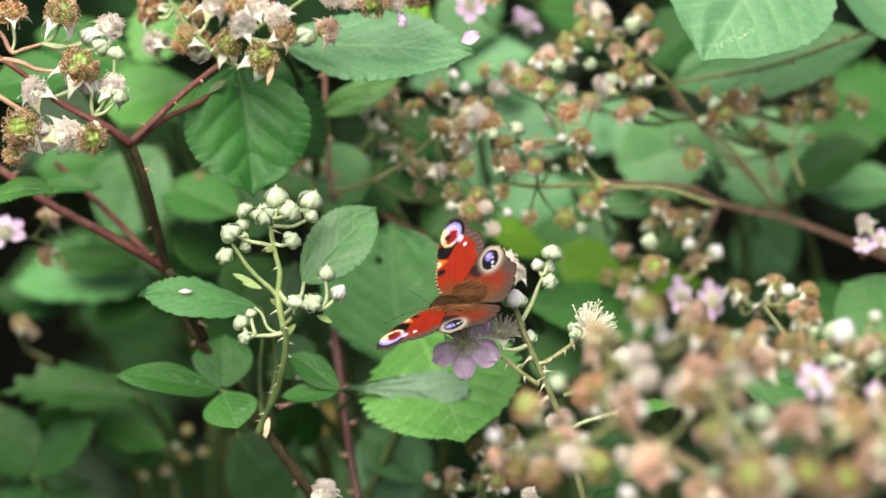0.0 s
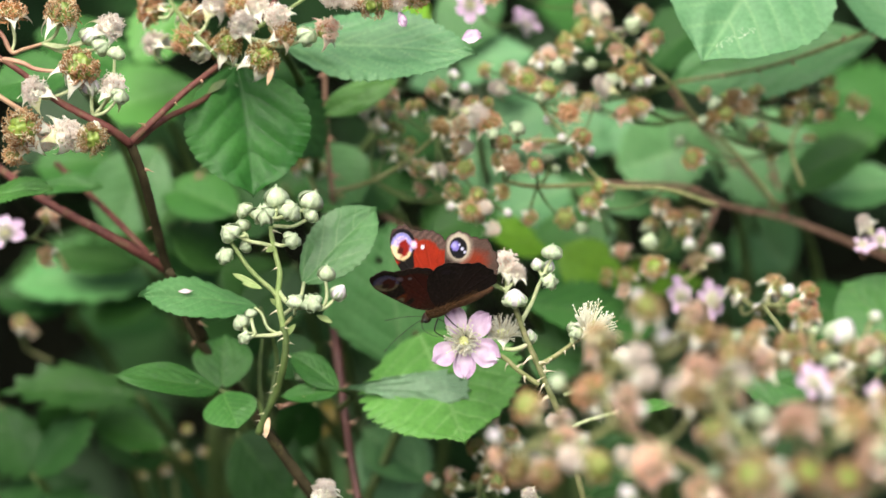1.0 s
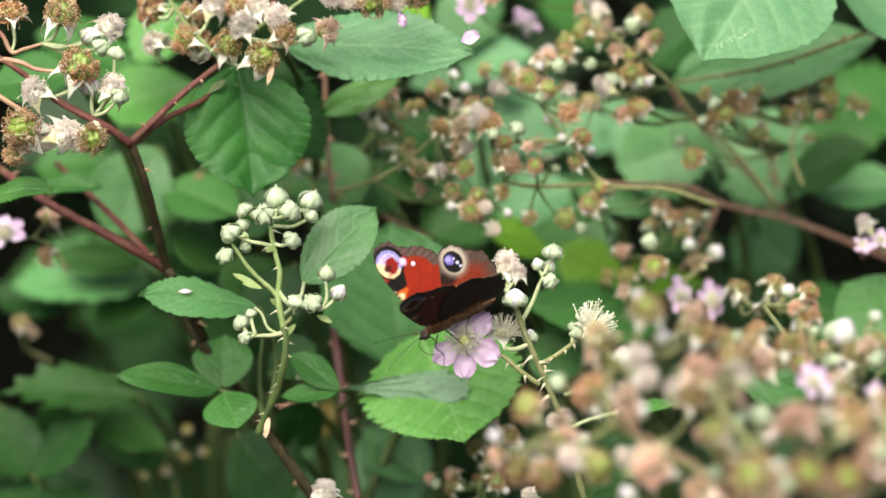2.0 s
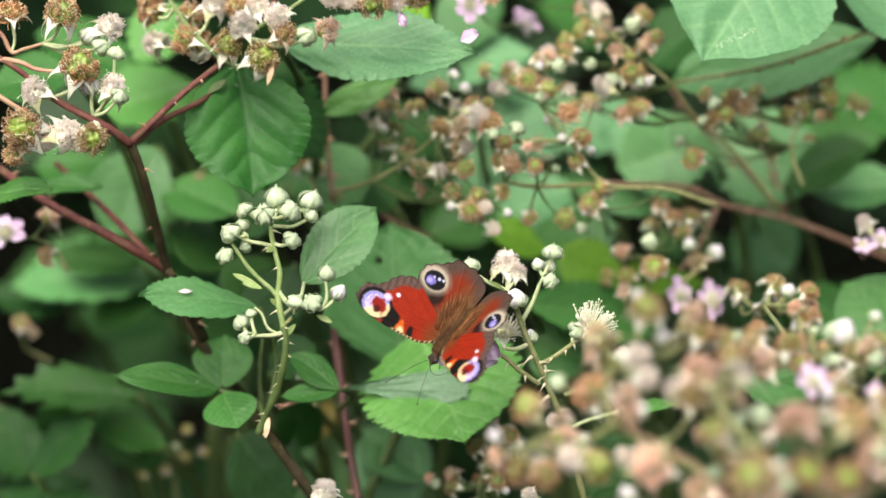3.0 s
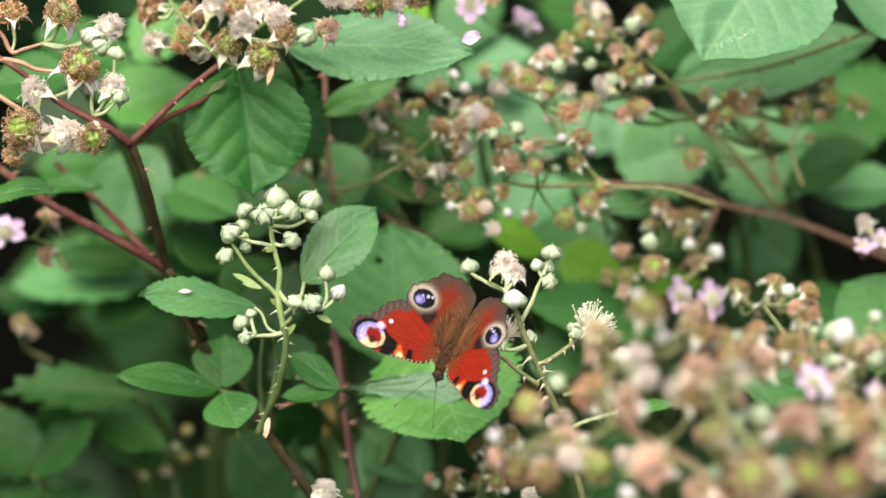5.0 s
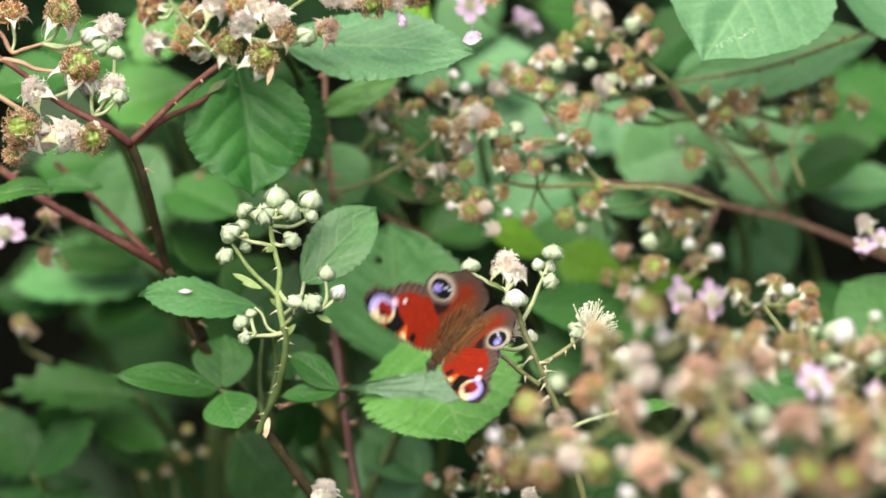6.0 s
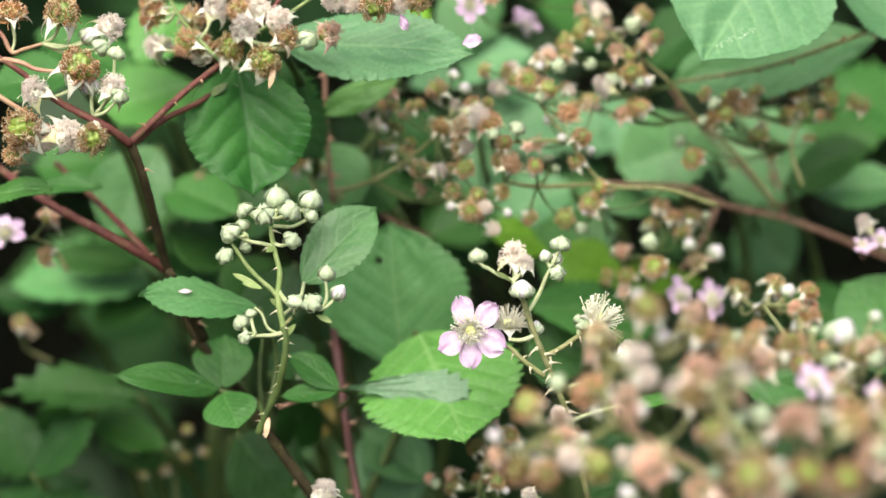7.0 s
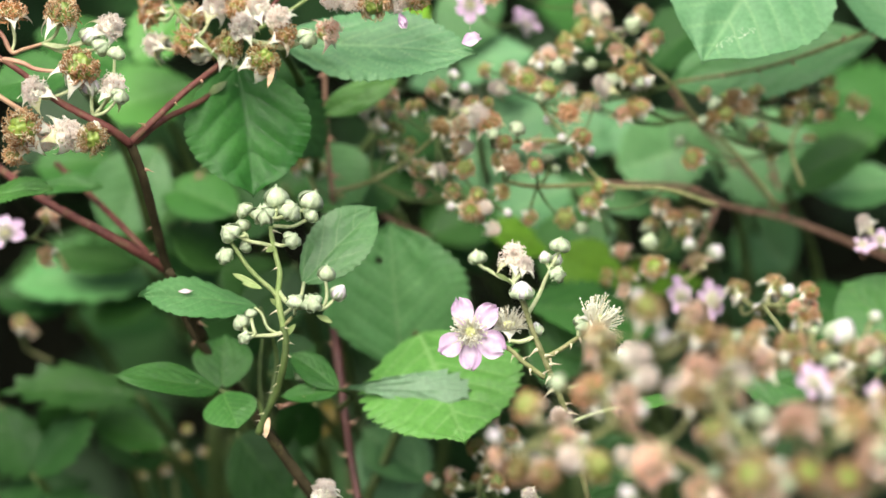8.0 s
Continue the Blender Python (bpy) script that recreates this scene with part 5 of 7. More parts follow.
# ---- the spray on which the butterfly feeds ----
def flower_spray():
    ob = root("flower_spray", (0.0381, -0.0028, 0.9443), "bramble spray with one open pink flower, buds and a faded head", "bramble")
    rooted(ob, (0.0434, -0.0007, 0.9232), 0.0012, STALK_BROWN)
    main = [(0.0434, -0.0007, 0.9232), (0.0385, -0.0028, 0.9440), (0.0360, -0.0047, 0.9519), (0.0306, -0.0049, 0.9652), (0.0265, -0.0035, 0.9749), (0.0238, -0.0024, 0.9827), (0.0230, -0.0020, 0.9855)]
    stem(ob, "stem", main, 0.0010, 0.0008, STALK_BROWN, label="downy brownish green thorny stem")
    thorns(ob, main[1:5], 11, 0.001, 8, 1.0, THORN_MESH_PALE)
    low = [(0.0299, -0.0054, 0.9616), (0.0237, -0.0048, 0.9661), (0.0195, -0.0042, 0.9699), (0.0148, -0.0020, 0.9712), (0.0098, 0.0001, 0.9719)]
    stem(ob, "side_stalk", low, 0.0008, 0.0006, STALK_BROWN)
    thorns(ob, low[:3], 4, 0.0008, 9, 0.9, THORN_MESH_PALE)
    stem(ob, "side_stalk", [(0.0269, -0.0037, 0.9736), (0.0228, -0.0039, 0.9722), (0.0192, -0.0019, 0.9722)], 0.0007, 0.0006, STALK)
    rgt = [(0.0299, -0.0046, 0.9674), (0.0346, -0.0042, 0.9699), (0.0400, -0.0037, 0.9736), (0.0423, -0.0035, 0.9752)]
    stem(ob, "side_stalk", rgt, 0.0008, 0.0006, STALK_BROWN)
    thorns(ob, rgt, 5, 0.0008, 10, 0.9, THORN_MESH_PALE)
    upl = [(0.0232, -0.0021, 0.9849), (0.0204, 0.0005, 0.9891), (0.0162, 0.0067, 0.9903), (0.0129, 0.0129, 0.9915)]
    stem(ob, "side_stalk", upl, 0.0007, 0.0005, STALK)
    upr = [(0.0249, -0.0008, 0.9799), (0.0283, 0.0020, 0.9854), (0.0300, 0.0026, 0.9896), (0.0317, 0.0030, 0.9929)]
    stem(ob, "side_stalk", upr, 0.0007, 0.0005, STALK)
    head(ob, "flower", (0.0079, -0.0026, 0.9746), (-0.1, -0.93, 0.3), 1.0, spin=0.0)
    heads_on(ob, [(0.0129, 0.0129, 0.9915), (0.0162, 0.0067, 0.9903)], [("bud", (0.0099, 0.0174, 0.9948), 0.86)])
    heads_on(ob, [(0.0204, 0.0005, 0.9891)], [("faded", (0.0206, 0.006, 0.9963), 1.02), ("faded", (0.0243, 0.003, 0.9943), 0.62)], follow=0.35)
    heads_on(ob, [(0.0360, -0.0047, 0.9519)], [("faded", (0.0338, -0.0108, 0.9517), 0.5)])
    head(ob, "opening", (0.0229, -0.0050, 0.9857), (0.03, -0.35, 1), 1.0)
    heads_on(ob, [(0.0317, 0.0030, 0.9929), (0.0300, 0.0026, 0.9896)], [("bud", (0.0347, 0.0041, 1.0006), 0.90), ("bud", (0.0338, -0.0011, 0.9922), 0.82), ("opening", (0.0300, 0.0036, 0.9966), 0.60), ("opening", (0.0334, 0.0054, 0.9953), 0.52)])
    head(ob, "burst", (0.0190, 0.0020, 0.9752), (0.12, -0.4, 1), 0.8)
    heads_on(ob, [(0.0372, -0.0039, 0.9582)], [("faded", (0.0542, -0.0081, 0.9709), 0.5)])
    heads_on(ob, [(0.0269, -0.0037, 0.9736)], [("opening", (0.0275, 0.0015, 0.9747), 0.65)])
    head(ob, "burst", (0.0450, -0.0032, 0.9772), (0.45, -0.3, 1), 1.02)
    heads_on(ob, [(0.0400, -0.0037, 0.9736)], [("bud", (0.0412, -0.0062, 0.9774), 0.65), ("bud", (0.0424, 0.0000, 0.9787), 0.60), ("bud", (0.0401, 0.0009, 0.9779), 0.56)])
    leaf(ob, (0.0536, 0.0033, 0.9514), (0.0711, -0.0024, 0.9545), 0.0042, (0.2, -0.4, 0.9), LEAF_BRIGHT, 82, nu=24, nv=6)
    stem(ob, "side_stalk", [(0.0373, -0.0033, 0.9475), (0.0450, 0.0010, 0.9496), (0.0539, 0.0033, 0.9514)], 0.0006, 0.0005, STALK)
    leaf(ob, (0.0203, -0.0015, 0.9894), (0.0147, -0.0030, 0.9928), 0.0006, (0, -1, 0.3), CANE_GREEN, 83, name="bract", nu=12, nv=4)
    return ob


FLOWER = flower_spray()


# ---- blurred fruiting sprays in front ----
def nearer(p, k):
    """The same line of sight, at k times its distance."""
    return tuple(Vector(EYE) + (Vector(p) - Vector(EYE)) * k)


def front_spray(foot, nodes, rows, label, extra=(), more=0.8, k=1.0, young=()):
    """A cane with side shoots and heads; k draws the whole spray towards the viewer."""
    close = foot[1] < 0
    foot, nodes = nearer(foot, k), [nearer(p, k) for p in nodes]
    rows = [(kind, nearer(p, k), s * k) for kind, p, s in rows]
    extra = [[nearer(p, k) for p in q] for q in extra]
    ob = root("fruiting_spray", foot, label, "bramble", "fruiting bramble sprays")
    thick = 0.0013 if close else 0.0008
    stem(ob, "cane", [foot, *nodes], thick, thick * 0.6, STALK_BROWN)
    rooted(ob, foot, thick, STALK_BROWN)
    for pts in extra:
        stem(ob, "side_shoot", pts, 0.0008, 0.0006, STALK_BROWN)
    rnd = random.Random(int(abs(foot[0] + foot[2]) * 1e4))
    size = 0.86 if close else 0.72
    full = [(rnd.choice(("blush", "blush", "tan", "berry", "green") if close else young if young else ("blush", "tan", "faded", "green", "blush", "berry")) if kind == "tan" else kind, p, s * size) for kind, p, s in rows]
    for kind, p, s in rows:
        # smaller companions beside each head
        for _ in range(2):
            if len(rows) < 7 or rnd.random() > (0.75 if close else more):
                continue
            q = Vector(p) + Vector((rnd.uniform(-1, 1), rnd.uniform(-0.4, 1), rnd.uniform(-1, 0.6))) * 0.009
            full.append((rnd.choice(("bud", "opening", "blush", "berry", "faded", "blush") if close else young or ("berry", "green", "faded", "bud", "opening", "blush")), q, rnd.uniform(0.45, 0.75) * (1.0 if close else 0.85)))
    heads_on(ob, list(nodes) + [p for q in extra for p in q], full, STALK_BROWN if close else CANE_MOSS, 0.00055 if close else 0.00034, up=(0, -0.4, 0.85), loose=0.5)
    return ob


LF = "crowded bramble spray of pale tan unripe fruits"
front_spray((0.0931, -0.1381, 0.9368), [(0.0792, -0.1438, 0.9574), (0.0661, -0.1431, 0.9624), (0.0531, -0.1422, 0.9689), (0.0436, -0.1414, 0.9743)], [
    ("tan", (0.0408, -0.1216, 0.9934), 1.15), ("tan", (0.0523, -0.1373, 1.0041), 1.1), ("berry", (0.0667, -0.1212, 0.9963), 1.2), ("berry", (0.0386, -0.1235, 0.9802), 1.25), ("faded", (0.0502, -0.1390, 0.9916), 1.0),
    ("tan", (0.0434, -0.1141, 0.9860), 0.9), ("tan", (0.0212, -0.1407, 0.9797), 1.15), ("tan", (0.0319, -0.1252, 0.9677), 1.0), ("berry", (0.0194, -0.1263, 0.9597), 1.2), ("tan", (0.0262, -0.1432, 0.9617), 1.0),
    ("tan", (0.0400, -0.1429, 0.9639), 1.1), ("tan", (0.0525, -0.1513, 0.9656), 1.2), ("tan", (0.0468, -0.1488, 0.9834), 0.8), ("tan", (0.0639, -0.1404, 0.9818), 1.1)],
    LF, extra=[[(0.0436, -0.1414, 0.9743), (0.0316, -0.1341, 0.9658), (0.0216, -0.1255, 0.9655)], [(0.0436, -0.1414, 0.9743), (0.0419, -0.1318, 0.9817), (0.0463, -0.1308, 0.9890)]], k=0.995)
front_spray((0.1114, -0.1548, 0.9407), [(0.0989, -0.1611, 0.9568), (0.0876, -0.1599, 0.9652), (0.0784, -0.1506, 0.9706), (0.0705, -0.1408, 0.9789)], [
    ("tan", (0.0741, -0.1309, 0.9882), 1.1), ("tan", (0.0654, -0.1395, 0.9883), 1.1), ("bud", (0.0763, -0.1246, 0.9721), 1.25), ("bud", (0.0829, -0.1243, 0.9740), 1.25), ("tan", (0.0881, -0.1664, 0.9802), 1.3),
    ("tan", (0.0753, -0.1849, 0.9704), 1.5), ("tan", (0.0677, -0.1583, 0.9765), 1.0), ("tan", (0.0909, -0.1682, 0.9669), 1.2), ("tan", (0.1011, -0.1746, 0.9825), 1.3), ("tan", (0.1060, -0.1758, 0.9742), 1.2),
    ("faded", (0.0606, -0.1151, 0.9789), 0.8), ("tan", (0.0661, -0.1438, 0.9574), 1.1), ("tan", (0.0987, -0.1851, 0.9691), 1.2), ("berry", (0.0770, -0.0965, 0.9891), 1.0), ("tan", (0.1120, -0.1659, 0.9837), 1.2)], LF, k=0.975)
front_spray((0.1272, -0.1045, 0.9319), [(0.1226, -0.1020, 0.9500), (0.1150, -0.0998, 0.9650), (0.1059, -0.0984, 0.9756), (0.0968, -0.0973, 0.9831)], [
    ("opening", (0.1084, -0.0879, 0.9892), 1.5), ("berry", (0.1112, -0.0969, 0.9858), 1.05), ("bud", (0.1165, -0.0971, 0.9843), 1.2), ("tan", (0.0937, -0.0966, 0.9884), 1.1), ("berry", (0.0846, -0.0795, 0.9878), 1.0),
    ("flower", (0.0975, -0.1190, 0.9815), 0.52), ("flower", (0.1141, -0.1195, 0.9779), 0.5), ("berry", (0.1082, -0.0984, 0.9756), 0.9), ("tan", (0.1010, -0.0704, 0.9911), 0.8), ("berry", (0.0954, 0.0775, 0.9765), 1.05),
    ("berry", (0.1060, 0.0657, 0.9792), 1.0), ("opening", (0.1083, 0.0536, 0.9792), 0.8), ("tan", (0.0861, -0.0973, 0.9831), 1.0), ("bud", (0.1053, -0.0889, 0.9816), 0.9), ("tan", (0.1203, -0.0797, 0.9863), 0.8)],
    "bramble spray with pink flowers, white buds and unripe fruits", extra=[[(0.0968, -0.0973, 0.9831), (0.0971, -0.0329, 0.9818), (0.0998, 0.0471, 0.9758)]], k=0.99)
front_spray((0.0099, 0.0368, 0.9024), [(0.0116, 0.0392, 0.9199), (0.0152, 0.0407, 0.9304), (0.0169, 0.0414, 0.9356)], [
    ("berry", (0.0099, 0.0409, 0.9321), 0.9), ("tan", (0.0028, 0.0456, 0.9221), 0.9), ("berry", (0.0025, 0.0451, 0.9186), 0.8), ("tan", (0.0148, 0.0423, 0.9417), 0.8), ("tan", (0.0211, 0.0316, 0.9375), 0.9),
    ("berry", (0.0118, 0.0512, 0.9191), 0.9), ("faded", (0.0254, -0.0101, 0.9278), 0.8), ("tan", (0.0168, 0.0297, 0.9237), 0.9)], LF)

# ---- blurred fruiting sprays behind ----
LB = "bramble spray of brown and green unripe fruits among the leaves"
front_spray((0.0916, 0.1228, 0.9972), [(0.0742, 0.1176, 1.0035), (0.0533, 0.1119, 1.0061), (0.0419, 0.1079, 1.0206), (0.0326, 0.1095, 1.0316), (0.0291, 0.1173, 1.0439)], [
    ("berry", (0.0486, 0.1110, 0.9996), 1.1), ("tan", (0.0454, 0.1022, 1.0227), 1.0), ("dry", (0.0409, 0.1032, 1.0304), 1.05), ("bud", (0.0328, 0.1041, 1.0366), 1.2), ("bud", (0.0380, 0.1054, 1.0457), 1.2), ("tan", (0.0438, 0.1070, 1.0142), 0.9),
    ("berry", (0.0280, 0.1107, 1.0404), 1.1), ("tan", (0.0328, 0.1176, 1.0462), 1.0), ("tan", (0.0226, 0.1173, 1.0443), 0.9), ("bud", (0.0242, 0.0966, 1.0262), 1.2), ("dry", (0.0222, 0.0950, 1.0146), 1.05),
    ("tan", (0.0149, 0.0969, 1.0282), 1.3), ("tan", (0.0309, 0.1138, 1.0190), 0.8), ("tan", (0.0291, 0.1103, 0.9945), 0.9), ("tan", (0.0403, 0.1104, 0.9948), 1.0)], LB, extra=[[(0.0533, 0.1119, 1.0061), (0.0308, 0.1059, 1.0059), (0.0197, 0.1061, 1.0077)], [(0.0419, 0.1079, 1.0206), (0.0251, 0.1019, 1.0212), (0.0159, 0.1017, 1.0194)]], k=0.952)
front_spray((-0.0367, 0.1294, 1.0011), [(-0.0234, 0.1240, 1.0056), (-0.0120, 0.1189, 1.0128), (-0.0026, 0.1141, 1.0218), (0.0030, 0.1152, 1.0292)], [
    ("berry", (-0.0092, 0.1215, 1.0314), 1.1), ("berry", (-0.0022, 0.1162, 1.0366), 1.1), ("tan", (-0.0177, 0.1275, 1.0308), 0.9), ("tan", (-0.0262, 0.1274, 1.0299), 1.0), ("dry", (-0.0004, 0.1145, 1.0244), 1.0), ("tan", (0.0095, 0.1092, 1.0298), 1.0),
    ("faded", (0.0117, 0.0971, 1.0301), 1.2), ("blush", (0.0062, 0.0967, 1.0270), 1.1), ("tan", (0.0057, 0.1077, 1.0188), 1.0), ("berry", (-0.0130, 0.1252, 1.0146), 1.1), ("berry", (-0.0079, 0.1185, 1.0100), 1.0), ("tan", (-0.0011, 0.1066, 1.0110), 1.0), ("tan", (0.0070, 0.1008, 1.0128), 1.0), ("berry", (0.0030, 0.1056, 1.0044), 0.9),
    ("berry", (0.0088, 0.0929, 0.9997), 1.1), ("tan", (0.0140, 0.0989, 0.9997), 0.9), ("tan", (0.0195, 0.0996, 1.0048), 0.9), ("berry", (-0.0159, 0.1324, 1.0227), 1.0)], LB, k=0.952)
front_spray((0.1141, 0.1405, 0.9940), [(0.0983, 0.1372, 1.0136), (0.0845, 0.1330, 1.0265), (0.0765, 0.1284, 1.0373), (0.0652, 0.1298, 1.0466), (0.0558, 0.1308, 1.0541)], [
    ("tan", (0.0529, 0.1165, 1.0384), 1.15), ("bud", (0.0555, 0.1167, 1.0403), 1.2), ("berry", (0.0626, 0.1170, 1.0421), 1.15), ("opening", (0.0675, 0.1166, 1.0391), 0.8), ("tan", (0.0686, 0.1244, 1.0518), 1.1), ("bud", (0.0633, 0.1312, 1.0569), 1.1),
    ("tan", (0.0577, 0.1300, 1.0481), 0.9), ("tan", (0.0463, 0.1311, 1.0560), 1.2), ("tan", (0.0524, 0.1308, 1.0537), 0.9), ("tan", (0.0639, 0.1215, 1.0308), 1.0), ("tan", (0.0592, 0.1212, 1.0286), 0.9), ("tan", (0.0523, 0.1379, 1.0612), 1.0),
    ("tan", (0.0674, 0.1377, 1.0602), 0.9), ("tan", (0.0180, 0.1223, 1.0369), 1.0), ("berry", (0.0405, 0.1239, 1.0481), 1.0), ("tan", (0.0480, 0.1217, 1.0323), 0.9)], LB, k=0.952)
front_spray((0.1218, 0.1416, 1.0016), [(0.1179, 0.1435, 1.0148), (0.1218, 0.1448, 1.0243), (0.1256, 0.1456, 1.0300)], [
    ("green", (0.1298, 0.1468, 1.0385), 1.2), ("green", (0.1313, 0.1458, 1.0315), 1.2), ("green", (0.1409, 0.1456, 1.0300), 1.2), ("tan", (0.1202, 0.1461, 1.0334), 1.0), ("green", (0.1160, 0.1449, 1.0253), 1.1), ("green", (0.1059, 0.1380, 1.0193), 1.1),
    ("tan", (0.1218, 0.1453, 1.0281), 1.0), ("dry", (0.1015, 0.1334, 1.0293), 1.0), ("bud", (0.0901, 0.1277, 1.0317), 1.1), ("tan", (0.0977, 0.1339, 1.0330), 0.9), ("green", (0.0835, 0.1310, 1.0124), 1.0), ("tan", (0.0873, 0.1340, 1.0340), 0.8)], LB, k=0.952, young=("green", "green", "bud", "tan"))
front_spray((0.0738, 0.1048, 0.9553), [(0.0679, 0.1007, 0.9692), (0.0675, 0.0958, 0.9774), (0.0693, 0.0968, 0.9847)], [
    ("tan", (0.0583, 0.0969, 0.9856), 0.9), ("bud", (0.0664, 0.0795, 0.9912), 1.15), ("berry", (0.0678, 0.0784, 0.9833), 1.1), ("tan", (0.0594, 0.0899, 0.9787), 0.9), ("tan", (0.0530, 0.1017, 0.9765), 0.9), ("tan", (0.0716, 0.1050, 1.0000), 0.9),
    ("berry", (0.0753, 0.1045, 0.9964), 0.9), ("berry", (0.0816, 0.1105, 0.9956), 1.1), ("opening", (0.0892, 0.0969, 0.9856), 1.2), ("tan", (0.0826, 0.0965, 0.9825), 1.0), ("flower", (0.0873, 0.0888, 0.9710), 0.8), ("flower", (0.0772, 0.0890, 0.9719), 0.8)],
    "bramble spray with pink flowers and unripe fruits", extra=[[(0.0730, 0.0950, 0.9719), (0.0804, 0.0958, 0.9774), (0.0859, 0.0963, 0.9811)]], more=0.2, k=0.985)
front_spray((-0.0904, 0.14, 0.8846), [(-0.091, 0.135, 0.8975), (-0.0913, 0.13, 0.9064), (-0.0923, 0.125, 0.9133)], [
    ("berry", (-0.0972, 0.125, 0.9197), 0.5), ("green", (-0.0863, 0.125, 0.9214), 0.5), ("tan", (-0.1037, 0.125, 0.9144), 0.5), ("green", (-0.0868, 0.125, 0.9115), 0.5), ("tan", (-0.1018, 0.125, 0.9059), 0.5), ("berry", (-0.0941, 0.125, 0.9074), 0.5), ("berry", (-0.0803, 0.125, 0.9133), 0.5), ("bud", (-0.09, 0.125, 0.9152), 0.5)], LB, more=0.0, young=("berry", "green"))
front_spray((-0.1329, 0.1333, 0.9428), [(-0.1398, 0.1280, 0.9476), (-0.1409, 0.1224, 0.9514)], [("berry", (-0.1409, 0.1174, 0.9590), 0.85), ("blush", (-0.1375, 0.1229, 0.9550), 0.55)], LB)
front_spray((-0.1198, 0.0723, 0.9827), [(-0.1243, 0.0733, 0.9899), (-0.1291, 0.0619, 0.9951)], [("tan", (-0.1270, 0.0729, 0.9872), 0.9), ("tan", (-0.1245, 0.0688, 1.0010), 1.2), ("flower", (-0.1376, 0.0562, 0.9973), 0.9)], "bramble spray with a pink flower and unripe fruits")
front_spray((-0.0406, 0.0813, 1.0034), [(-0.0415, 0.0820, 1.0088), (-0.0433, 0.0825, 1.0124)], [("berry", (-0.0464, 0.0831, 1.0163), 1.0), ("tan", (-0.0337, 0.0936, 1.0046), 0.8), ("tan", (-0.0392, 0.0947, 1.0128), 0.8)], LB)
front_spray((0.1562, 0.1381, 0.9769), [(0.1470, 0.1268, 0.9824), (0.1434, 0.1212, 0.9860)], [("flower", (0.1391, 0.1151, 0.9855), 0.5), ("flower", (0.1451, 0.1153, 0.9870), 0.5), ("tan", (0.1398, 0.1161, 0.9924), 0.9)], "bramble spray with pink flowers", k=0.952)
front_spray((0.0136, 0.0806, 1.0848), [(0.0118, 0.0796, 1.0777), (0.0100, 0.0788, 1.0724)], [("flower", (0.0085, 0.0661, 1.0682), 0.7), ("flower", (0.0280, 0.1133, 1.0591), 0.7), ("flower", (0.0484, 0.1144, 1.0665), 0.8), ("tan", (0.0153, 0.0665, 1.0705), 0.8)], "hanging bramble spray with pink flowers")
front_spray((-0.0323, -0.0217, 0.9176), [(-0.0336, -0.0206, 0.9250)], [("faded", (-0.0346, -0.0197, 0.9314), 1.0)], "single faded bramble flower on a short stalk")


# ---- bare canes through the thicket ----
def bare_cane(pts, r, mat, label, n, seed):
    ob = root("bramble_cane", pts[0], label, "bramble", "bare bramble canes")
    stem(ob, "cane", pts, r, r * 0.75, mat)
    thorns(ob, pts, n, r, seed)
    rooted(ob, min(pts, key=lambda p: p[2]), r, mat)


bare_cane([(0.1639, 0.1376, 0.9731), (0.1413, 0.1268, 0.9824), (0.1161, 0.1222, 0.9925), (0.0930, 0.1169, 0.9985), (0.0808, 0.1177, 1.0041), (0.0514, 0.1119, 1.0061)], 0.0011, CANE_BROWN, "brown thorny bramble cane", 8, 21)
bare_cane([(0.1160, 0.1403, 0.9921), (0.1040, 0.1360, 1.0051), (0.0883, 0.1322, 1.0208), (0.0746, 0.1284, 1.0373)], 0.0008, CANE_BROWN, "brown thorny bramble cane", 6, 22)
bare_cane([(0.1160, 0.1404, 0.9930), (0.1112, 0.1427, 1.0091), (0.1068, 0.1391, 1.0268)], 0.0009, CANE_BROWN, "brown thorny bramble cane", 4, 23)
bare_cane([(0.1491, 0.0718, 1.0657), (0.1295, 0.0707, 1.0576), (0.1033, 0.0754, 1.0479), (0.0741, 0.0807, 1.0424)], 0.0008, STALK_BROWN, "thin brownish green bramble cane across a leaf", 6, 24)
bare_cane([(0.0911, 0.1169, 0.9980), (0.0859, 0.1095, 0.9886), (0.0780, 0.1020, 0.9784)], 0.001, CANE_BROWN, "thin bare brown bramble cane", 2, 25)
bare_cane([(-0.0352, 0.0762, 0.9675), (-0.0321, 0.0611, 0.9463), (-0.0296, 0.0527, 0.9297), (-0.0255, 0.0436, 0.9081)], 0.0016, CANE_RED_SHADED, "reddish brown thorny bramble cane, darkened for shade", 5, 26)
bare_cane([(-0.0352, 0.0813, 1.0034), (-0.0374, 0.0845, 1.0268), (-0.0381, 0.0878, 1.0501)], 0.0009, CANE_BROWN, "bare reddish brown bramble cane", 3, 27)
bare_cane([(-0.0248, 0.1051, 1.0004), (-0.0156, 0.1042, 0.9940), (-0.0045, 0.1154, 0.9878)], 0.0012, CANE_BROWN, "bare brown bramble cane", 2, 28)
bare_cane([(-0.0740, 0.0357, 0.9669), (-0.0785, 0.0273, 0.9789), (-0.0829, 0.0189, 0.9906)], 0.0018, CANE_DARK, "dark woody bramble cane", 2, 29)
bare_cane([(-0.0420, 0.1199, 1.0193), (-0.0795, 0.1185, 1.0100), (-0.0851, 0.1159, 0.9915)], 0.0008, CANE_GREEN, "thin green bramble shoot", 2, 30)
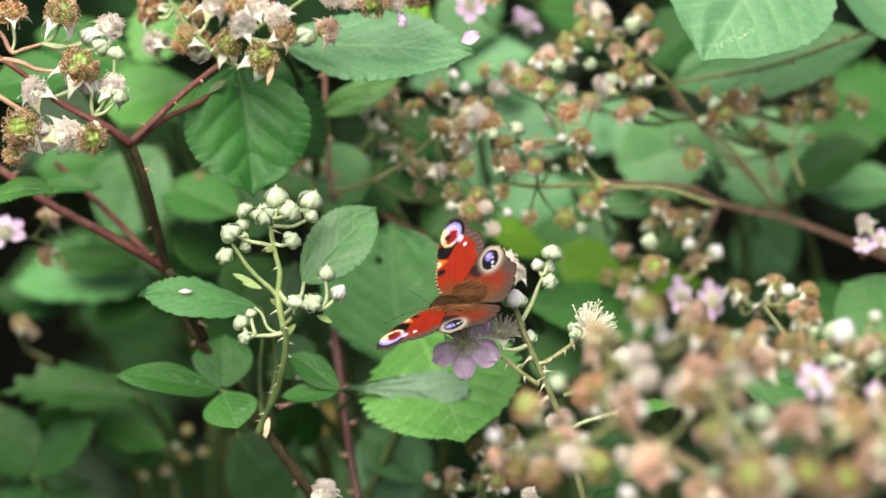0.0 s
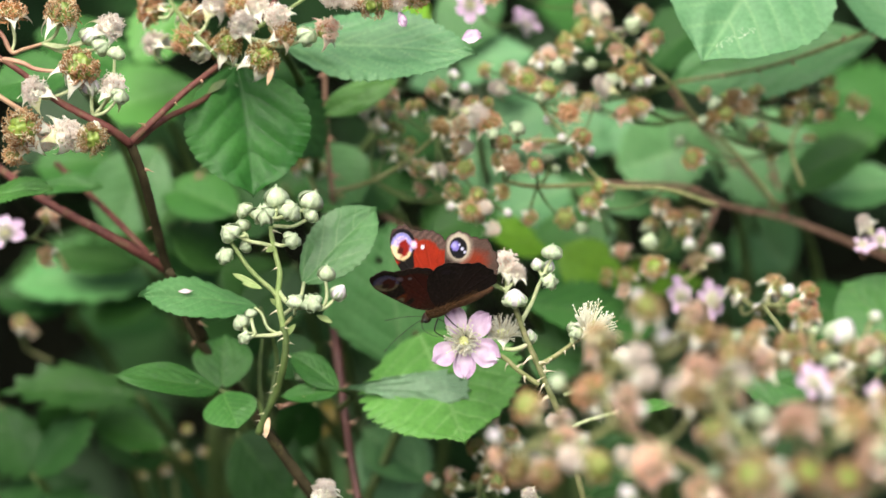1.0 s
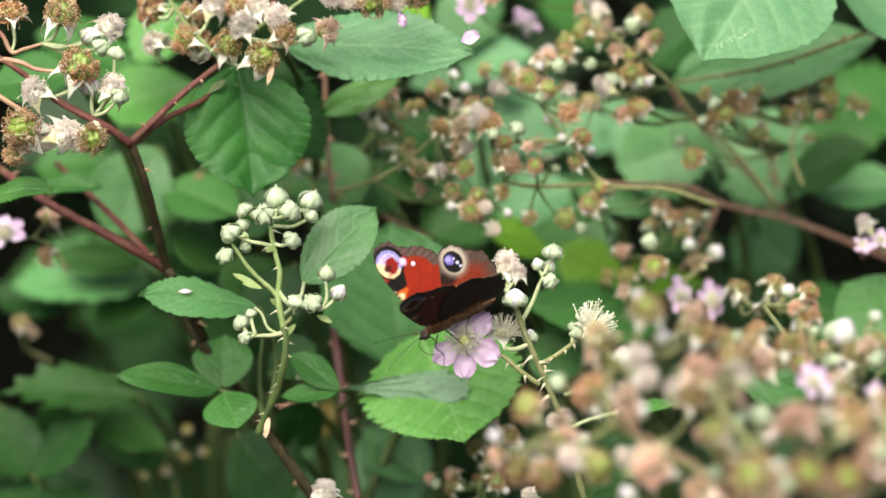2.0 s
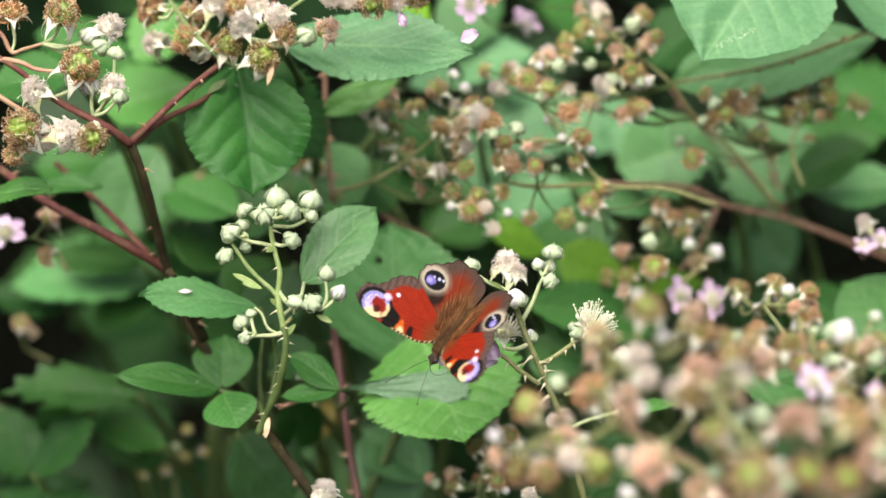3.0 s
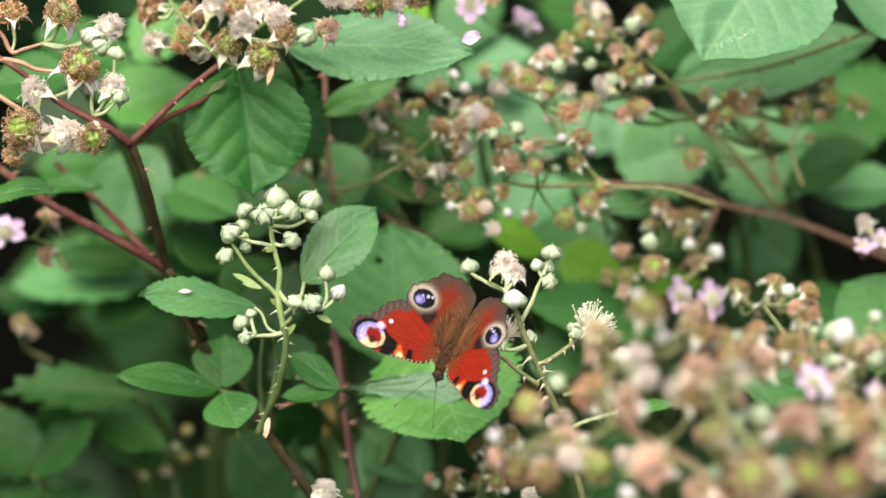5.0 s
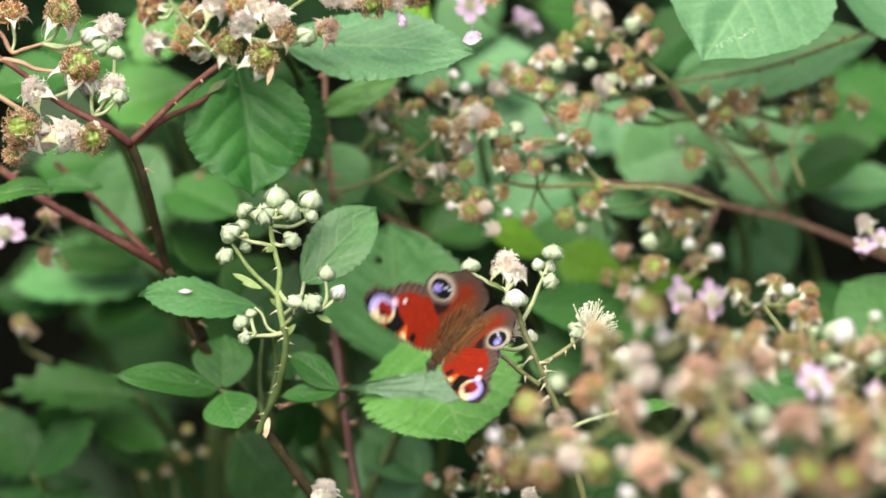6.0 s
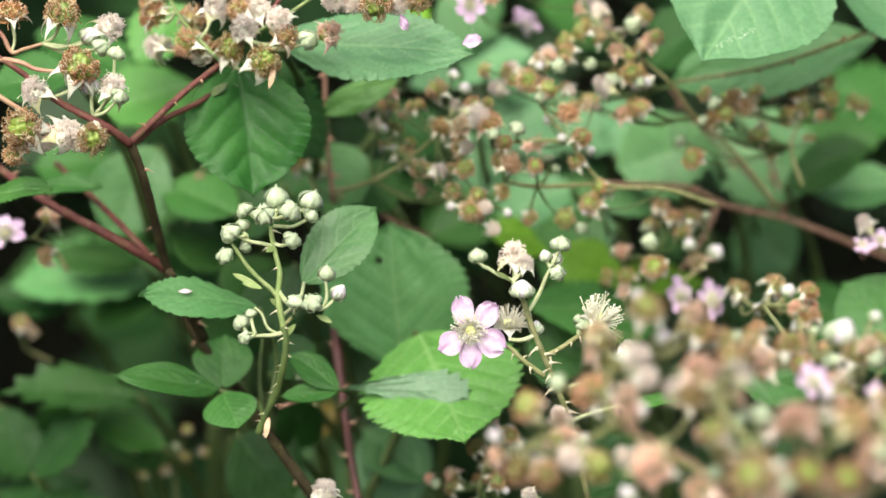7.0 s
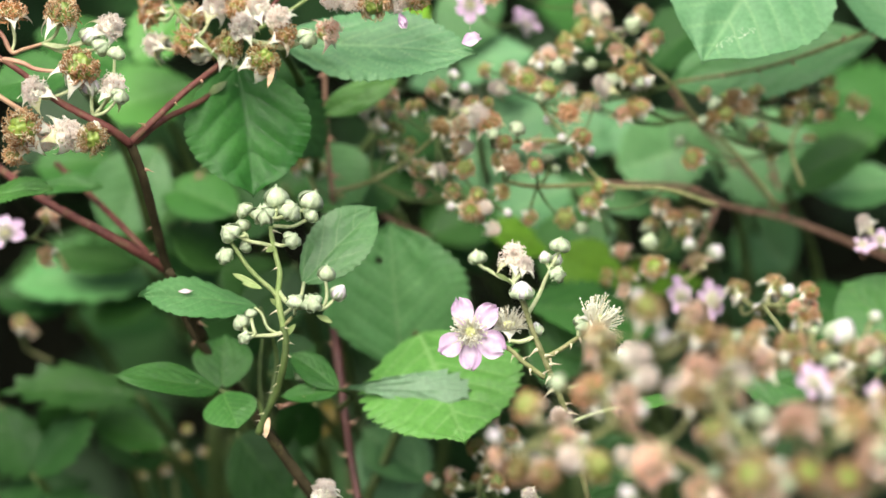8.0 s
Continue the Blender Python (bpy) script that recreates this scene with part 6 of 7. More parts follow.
bare_cane([(-0.0505, 0.0229, 0.9477), (-0.0422, 0.0233, 0.9504), (-0.0306, 0.0286, 0.9523)], 0.0008, CANE_BROWN, "thin brown twig across the stems", 3, 31)
bare_cane([(0.0743, -0.15, 0.9536), (0.0674, -0.145, 0.9624), (0.0547, -0.14, 0.9692), (0.0429, -0.135, 0.9746)], 0.0013, CANE_BROWN, "brown bramble cane among the fruiting sprays", 3, 33)
bare_cane([(-0.0568, 0.0427, 0.9443), (-0.0571, 0.0444, 0.9565), (-0.0561, 0.0459, 0.9670)], 0.0006, CANE_MOSS, "thin mossy green bramble shoot", 0, 32)
front_spray((-0.0399, 0.0545, 0.9421), [(-0.0421, 0.0552, 0.9474)], [("bud", (-0.0441, 0.0530, 0.9529), 1.0)], "single closed bud on a thin stalk")

# a fallen petal on a leaf, and one that hangs from a thread of spider silk
fallen = tagged(new("fallen_petal", closed(*petal_data(310, 0.0036, 0.0009, 0.0), PETAL_PALE, "fallen_petal")), "small pale petal lying on a green leaf", "petal")
fallen.matrix_basis = Matrix.Translation((-0.0810, 0.0074, 0.9860)) @ frame_of((1, 0.1, 0.02), (0, -0.5, 0.8)) @ Matrix.Diagonal((1, 1, 0.25, 1))
HANG = root("hanging_petal", (0.0081, 0.0139, 1.0630), "pink petal that hangs from a spider's thread", "petal")
part("petal", closed(*petal_data(311, 0.0054, 0.0025, 0.3), PETAL, "petal"), HANG, Matrix.Translation((-0.004, 0, -0.0035)) @ frame_of((1, 0.1, 0.25), (0, -0.8, 0.6)))
v, f = tube([Vector((0, 0, 0.022)), Vector((0, 0, 0.005)), Vector((0, 0, -0.003))], 0.00003, 0.00003, 4)
part("silk_thread", mesh_of("silk_thread", v, f, STAMEN_WHITE), HANG)


# ---- the butterfly: x forwards, y to its left, z up from its back; wings are drawn in millimetres ----
FORE = [(5.4, 2.0), (7.4, 4.0), (8.9, 6.2), (10.0, 9.8), (10.8, 13.4), (11.5, 17.5), (12.0, 21.5), (11.7, 24.9), (10.6, 27.9), (8.8, 28.8), (7.2, 28.9), (5.2, 28.6), (4.2, 27.1), (3.4, 25.9),
        (1.4, 24.5), (-0.9, 23.6), (-2.6, 22.6), (-4.1, 20.9), (-5.4, 17.8), (-3.4, 12.6), (-1.5, 7.8), (0.6, 3.6), (1.6, 2.0)]
HIND = [(3.4, 2.0), (2.6, 7.0), (0.6, 12.0), (-2.6, 16.4), (-5.4, 18.1), (-8.4, 19.0), (-10.8, 18.7), (-12.4, 17.2), (-14.2, 15.2), (-16.2, 13.7), (-18.3, 12.3), (-18.4, 10.0),
        (-19.1, 7.4), (-18.6, 4.6), (-17.8, 2.4), (-15.5, 0.5), (-9.0, 0.2), (-3.0, 0.3), (0.5, 0.9)]


def outline(pts, n, wavy, lo, hi):
    """The wing's edge at n even steps; its outer margin is scalloped from step lo to hi of its corners."""
    p = [Vector((x, y, 0)) for x, y in pts]
    line, where = [], []
    for i in range(len(p) - 1):
        a, b, c, d = p[max(i - 1, 0)], p[i], p[i + 1], p[min(i + 2, len(p) - 1)]
        for k in range(12):
            t = k / 12
            line.append(0.5 * (2 * b + (c - a) * t + (2 * a - 5 * b + 4 * c - d) * t * t + (3 * b - a - 3 * c + d) * t ** 3))
            where.append(i + t)
    out = []
    for q, w in zip(line, where):
        if lo < w < hi:
            centre = Vector((0, 9, 0))
            q = q + (q - centre).normalized() * (wavy * (abs(math.sin((w - lo) * math.pi * 0.8)) - 0.6))
        out.append((q.x, q.y))
    return out


def soft(v, edge, width):
    return np.clip((edge - v) / width + 0.5, 0, 1)


def over(base, colour, mask):
    return base * (1 - mask[:, None]) + np.array(colour)[None, :] * mask[:, None]


def grain(xy, size, seed):
    return np.array([noise.noise(Vector((x / size, y / size, seed))) for x, y in xy])


def edge_distance(xy, line):
    a = np.array(line)
    d = np.full(len(xy), 1e9)
    for p, q in zip(a[:-1], a[1:]):
        v = q - p
        t = np.clip(((xy - p) @ v) / max(v @ v, 1e-9), 0, 1)
        d = np.minimum(d, np.hypot(*(xy - (p + t[:, None] * v)).T))
    return d


def fore_colours(xy, margin, costa):
    """Brick red with a peacock eye at the tip, black and cream marks on the front edge, a grey-brown outer band."""
    x, y = xy[:, 0], xy[:, 1]
    g, g2, g3 = grain(xy, 0.55, 1.0), grain(xy, 2.5, 4.0), grain(xy, 1.1, 6.0)
    root_d = np.hypot(x - 3, y - 2)
    c = np.tile(np.array((0.35, 0.036, 0.009)), (len(xy), 1)) * (1 + 0.14 * g2 + 0.12 * g)[:, None]
    for a in (-0.42, -0.2, 0.05, 0.3):
        c = over(c, (0.27, 0.02, 0.008), soft(np.abs((x - 3) - a * (y - 2) - 0.35 * g2), 0.16, 0.35) * 0.3 * (y < 22))
    c = over(c, (0.21, 0.085, 0.03), soft(root_d + 0.9 * g + 0.8 * g2, 4.6, 4.0) * 0.85)
    band = soft(margin + 0.35 * g, 2.3 + 0.06 * (28 - y).clip(0, 10), 0.8)
    tone = 1 + 0.22 * np.sin(y * 3.1 + x * 1.2) * soft(margin, 2.4, 1.5)
    grey = np.array((0.15, 0.10, 0.085))[None, :] * (tone * (1 + 0.3 * g))[:, None]
    c = c * (1 - band[:, None]) + grey * band[:, None]
    ed = np.hypot((x - 8.3) / 3.7, (y - 22.4) / 4.35)
    c = over(c, (0.012, 0.009, 0.016), soft(np.hypot((x - 8.1) / 4.5, (y - 22.8) / 5.2), 1.0, 0.1))
    black = soft(np.abs(y - 16.2 + 0.35 * (x - 9)), 2.5, 0.5) * soft(5.6 - x + 0.5 * (18 - y) * 0.5, 0.0, 0.5)
    c = over(c, (0.012, 0.008, 0.007), black)
    inside = soft(ed + 0.05 * g3, 0.97, 0.10)
    c = over(c, (0.85, 0.68, 0.38), inside)
    c = over(c, (0.9, 0.84, 0.7), inside * soft(np.abs(ed - 0.72) + 0.2 * g, 0.16, 0.2) * 0.3)
    violet = soft(-(y - 22.0) + 0.95 * (x - 8.4) + 0.8 * g3, 0.0, 1.6)
    c = over(c, (0.42, 0.38, 0.74), inside * violet)
    c = over(c, (0.86, 0.68, 0.86), inside * violet * soft(np.abs(g3 + 0.4 * g), 0.22, 0.25) * 0.8)
    c = over(c, (0.22, 0.25, 0.66), inside * violet * soft(1.0 - ed, 0.2, 0.2) * 0.8)
    c = over(c, (0.30, 0.022, 0.014), soft(np.hypot((x - 8.0 + 0.2 * (y - 21)) / 2.0, (y - 21.6) / 2.5) + 0.4 * g3, 1.0, 0.35))
    c = over(c, (0.06, 0.01, 0.01), soft(np.hypot((x - 9.2) / 1.1, (y - 21.4) / 1.1) + 0.2 * g, 1.0, 0.6) * 0.8)
    c = over(c, (0.82, 0.55, 0.72), soft(np.hypot((x - 4.3) / 1.0, (y - 21.2) / 1.3) + 0.25 * g, 1.0, 0.5) * 0.95)
    c = over(c, (0.9, 0.82, 0.92), soft(np.hypot(x - 4.4, y - 21.3) + 0.15 * g, 0.55, 0.4))
    c = over(c, (0.92, 0.82, 0.9), soft(np.hypot(x - 1.9, y - 19.2) + 0.15 * g, 0.62, 0.35))
    wedge = np.hypot((x - 9.2) / 2.3, (y - 12.6 + 0.35 * (x - 9)) / (0.55 + 0.28 * (x - 6.5).clip(0, 3.4)))
    c = over(c, (0.75, 0.2, 0.03), soft(wedge, 1.15, 0.4) * 0.9)
    c = over(c, (0.88, 0.74, 0.46), soft(np.hypot((x - 10.0) / 1.5, (y - 12.3 + 0.35 * (x - 9)) / 1.1), 1.0, 0.5))
    c = over(c, (0.015, 0.01, 0.008), soft(np.hypot((x - 8.2) / 1.9, (y - 9.7 + 0.3 * (x - 8)) / 0.95) + 0.12 * g, 1.0, 0.3))
    freckle = soft(costa + 0.2 * g, 0.75, 0.3) * (y < 15)
    c = over(c, (0.5, 0.42, 0.24), freckle * 0.9)
    c = over(c, (0.02, 0.014, 0.01), freckle * (np.sin(y * 5.2 + 2.0 * g3) > 0.15))
    return over(c, (0.05, 0.035, 0.03), soft(margin, 0.25, 0.15) * 0.8)


def hind_colours(xy, margin, costa):
    """Grey-brown margin, brick red middle under golden hair, a blue and black eye in a pale ring."""
    x, y = xy[:, 0], xy[:, 1]
    g, g2, g3 = grain(xy, 0.5, 7.0), grain(xy, 2.2, 9.0), grain(xy, 1.0, 3.0)
    c = np.tile(np.array((0.125, 0.082, 0.066)), (len(xy), 1)) * (1 + 0.2 * g2 + 0.2 * g)[:, None]
    red = soft(np.hypot((x + 8.6) / 7.2, (y - 7.4) / 4.4) + 0.16 * g2 + 0.08 * g, 1.0, 0.6)
    c = over(c, (0.27, 0.042, 0.013), red)
    ang = np.arctan2(y - 1.6, -(x - 0.2))
    c = over(c, (0.18, 0.05, 0.02), soft(np.abs(np.sin(ang * 11 + 1.6 * g2 + 0.6 * g)), 0.35, 0.6) * red * 0.35)
    c = over(c, (0.20, 0.10, 0.04), soft(np.hypot((x + 4.0) / 9.0, (y - 3.0) / 4.2) + 0.3 * g2, 1.0, 0.7) * 0.85)
    hair = soft(np.abs(np.sin(ang * 24 + 4.0 * g2 + 2.0 * g)), 0.4, 0.7) * soft(np.hypot((x + 5.0) / 8.5, (y - 3.2) / 4.0) + 0.2 * g2, 1.0, 0.5)
    c = over(c, (0.36, 0.21, 0.10), hair * 0.22)
    c = over(c, (0.022, 0.014, 0.012), soft(np.hypot((x + 5.2) / 2.9, (y - 10.4) / 2.0) + 0.14 * g, 1.0, 0.5) * 0.9)
    ring = np.hypot((x + 8.9) / 4.1, (y - 14.3) / 4.9)
    c = over(c, (0.40, 0.34, 0.28), soft(ring + 0.06 * g, 1.02, 0.45) * 0.75)
    c = over(c, (0.54, 0.48, 0.39), soft(ring + 0.05 * g, 0.86, 0.24))
    disc = np.hypot((x + 8.6) / 2.8, (y - 14.0) / 3.35)
    c = over(c, (0.01, 0.009, 0.014), soft(disc + 0.04 * g, 1.0, 0.14))
    c = over(c, (0.27, 0.23, 0.58), soft(np.hypot((x + 7.9) / 1.35, (y - 15.0) / 1.55) + 0.25 * g3, 1.0, 0.4))
    c = over(c, (0.5, 0.46, 0.8), soft(np.hypot((x + 7.7) / 0.7, (y - 15.3) / 0.8) + 0.2 * g, 1.0, 0.6) * 0.8)
    for dx, dy, r in ((-9.7, 13.2, 0.5), (-9.3, 14.7, 0.32), (-10.1, 11.9, 0.42)):
        c = over(c, (0.72, 0.72, 0.92), soft(np.hypot(x - dx, y - dy), r, 0.3) * 0.9)
    return over(c, (0.045, 0.03, 0.026), soft(margin, 0.35, 0.25) * 0.8)


def wing_mesh(name, pts, colours, lo, hi, root_at, mirror, lift, mat):
    line = outline(pts, 0, 0.55, lo, hi)
    nu = 64
    xy = []
    for px, py in line:
        for k in range(nu + 1):
            t = (k / nu) ** 0.85
            xy.append((root_at[0] + t * (px - root_at[0]), root_at[1] + t * (py - root_at[1])))
    xy = np.array(xy)
    margin = edge_distance(xy, line[lo * 12:hi * 12])
    costa = edge_distance(xy, line[:lo * 12])
    top = colours(xy, margin, costa).clip(0.004, 0.9) ** 1.22 * 0.72
    g = grain(xy, 0.9, 3.0)
    under = np.tile(np.array((0.018, 0.012, 0.010)), (len(xy), 1)) * (1 + 0.7 * g)[:, None]
    # A share of the upper pattern paints in light coming through the wing.
    under = under + (0.24 if name == "forewing" else 0.02) * top
    rib = np.zeros(len(xy))
    ang = np.arctan2(xy[:, 1] - root_at[1], xy[:, 0] - root_at[0])
    dist = np.hypot(xy[:, 0] - root_at[0], xy[:, 1] - root_at[1])
    for k in range(7):
        a = 1.2 + 0.26 * k if name == "forewing" else 1.45 + 0.25 * k
        rib += np.exp(-((ang - a) * dist / 0.28) ** 2)
    z = lift + 0.35 * np.sin(dist / 9.0) + 0.10 * rib - 0.0022 * dist ** 2
    s = -1 if mirror else 1
    n = len(xy)
    v = [(x * 1e-3, s * (y - 1.5) * 1e-3, h * 1e-3) for (x, y), h in zip(xy, z)]
    v += [(x, y, h - 0.00011) for x, y, h in v]
    f = []
    c, m = nu + 1, len(line)
    for i, k in product(range(m - 1), range(nu)):
        a = i * c + k
        q = (a, a + 1, a + c + 1, a + c)
        q = q if mirror else q[::-1]
        f.append(q)
        f.append(tuple(n + t for t in reversed(q)))
    for i in range(m - 1):
        a, b = i * c + nu, i * c + c + nu
        q = (a, n + a, n + b, b)
        f.append(q if mirror else q[::-1])
    me = mesh_of(name, v, f, mat)
    col = me.color_attributes.new("pattern", "FLOAT_COLOR", "POINT")
    rgba = np.ones((2 * n, 4), dtype=np.float32)
    rgba[:n, :3], rgba[n:, :3] = top, under.clip(0.003, 1)
    col.data.foreach_set("color", rgba.ravel())
    return me


def wing_material():
    m, nodes, links, b = shader("wing_scales", 0.7, 0.12)
    at = nodes.new("ShaderNodeAttribute")
    at.attribute_name = "pattern"
    n = noise_node(nodes, links, 2600, 2)
    r = ramp(nodes, [(0.3, (0.86, 0.86, 0.86)), (0.7, (1.12, 1.12, 1.12))])
    links.new(n.outputs[0], r.inputs[0])
    col = mix(nodes, links, "MULTIPLY", 1.0, at.outputs["Color"], r.outputs[0])
    links.new(col, b.inputs["Base Color"])
    bump(nodes, links, b, n.outputs[0], 0.3, 0.0001)
    return m


WING = wing_material()
FUR = mottled("fur_brown", [(0.3, (0.045, 0.023, 0.011)), (0.7, (0.12, 0.06, 0.027))], 700, 0.8, 0.2)
FUR_DARK = mottled("fur_dark", [(0.3, (0.02, 0.012, 0.008)), (0.7, (0.05, 0.03, 0.018))], 700, 0.7, 0.3)
CHITIN = mottled("chitin_dark", [(0.3, (0.008, 0.007, 0.006)), (0.7, (0.025, 0.02, 0.016))], 500, 0.35, 0.5)
WING_HAIR = stamen_material("wing_hair", [(0.0, (0.10, 0.035, 0.012)), (0.5, (0.22, 0.085, 0.03)), (1.0, (0.42, 0.22, 0.09))], False, 0.1)
HAIR = mottled("hair_golden", [(0.3, (0.09, 0.045, 0.016)), (0.7, (0.24, 0.125, 0.05))], 500, 0.7, 0.3)


def lathe_x(profile, mat, name, flat=1.0):
    """A round body along x from (x, radius, height of its axis) in millimetres."""
    v, f = [], []
    k = 18
    for x, r, h in profile:
        for j in range(k):
            a = 2 * math.pi * j / k
            v.append((x * 1e-3, r * math.cos(a) * 1e-3, (h + r * flat * math.sin(a)) * 1e-3))
    n = len(profile)
    for i, j in product(range(n - 1), range(k)):
        f.append((i * k + j, i * k + (j + 1) % k, (i + 1) * k + (j + 1) % k, (i + 1) * k + j))
    f += [tuple(range(k)), tuple(range(n * k - 1, (n - 1) * k - 1, -1))]
    return mesh_of(name, v, f, mat)


def fur_mesh(name, n, seed, x0, x1, radius, length, mat, top_only=True):
    rnd = random.Random(seed)
    V, F = [], []
    for k in range(n):
        x = rnd.uniform(x0, x1)
        a = rnd.uniform(-0.2, math.pi + 0.2) if top_only else rnd.uniform(0, 6.28)
        u = Vector((0, math.cos(a), math.sin(a)))
        p = Vector((x, 0, 0.2)) + u * radius(x) * 0.95
        d = (u * 0.7 + Vector((-0.8, 0, 0.1)) + Vector((rnd.uniform(-0.4, 0.4), rnd.uniform(-0.4, 0.4), rnd.uniform(-0.3, 0.3)))).normalized()
        ln = length * rnd.uniform(0.5, 1.1)
        line = [p * 1e-3, (p + d * ln * 0.5) * 1e-3, (p + d * ln + Vector((-0.3, 0, 0))) * 1e-3]
        v, f = tube(line, 0.00006, 0.00001, 3)
        o = len(V)
        V += v
        F += [tuple(o + i for i in q) for q in f]
    return mesh_of(name, V, F, mat)


def wing_hair(mirror, seed):
    """Long golden hairs that lie over the inner part of a hindwing."""
    rnd = random.Random(seed)
    s = -1 if mirror else 1
    V, F = [], []
    for k in range(420):
        x, y = rnd.uniform(-9.0, 2.5), abs(rnd.gauss(0, 1.9)) + 0.2
        if y > 5.5 - 0.2 * abs(x + 3):
            continue
        d = Vector((-1.0, s * (0.12 + 0.11 * y + rnd.uniform(-0.2, 0.2)), 0.10 + rnd.uniform(-0.05, 0.1))).normalized()
        ln = rnd.uniform(1.6, 3.6)
        p = Vector((x, s * y, 0.5))
        line = [p * 1e-3, (p + d * ln * 0.5 + Vector((0, 0, 0.25))) * 1e-3, (p + d * ln) * 1e-3]
        v, f = tube(line, 0.00007, 0.00002, 3)
        o = len(V)
        V += v
        F += [tuple(o + i for i in q) for q in f]
    return mesh_of("hair", V, F, WING_HAIR)


def limb(name, pts, r0, r1, mat, parent, knob=0.0):
    line = smooth_line([Vector(p) * 1e-3 for p in pts], 6)
    v, f = tube(line, r0 * 1e-3, r1 * 1e-3, 6)
    if knob:
        a, b = line[-1], line[-1] + (line[-1] - line[-2]).normalized() * knob * 3e-3
        tv, tf = tube([a, a.lerp(b, 0.3), a.lerp(b, 0.8), b], knob * 0.6e-3, knob * 0.6e-3, 8)
        o = len(v)
        v += tv
        f += [tuple(o + i for i in q) for q in tf]
    return part(name, mesh_of(name, v, f, mat), parent)


def thorax_r(x):
    return 2.35 * math.sqrt(max(0.05, 1 - ((x - 3.2) / 5.4) ** 2))


def butterfly():
    ob = root("butterfly", (0, 0, 0), "brick-red butterfly with blue and yellow eye spots, feeding on a flower", "butterfly")
    part("abdomen", lathe_x([(0.6, 1.5, -0.4), (-1, 1.6, -0.7), (-4, 1.7, -1.2), (-8, 1.5, -1.6), (-11, 1.2, -1.8), (-13.5, 0.8, -1.9), (-14.4, 0.2, -1.9)], FUR, "abdomen"), ob, None, "dark brown abdomen")
    th = part("thorax", lathe_x([(x, thorax_r(x), 0.0) for x in (-1.9, -1.2, 0, 1.5, 3.2, 5, 6.5, 7.6, 8.2)], FUR, "thorax"), ob, None, "furry brown thorax")
    part("fur", fur_mesh("fur", 700, 5, -1.5, 7.8, thorax_r, 2.0, HAIR), th)
    ab = fur_mesh("fur", 520, 6, -9, 0, lambda x: 1.2, 2.6, HAIR)
    part("fur", ab, th)
    hd = part("head", lathe_x([(7.4, 0.9, -0.5), (8.0, 1.5, -0.7), (9.0, 1.6, -0.9), (9.9, 1.2, -1.1), (10.6, 0.5, -1.3), (11.2, 0.15, -1.4)], FUR_DARK, "head"), ob)
    for s in (-1, 1):
        v, f = balls([Vector((0.0092, s * 0.00125, -0.0007))], [0.0008])
        part("eye", mesh_of("eye", v, f, CHITIN), hd)
        limb("antenna", [(9.8, s * 0.5, -0.3), (14, s * 2.6, 0.4), (19, s * 5.0, 0.4), (22.5, s * 6.8, 0.0)], 0.10, 0.08, CHITIN, ob, 0.28)
        limb("leg", [(5.5, s * 1.2, -2.0), (8.0, s * 3.4, -4.2), (7.0, s * 3.6, -8.0), (8.6, s * 4.2, -11.5)], 0.24, 0.10, CHITIN, ob)
        limb("leg", [(3.0, s * 1.3, -2.2), (1.5, s * 4.2, -4.4), (0.5, s * 4.6, -8.0), (1.0, s * 5.4, -11.5)], 0.24, 0.10, CHITIN, ob)
    limb("proboscis", [(10.9, 0, -1.6), (12.2, 0, -4.0), (11.0, 0.2, -7.5), (8.5, 0.3, -9.5)], 0.11, 0.08, CHITIN, ob)
    wings = {}
    for side, mir in (("right", True), ("left", False)):
        wings[side] = (part("forewing", wing_mesh("forewing", FORE, fore_colours, 8, 18, (3.2, 2.2), mir, 0.35, WING), ob, None, "red forewing with a peacock eye at the tip"),
                       part("hindwing", wing_mesh("hindwing", HIND, hind_colours, 4, 14, (0.2, 1.6), mir, 0.0, WING), ob, None, "brown and red hindwing with a blue eye spot"))
        part("hair", wing_hair(mir, 7 + mir), wings[side][1])["kind"] = "stuff"
    return ob, wings


FLY, WINGS = butterfly()


# ---- what moves ----
def body_pose(place, ahead, back_up):
    return Matrix.Translation(place) @ frame_of(ahead, back_up)


def wing_rows(side, rows):
    s = -1 if side == "right" else 1
    return [(t, Matrix.Translation((0, s * 0.0015, 0.001)) @ Matrix.Rotation(radians(s * a), 4, "X")) for t, a in rows]


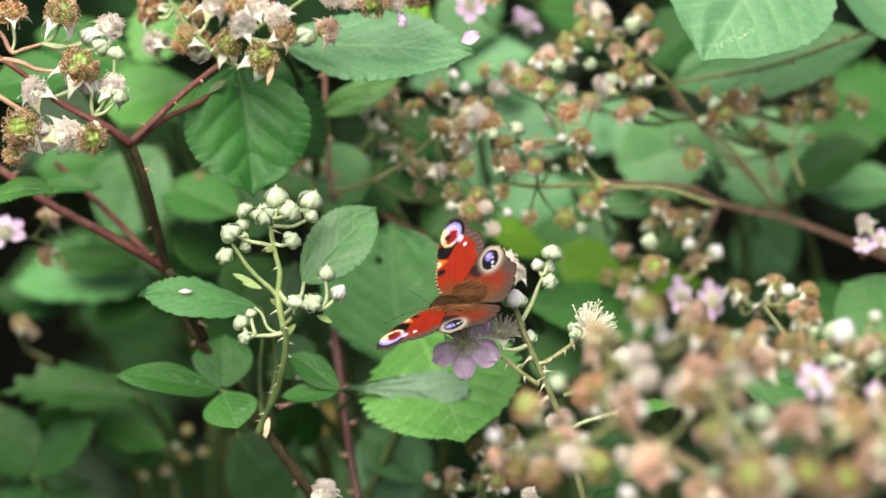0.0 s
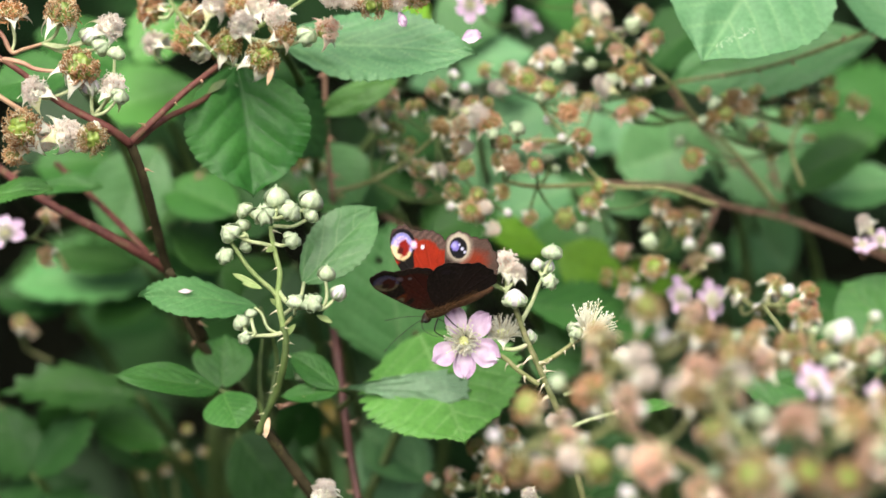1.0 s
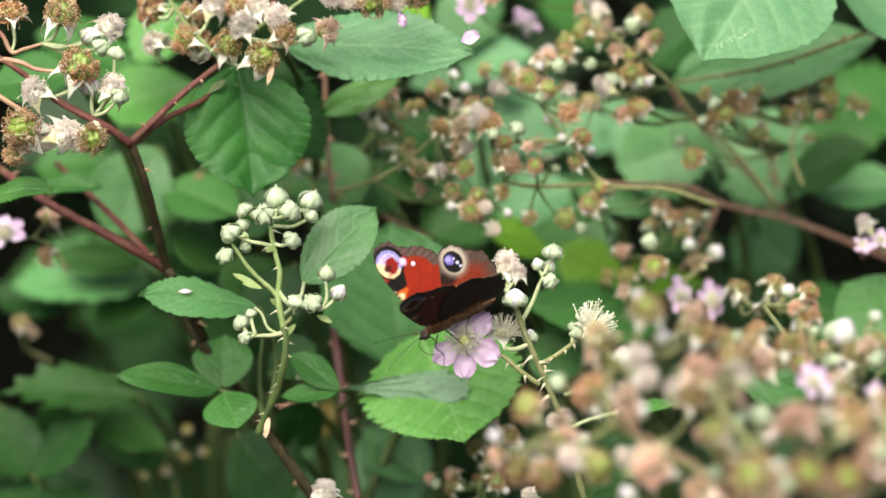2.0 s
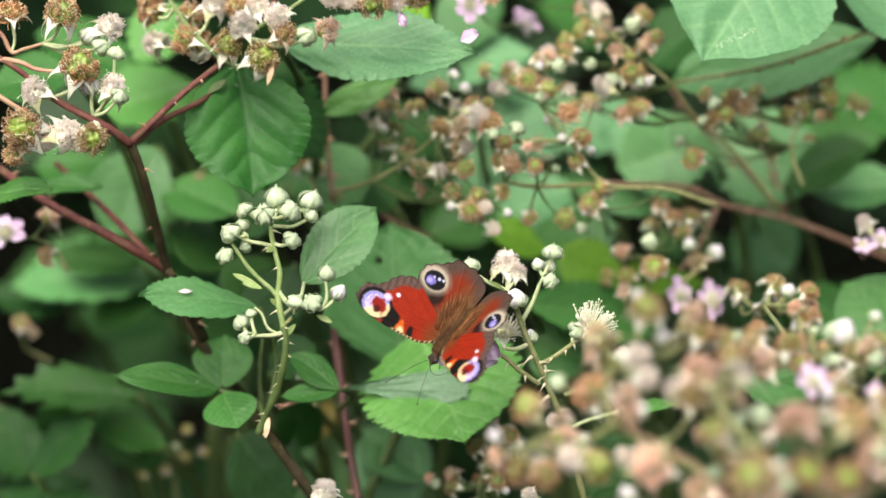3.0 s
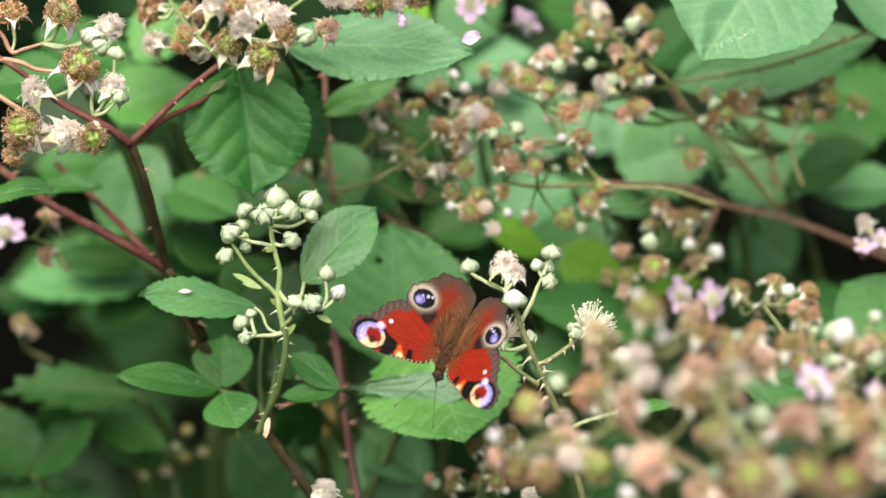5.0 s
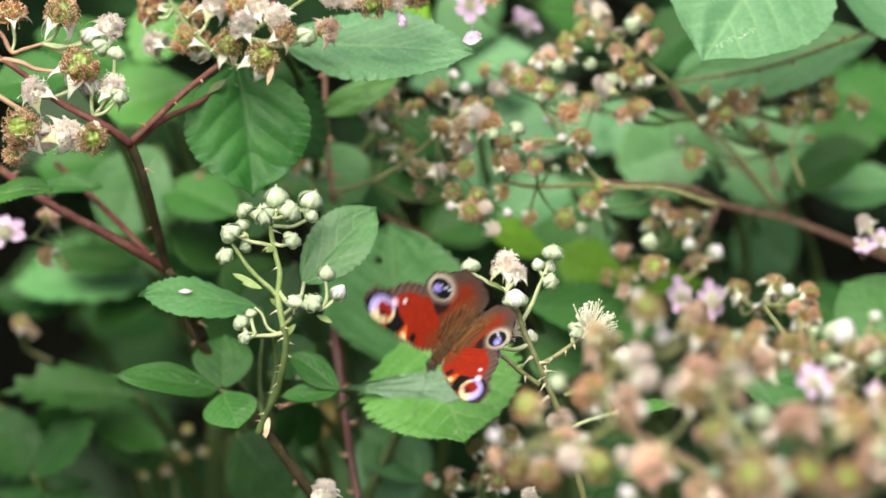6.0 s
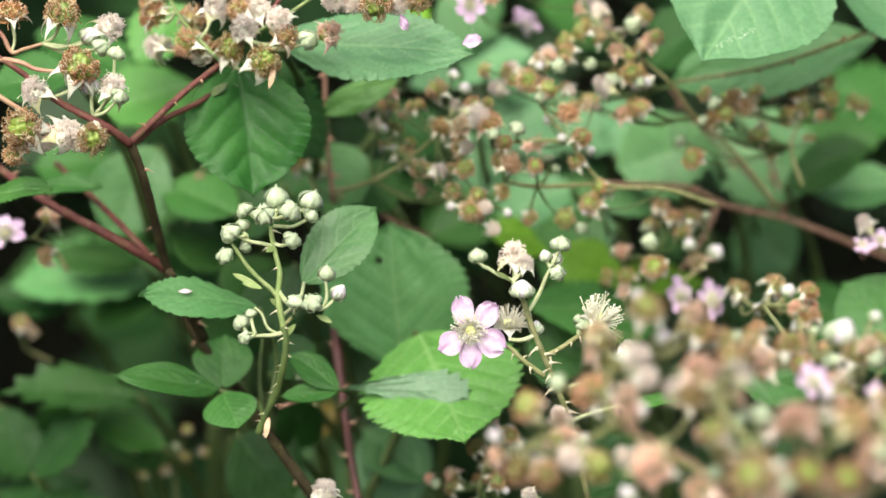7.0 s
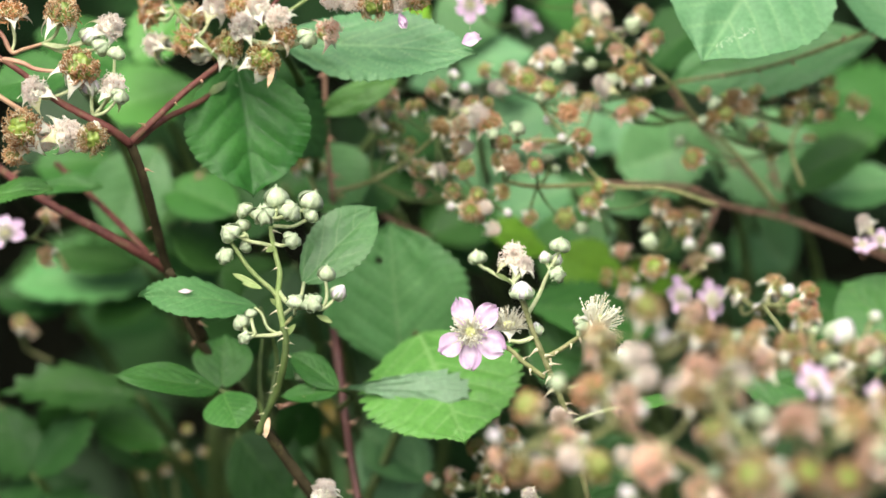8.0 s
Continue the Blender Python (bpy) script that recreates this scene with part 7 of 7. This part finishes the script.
def motions():
    walk(FLY, [
        (0.0, body_pose((0.0040, -0.0075, 0.9844), (-0.80, 0.59, -0.10), (-0.45, -0.49, 0.75))),
        (0.1, body_pose((0.0040, -0.0075, 0.9844), (-0.80, 0.59, -0.10), (-0.45, -0.49, 0.75))),
        (0.2, body_pose((0.0037, -0.0050, 0.9851), (-0.78, 0.61, -0.10), (-0.45, -0.45, 0.77))),
        (0.3, body_pose((0.0024, -0.0033, 0.9849), (-0.74, 0.66, -0.16), (-0.48, -0.35, 0.80))),
        (0.5, body_pose((0.0030, -0.0050, 0.9852), (-0.74, 0.67, -0.08), (-0.49, -0.46, 0.74))),
        (0.8, body_pose((0.0023, -0.0054, 0.9857), (-0.75, 0.64, -0.16), (-0.53, -0.45, 0.72))),
        (1.0, body_pose((0.0020, -0.0049, 0.9844), (-0.84, 0.29, -0.47), (-0.55, -0.42, 0.72))),
        (1.1, body_pose((0.0020, -0.0049, 0.9844), (-0.84, 0.29, -0.47), (-0.55, -0.42, 0.72))),
        (1.2, body_pose((0.0037, -0.0054, 0.9839), (-0.90, 0.20, -0.39), (-0.44, -0.39, 0.81))),
        (1.3, body_pose((0.0031, -0.0056, 0.9831), (-0.84, 0.37, -0.40), (-0.54, -0.66, 0.52))),
        (1.4, body_pose((0.0030, -0.0062, 0.9832), (-0.86, 0.35, -0.38), (-0.51, -0.48, 0.71))),
        (1.5, body_pose((0.0034, -0.0053, 0.9832), (-0.86, 0.36, -0.38), (-0.52, -0.57, 0.64))),
        (1.6, body_pose((0.0029, -0.0053, 0.9838), (-0.88, 0.22, -0.42), (-0.47, -0.32, 0.82))),
        (1.7, body_pose((0.0022, -0.0060, 0.9826), (-0.90, 0.16, -0.41), (-0.44, -0.43, 0.79))),
        (2.8, body_pose((0.0027, -0.0162, 0.9786), (-0.65, -0.45, -0.61), (-0.33, -0.56, 0.76))),
        (2.9, body_pose((0.0030, -0.0162, 0.9768), (-0.62, -0.25, -0.75), (-0.38, -0.74, 0.56))),
        (3.0, body_pose((0.0028, -0.0181, 0.9773), (-0.65, -0.28, -0.71), (-0.39, -0.68, 0.62))),
        (3.2, body_pose((0.0025, -0.0179, 0.9770), (-0.66, -0.28, -0.69), (-0.34, -0.71, 0.62))),
        (3.5, body_pose((0.0027, -0.0178, 0.9771), (-0.65, -0.28, -0.71), (-0.34, -0.73, 0.59))),
        (3.7, body_pose((0.0026, -0.0161, 0.9747), (-0.60, -0.28, -0.75), (-0.36, -0.74, 0.57))),
        (4.0, body_pose((0.0026, -0.0173, 0.9744), (-0.60, -0.20, -0.78), (-0.37, -0.79, 0.49))),
        (4.3, body_pose((0.0030, -0.0189, 0.9750), (-0.61, -0.19, -0.77), (-0.34, -0.82, 0.47))),
        (4.5, body_pose((0.0027, -0.0197, 0.9745), (-0.60, -0.15, -0.79), (-0.22, -0.91, 0.34))),
        (4.7, body_pose((0.0026, -0.0187, 0.9742), (-0.57, -0.17, -0.80), (-0.31, -0.86, 0.41))),
        (5.8, body_pose((0.0032, -0.0175, 0.9703), (-0.29, -0.27, -0.92), (-0.27, -0.90, 0.35))),
        (5.9, body_pose((0.0030, -0.0169, 0.9722), (-0.53, -0.28, -0.80), (-0.15, -0.90, 0.41))),
        (6.0, body_pose((0.0028, -0.0158, 0.9742), (-0.70, -0.25, -0.67), (-0.13, -0.88, 0.47))),
        (6.1, body_pose((-0.0010, -0.0175, 0.9762), (-0.99, -0.12, -0.09), (0.00, -0.87, 0.49))),
        (6.2, body_pose((-0.0500, -0.0333, 0.9750), (-0.64, 0.31, 0.71), (0.23, -0.71, 0.67))),
        (6.3, body_pose((-0.0671, -0.0288, 1.0105), (-0.20, 0.33, 0.92), (0.00, -0.90, 0.43))),
        (6.4, body_pose((-0.0705, -0.0272, 1.0570), (-0.69, 0.43, 0.58), (0.15, -0.50, 0.85))),
        (6.5, body_pose((-0.0560, 0.0300, 1.2000), (0.21, 0.44, 0.88), (0.10, -0.84, 0.53))),
        (6.6, body_pose((-0.0540, 0.0933, 1.2700), (0.21, 0.63, 0.75), (0.10, -0.84, 0.53))),
        (7.0, body_pose((-0.0451, 0.2637, 1.4393), (0.31, 0.71, 0.63), (0.10, -0.79, 0.60))),
        (8.0, body_pose((0.0042, 0.7347, 2.2038), (0.31, 0.80, 0.51), (0.10, -0.71, 0.70))),
    ])
    for wing in WINGS["right"]:
        walk(wing, wing_rows("right", [(0.0, 19), (0.1, 19), (0.2, 24), (0.3, 36), (0.5, 19), (0.8, 18), (1.0, 39), (1.1, 39), (1.2, 32), (1.3, -3), (1.4, 13), (1.5, 5), (1.6, 34), (1.7, 46), (2.8, 56), (2.9, 44), (3.0, 43), (3.2, 29), (3.5, 28), (3.7, 42), (4.0, 30), (4.3, 28), (4.5, 19), (4.7, 26), (5.8, 30), (5.9, 31), (6.0, 37), (6.1, 10), (6.2, 72), (6.3, 12), (6.4, 80), (6.5, 10), (6.6, 60), (7.0, 20), (8.0, 30)]))
    for wing in WINGS["left"]:
        walk(wing, wing_rows("left", [(0.0, 24), (0.1, 24), (0.2, 34), (0.3, 43), (0.5, 35), (0.8, 39), (1.0, 76), (1.1, 76), (1.2, 40), (1.3, 47), (1.4, 29), (1.5, 35), (1.6, 43), (1.7, 68), (2.8, 27), (2.9, 23), (3.0, 25), (3.2, 38), (3.5, 34), (3.7, 52), (4.0, 33), (4.3, 47), (4.5, 40), (4.7, 34), (5.8, 22), (5.9, 33), (6.0, 38), (6.1, 5), (6.2, 72), (6.3, 12), (6.4, 86), (6.5, 10), (6.6, 60), (7.0, 20), (8.0, 30)]))
    walk(FLOWER, [
        (0.0, pose(0.0371, -0.0030, 0.9427, 0, -1.00, 0)),
        (0.5, pose(0.0370, -0.0030, 0.9427, 0, -1.00, 0)),
        (1.0, pose(0.0371, -0.0030, 0.9428, 0, -1.00, 0)),
        (1.6, pose(0.0372, -0.0030, 0.9429, 0, -1.00, 0)),
        (2.8, pose(0.0373, -0.0030, 0.9429, 0, -1.00, 0)),
        (3.5, pose(0.0372, -0.0030, 0.9429, 0, -1.00, 0)),
        (4.0, pose(0.0371, -0.0030, 0.9427, 0, -1.00, 0)),
        (4.5, pose(0.0370, -0.0030, 0.9427, 0, -1.10, 0)),
        (5.9, pose(0.0371, -0.0030, 0.9427, 0, -1.00, 0)),
        (6.0, pose(0.0373, -0.0030, 0.9428, 0, -1.00, 0)),
        (6.1, pose(0.0376, -0.0029, 0.9432, 0, -0.70, 0)),
        (6.2, pose(0.0385, -0.0027, 0.9448, 0, 0.20, 0)),
        (6.3, pose(0.0385, -0.0027, 0.9452, 0, 0.30, 0)),
        (6.4, pose(0.0380, -0.0028, 0.9438, 0, -0.20, 0)),
        (6.5, pose(0.0381, -0.0028, 0.9442, 0, 0.00, 0)),
        (6.6, pose(0.0381, -0.0028, 0.9443, 0, 0.00, 0)),
        (6.8, pose(0.0383, -0.0027, 0.9447, 0, 0.10, 0)),
        (7.0, pose(0.0384, -0.0027, 0.9452, 0, 0.20, 0)),
        (7.3, pose(0.0382, -0.0027, 0.9447, 0, 0.10, 0)),
        (7.5, pose(0.0381, -0.0028, 0.9443, 0, 0.00, 0)),
        (7.8, pose(0.0383, -0.0027, 0.9447, 0, 0.10, 0)),
        (8.0, pose(0.0384, -0.0027, 0.9448, 0, 0.10, 0)),
    ])
    walk(TOP, [
        (0.0, pose(-0.0243, 0.0125, 1.0893, 0, 0.00, 0)),
        (6.0, pose(-0.0243, 0.0125, 1.0893, 0, 0.00, 0)),
        (6.5, pose(-0.0243, 0.0126, 1.0896, 0, 0.00, 0)),
        (6.8, pose(-0.0240, 0.0125, 1.0886, 0, 0.00, 0)),
        (7.0, pose(-0.0238, 0.0124, 1.0883, 0, 0.00, 0)),
        (7.5, pose(-0.0243, 0.0124, 1.0883, 0, 0.00, 0)),
        (8.0, pose(-0.0242, 0.0125, 1.0888, 0, 0.00, 0)),
    ])
    walk(MID, [
        (0.0, pose(-0.0670, 0.0228, 1.0544, 0, 0.00, 0)),
        (6.0, pose(-0.0670, 0.0228, 1.0544, 0, 0.00, 0)),
        (6.5, pose(-0.0670, 0.0228, 1.0548, 0, 0.00, 0)),
        (6.8, pose(-0.0666, 0.0227, 1.0538, 0, 0.00, 0)),
        (7.0, pose(-0.0665, 0.0227, 1.0534, 0, 0.00, 0)),
        (7.5, pose(-0.0670, 0.0227, 1.0534, 0, 0.00, 0)),
        (8.0, pose(-0.0668, 0.0227, 1.0539, 0, 0.00, 0)),
    ])
    walk(HANG, [
        (0.0, pose(0.0079, 0.0140, 1.0636, 0, -4.00, 0)),
        (0.5, pose(0.0086, 0.0140, 1.0636, 0, 4.00, 0)),
        (1.0, pose(0.0086, 0.0140, 1.0640, 0, 8.00, 0)),
        (1.5, pose(0.0079, 0.0140, 1.0636, 0, -3.00, 0)),
        (1.7, pose(0.0079, 0.0140, 1.0636, 0, -3.00, 0)),
        (2.8, pose(0.0076, 0.0140, 1.0640, 0, -6.00, 0)),
        (3.0, pose(0.0074, 0.0140, 1.0640, 0, -8.00, 0)),
        (3.5, pose(0.0084, 0.0140, 1.0635, 0, 3.00, 0)),
        (4.0, pose(0.0089, 0.0140, 1.0635, 0, 6.00, 0)),
        (4.5, pose(0.0081, 0.0140, 1.0636, 0, -2.00, 0)),
        (5.8, pose(0.0084, 0.0140, 1.0635, 0, 2.00, 0)),
        (6.0, pose(0.0086, 0.0140, 1.0635, 0, 4.00, 0)),
        (6.5, pose(0.0084, 0.0140, 1.0640, 0, 3.00, 0)),
        (7.0, pose(0.0086, 0.0139, 1.0626, 0, 4.00, 0)),
        (7.5, pose(0.0081, 0.0139, 1.0630, 0, 0.00, 0)),
        (8.0, pose(0.0081, 0.0139, 1.0631, 0, -2.00, 0)),
    ])


motions()
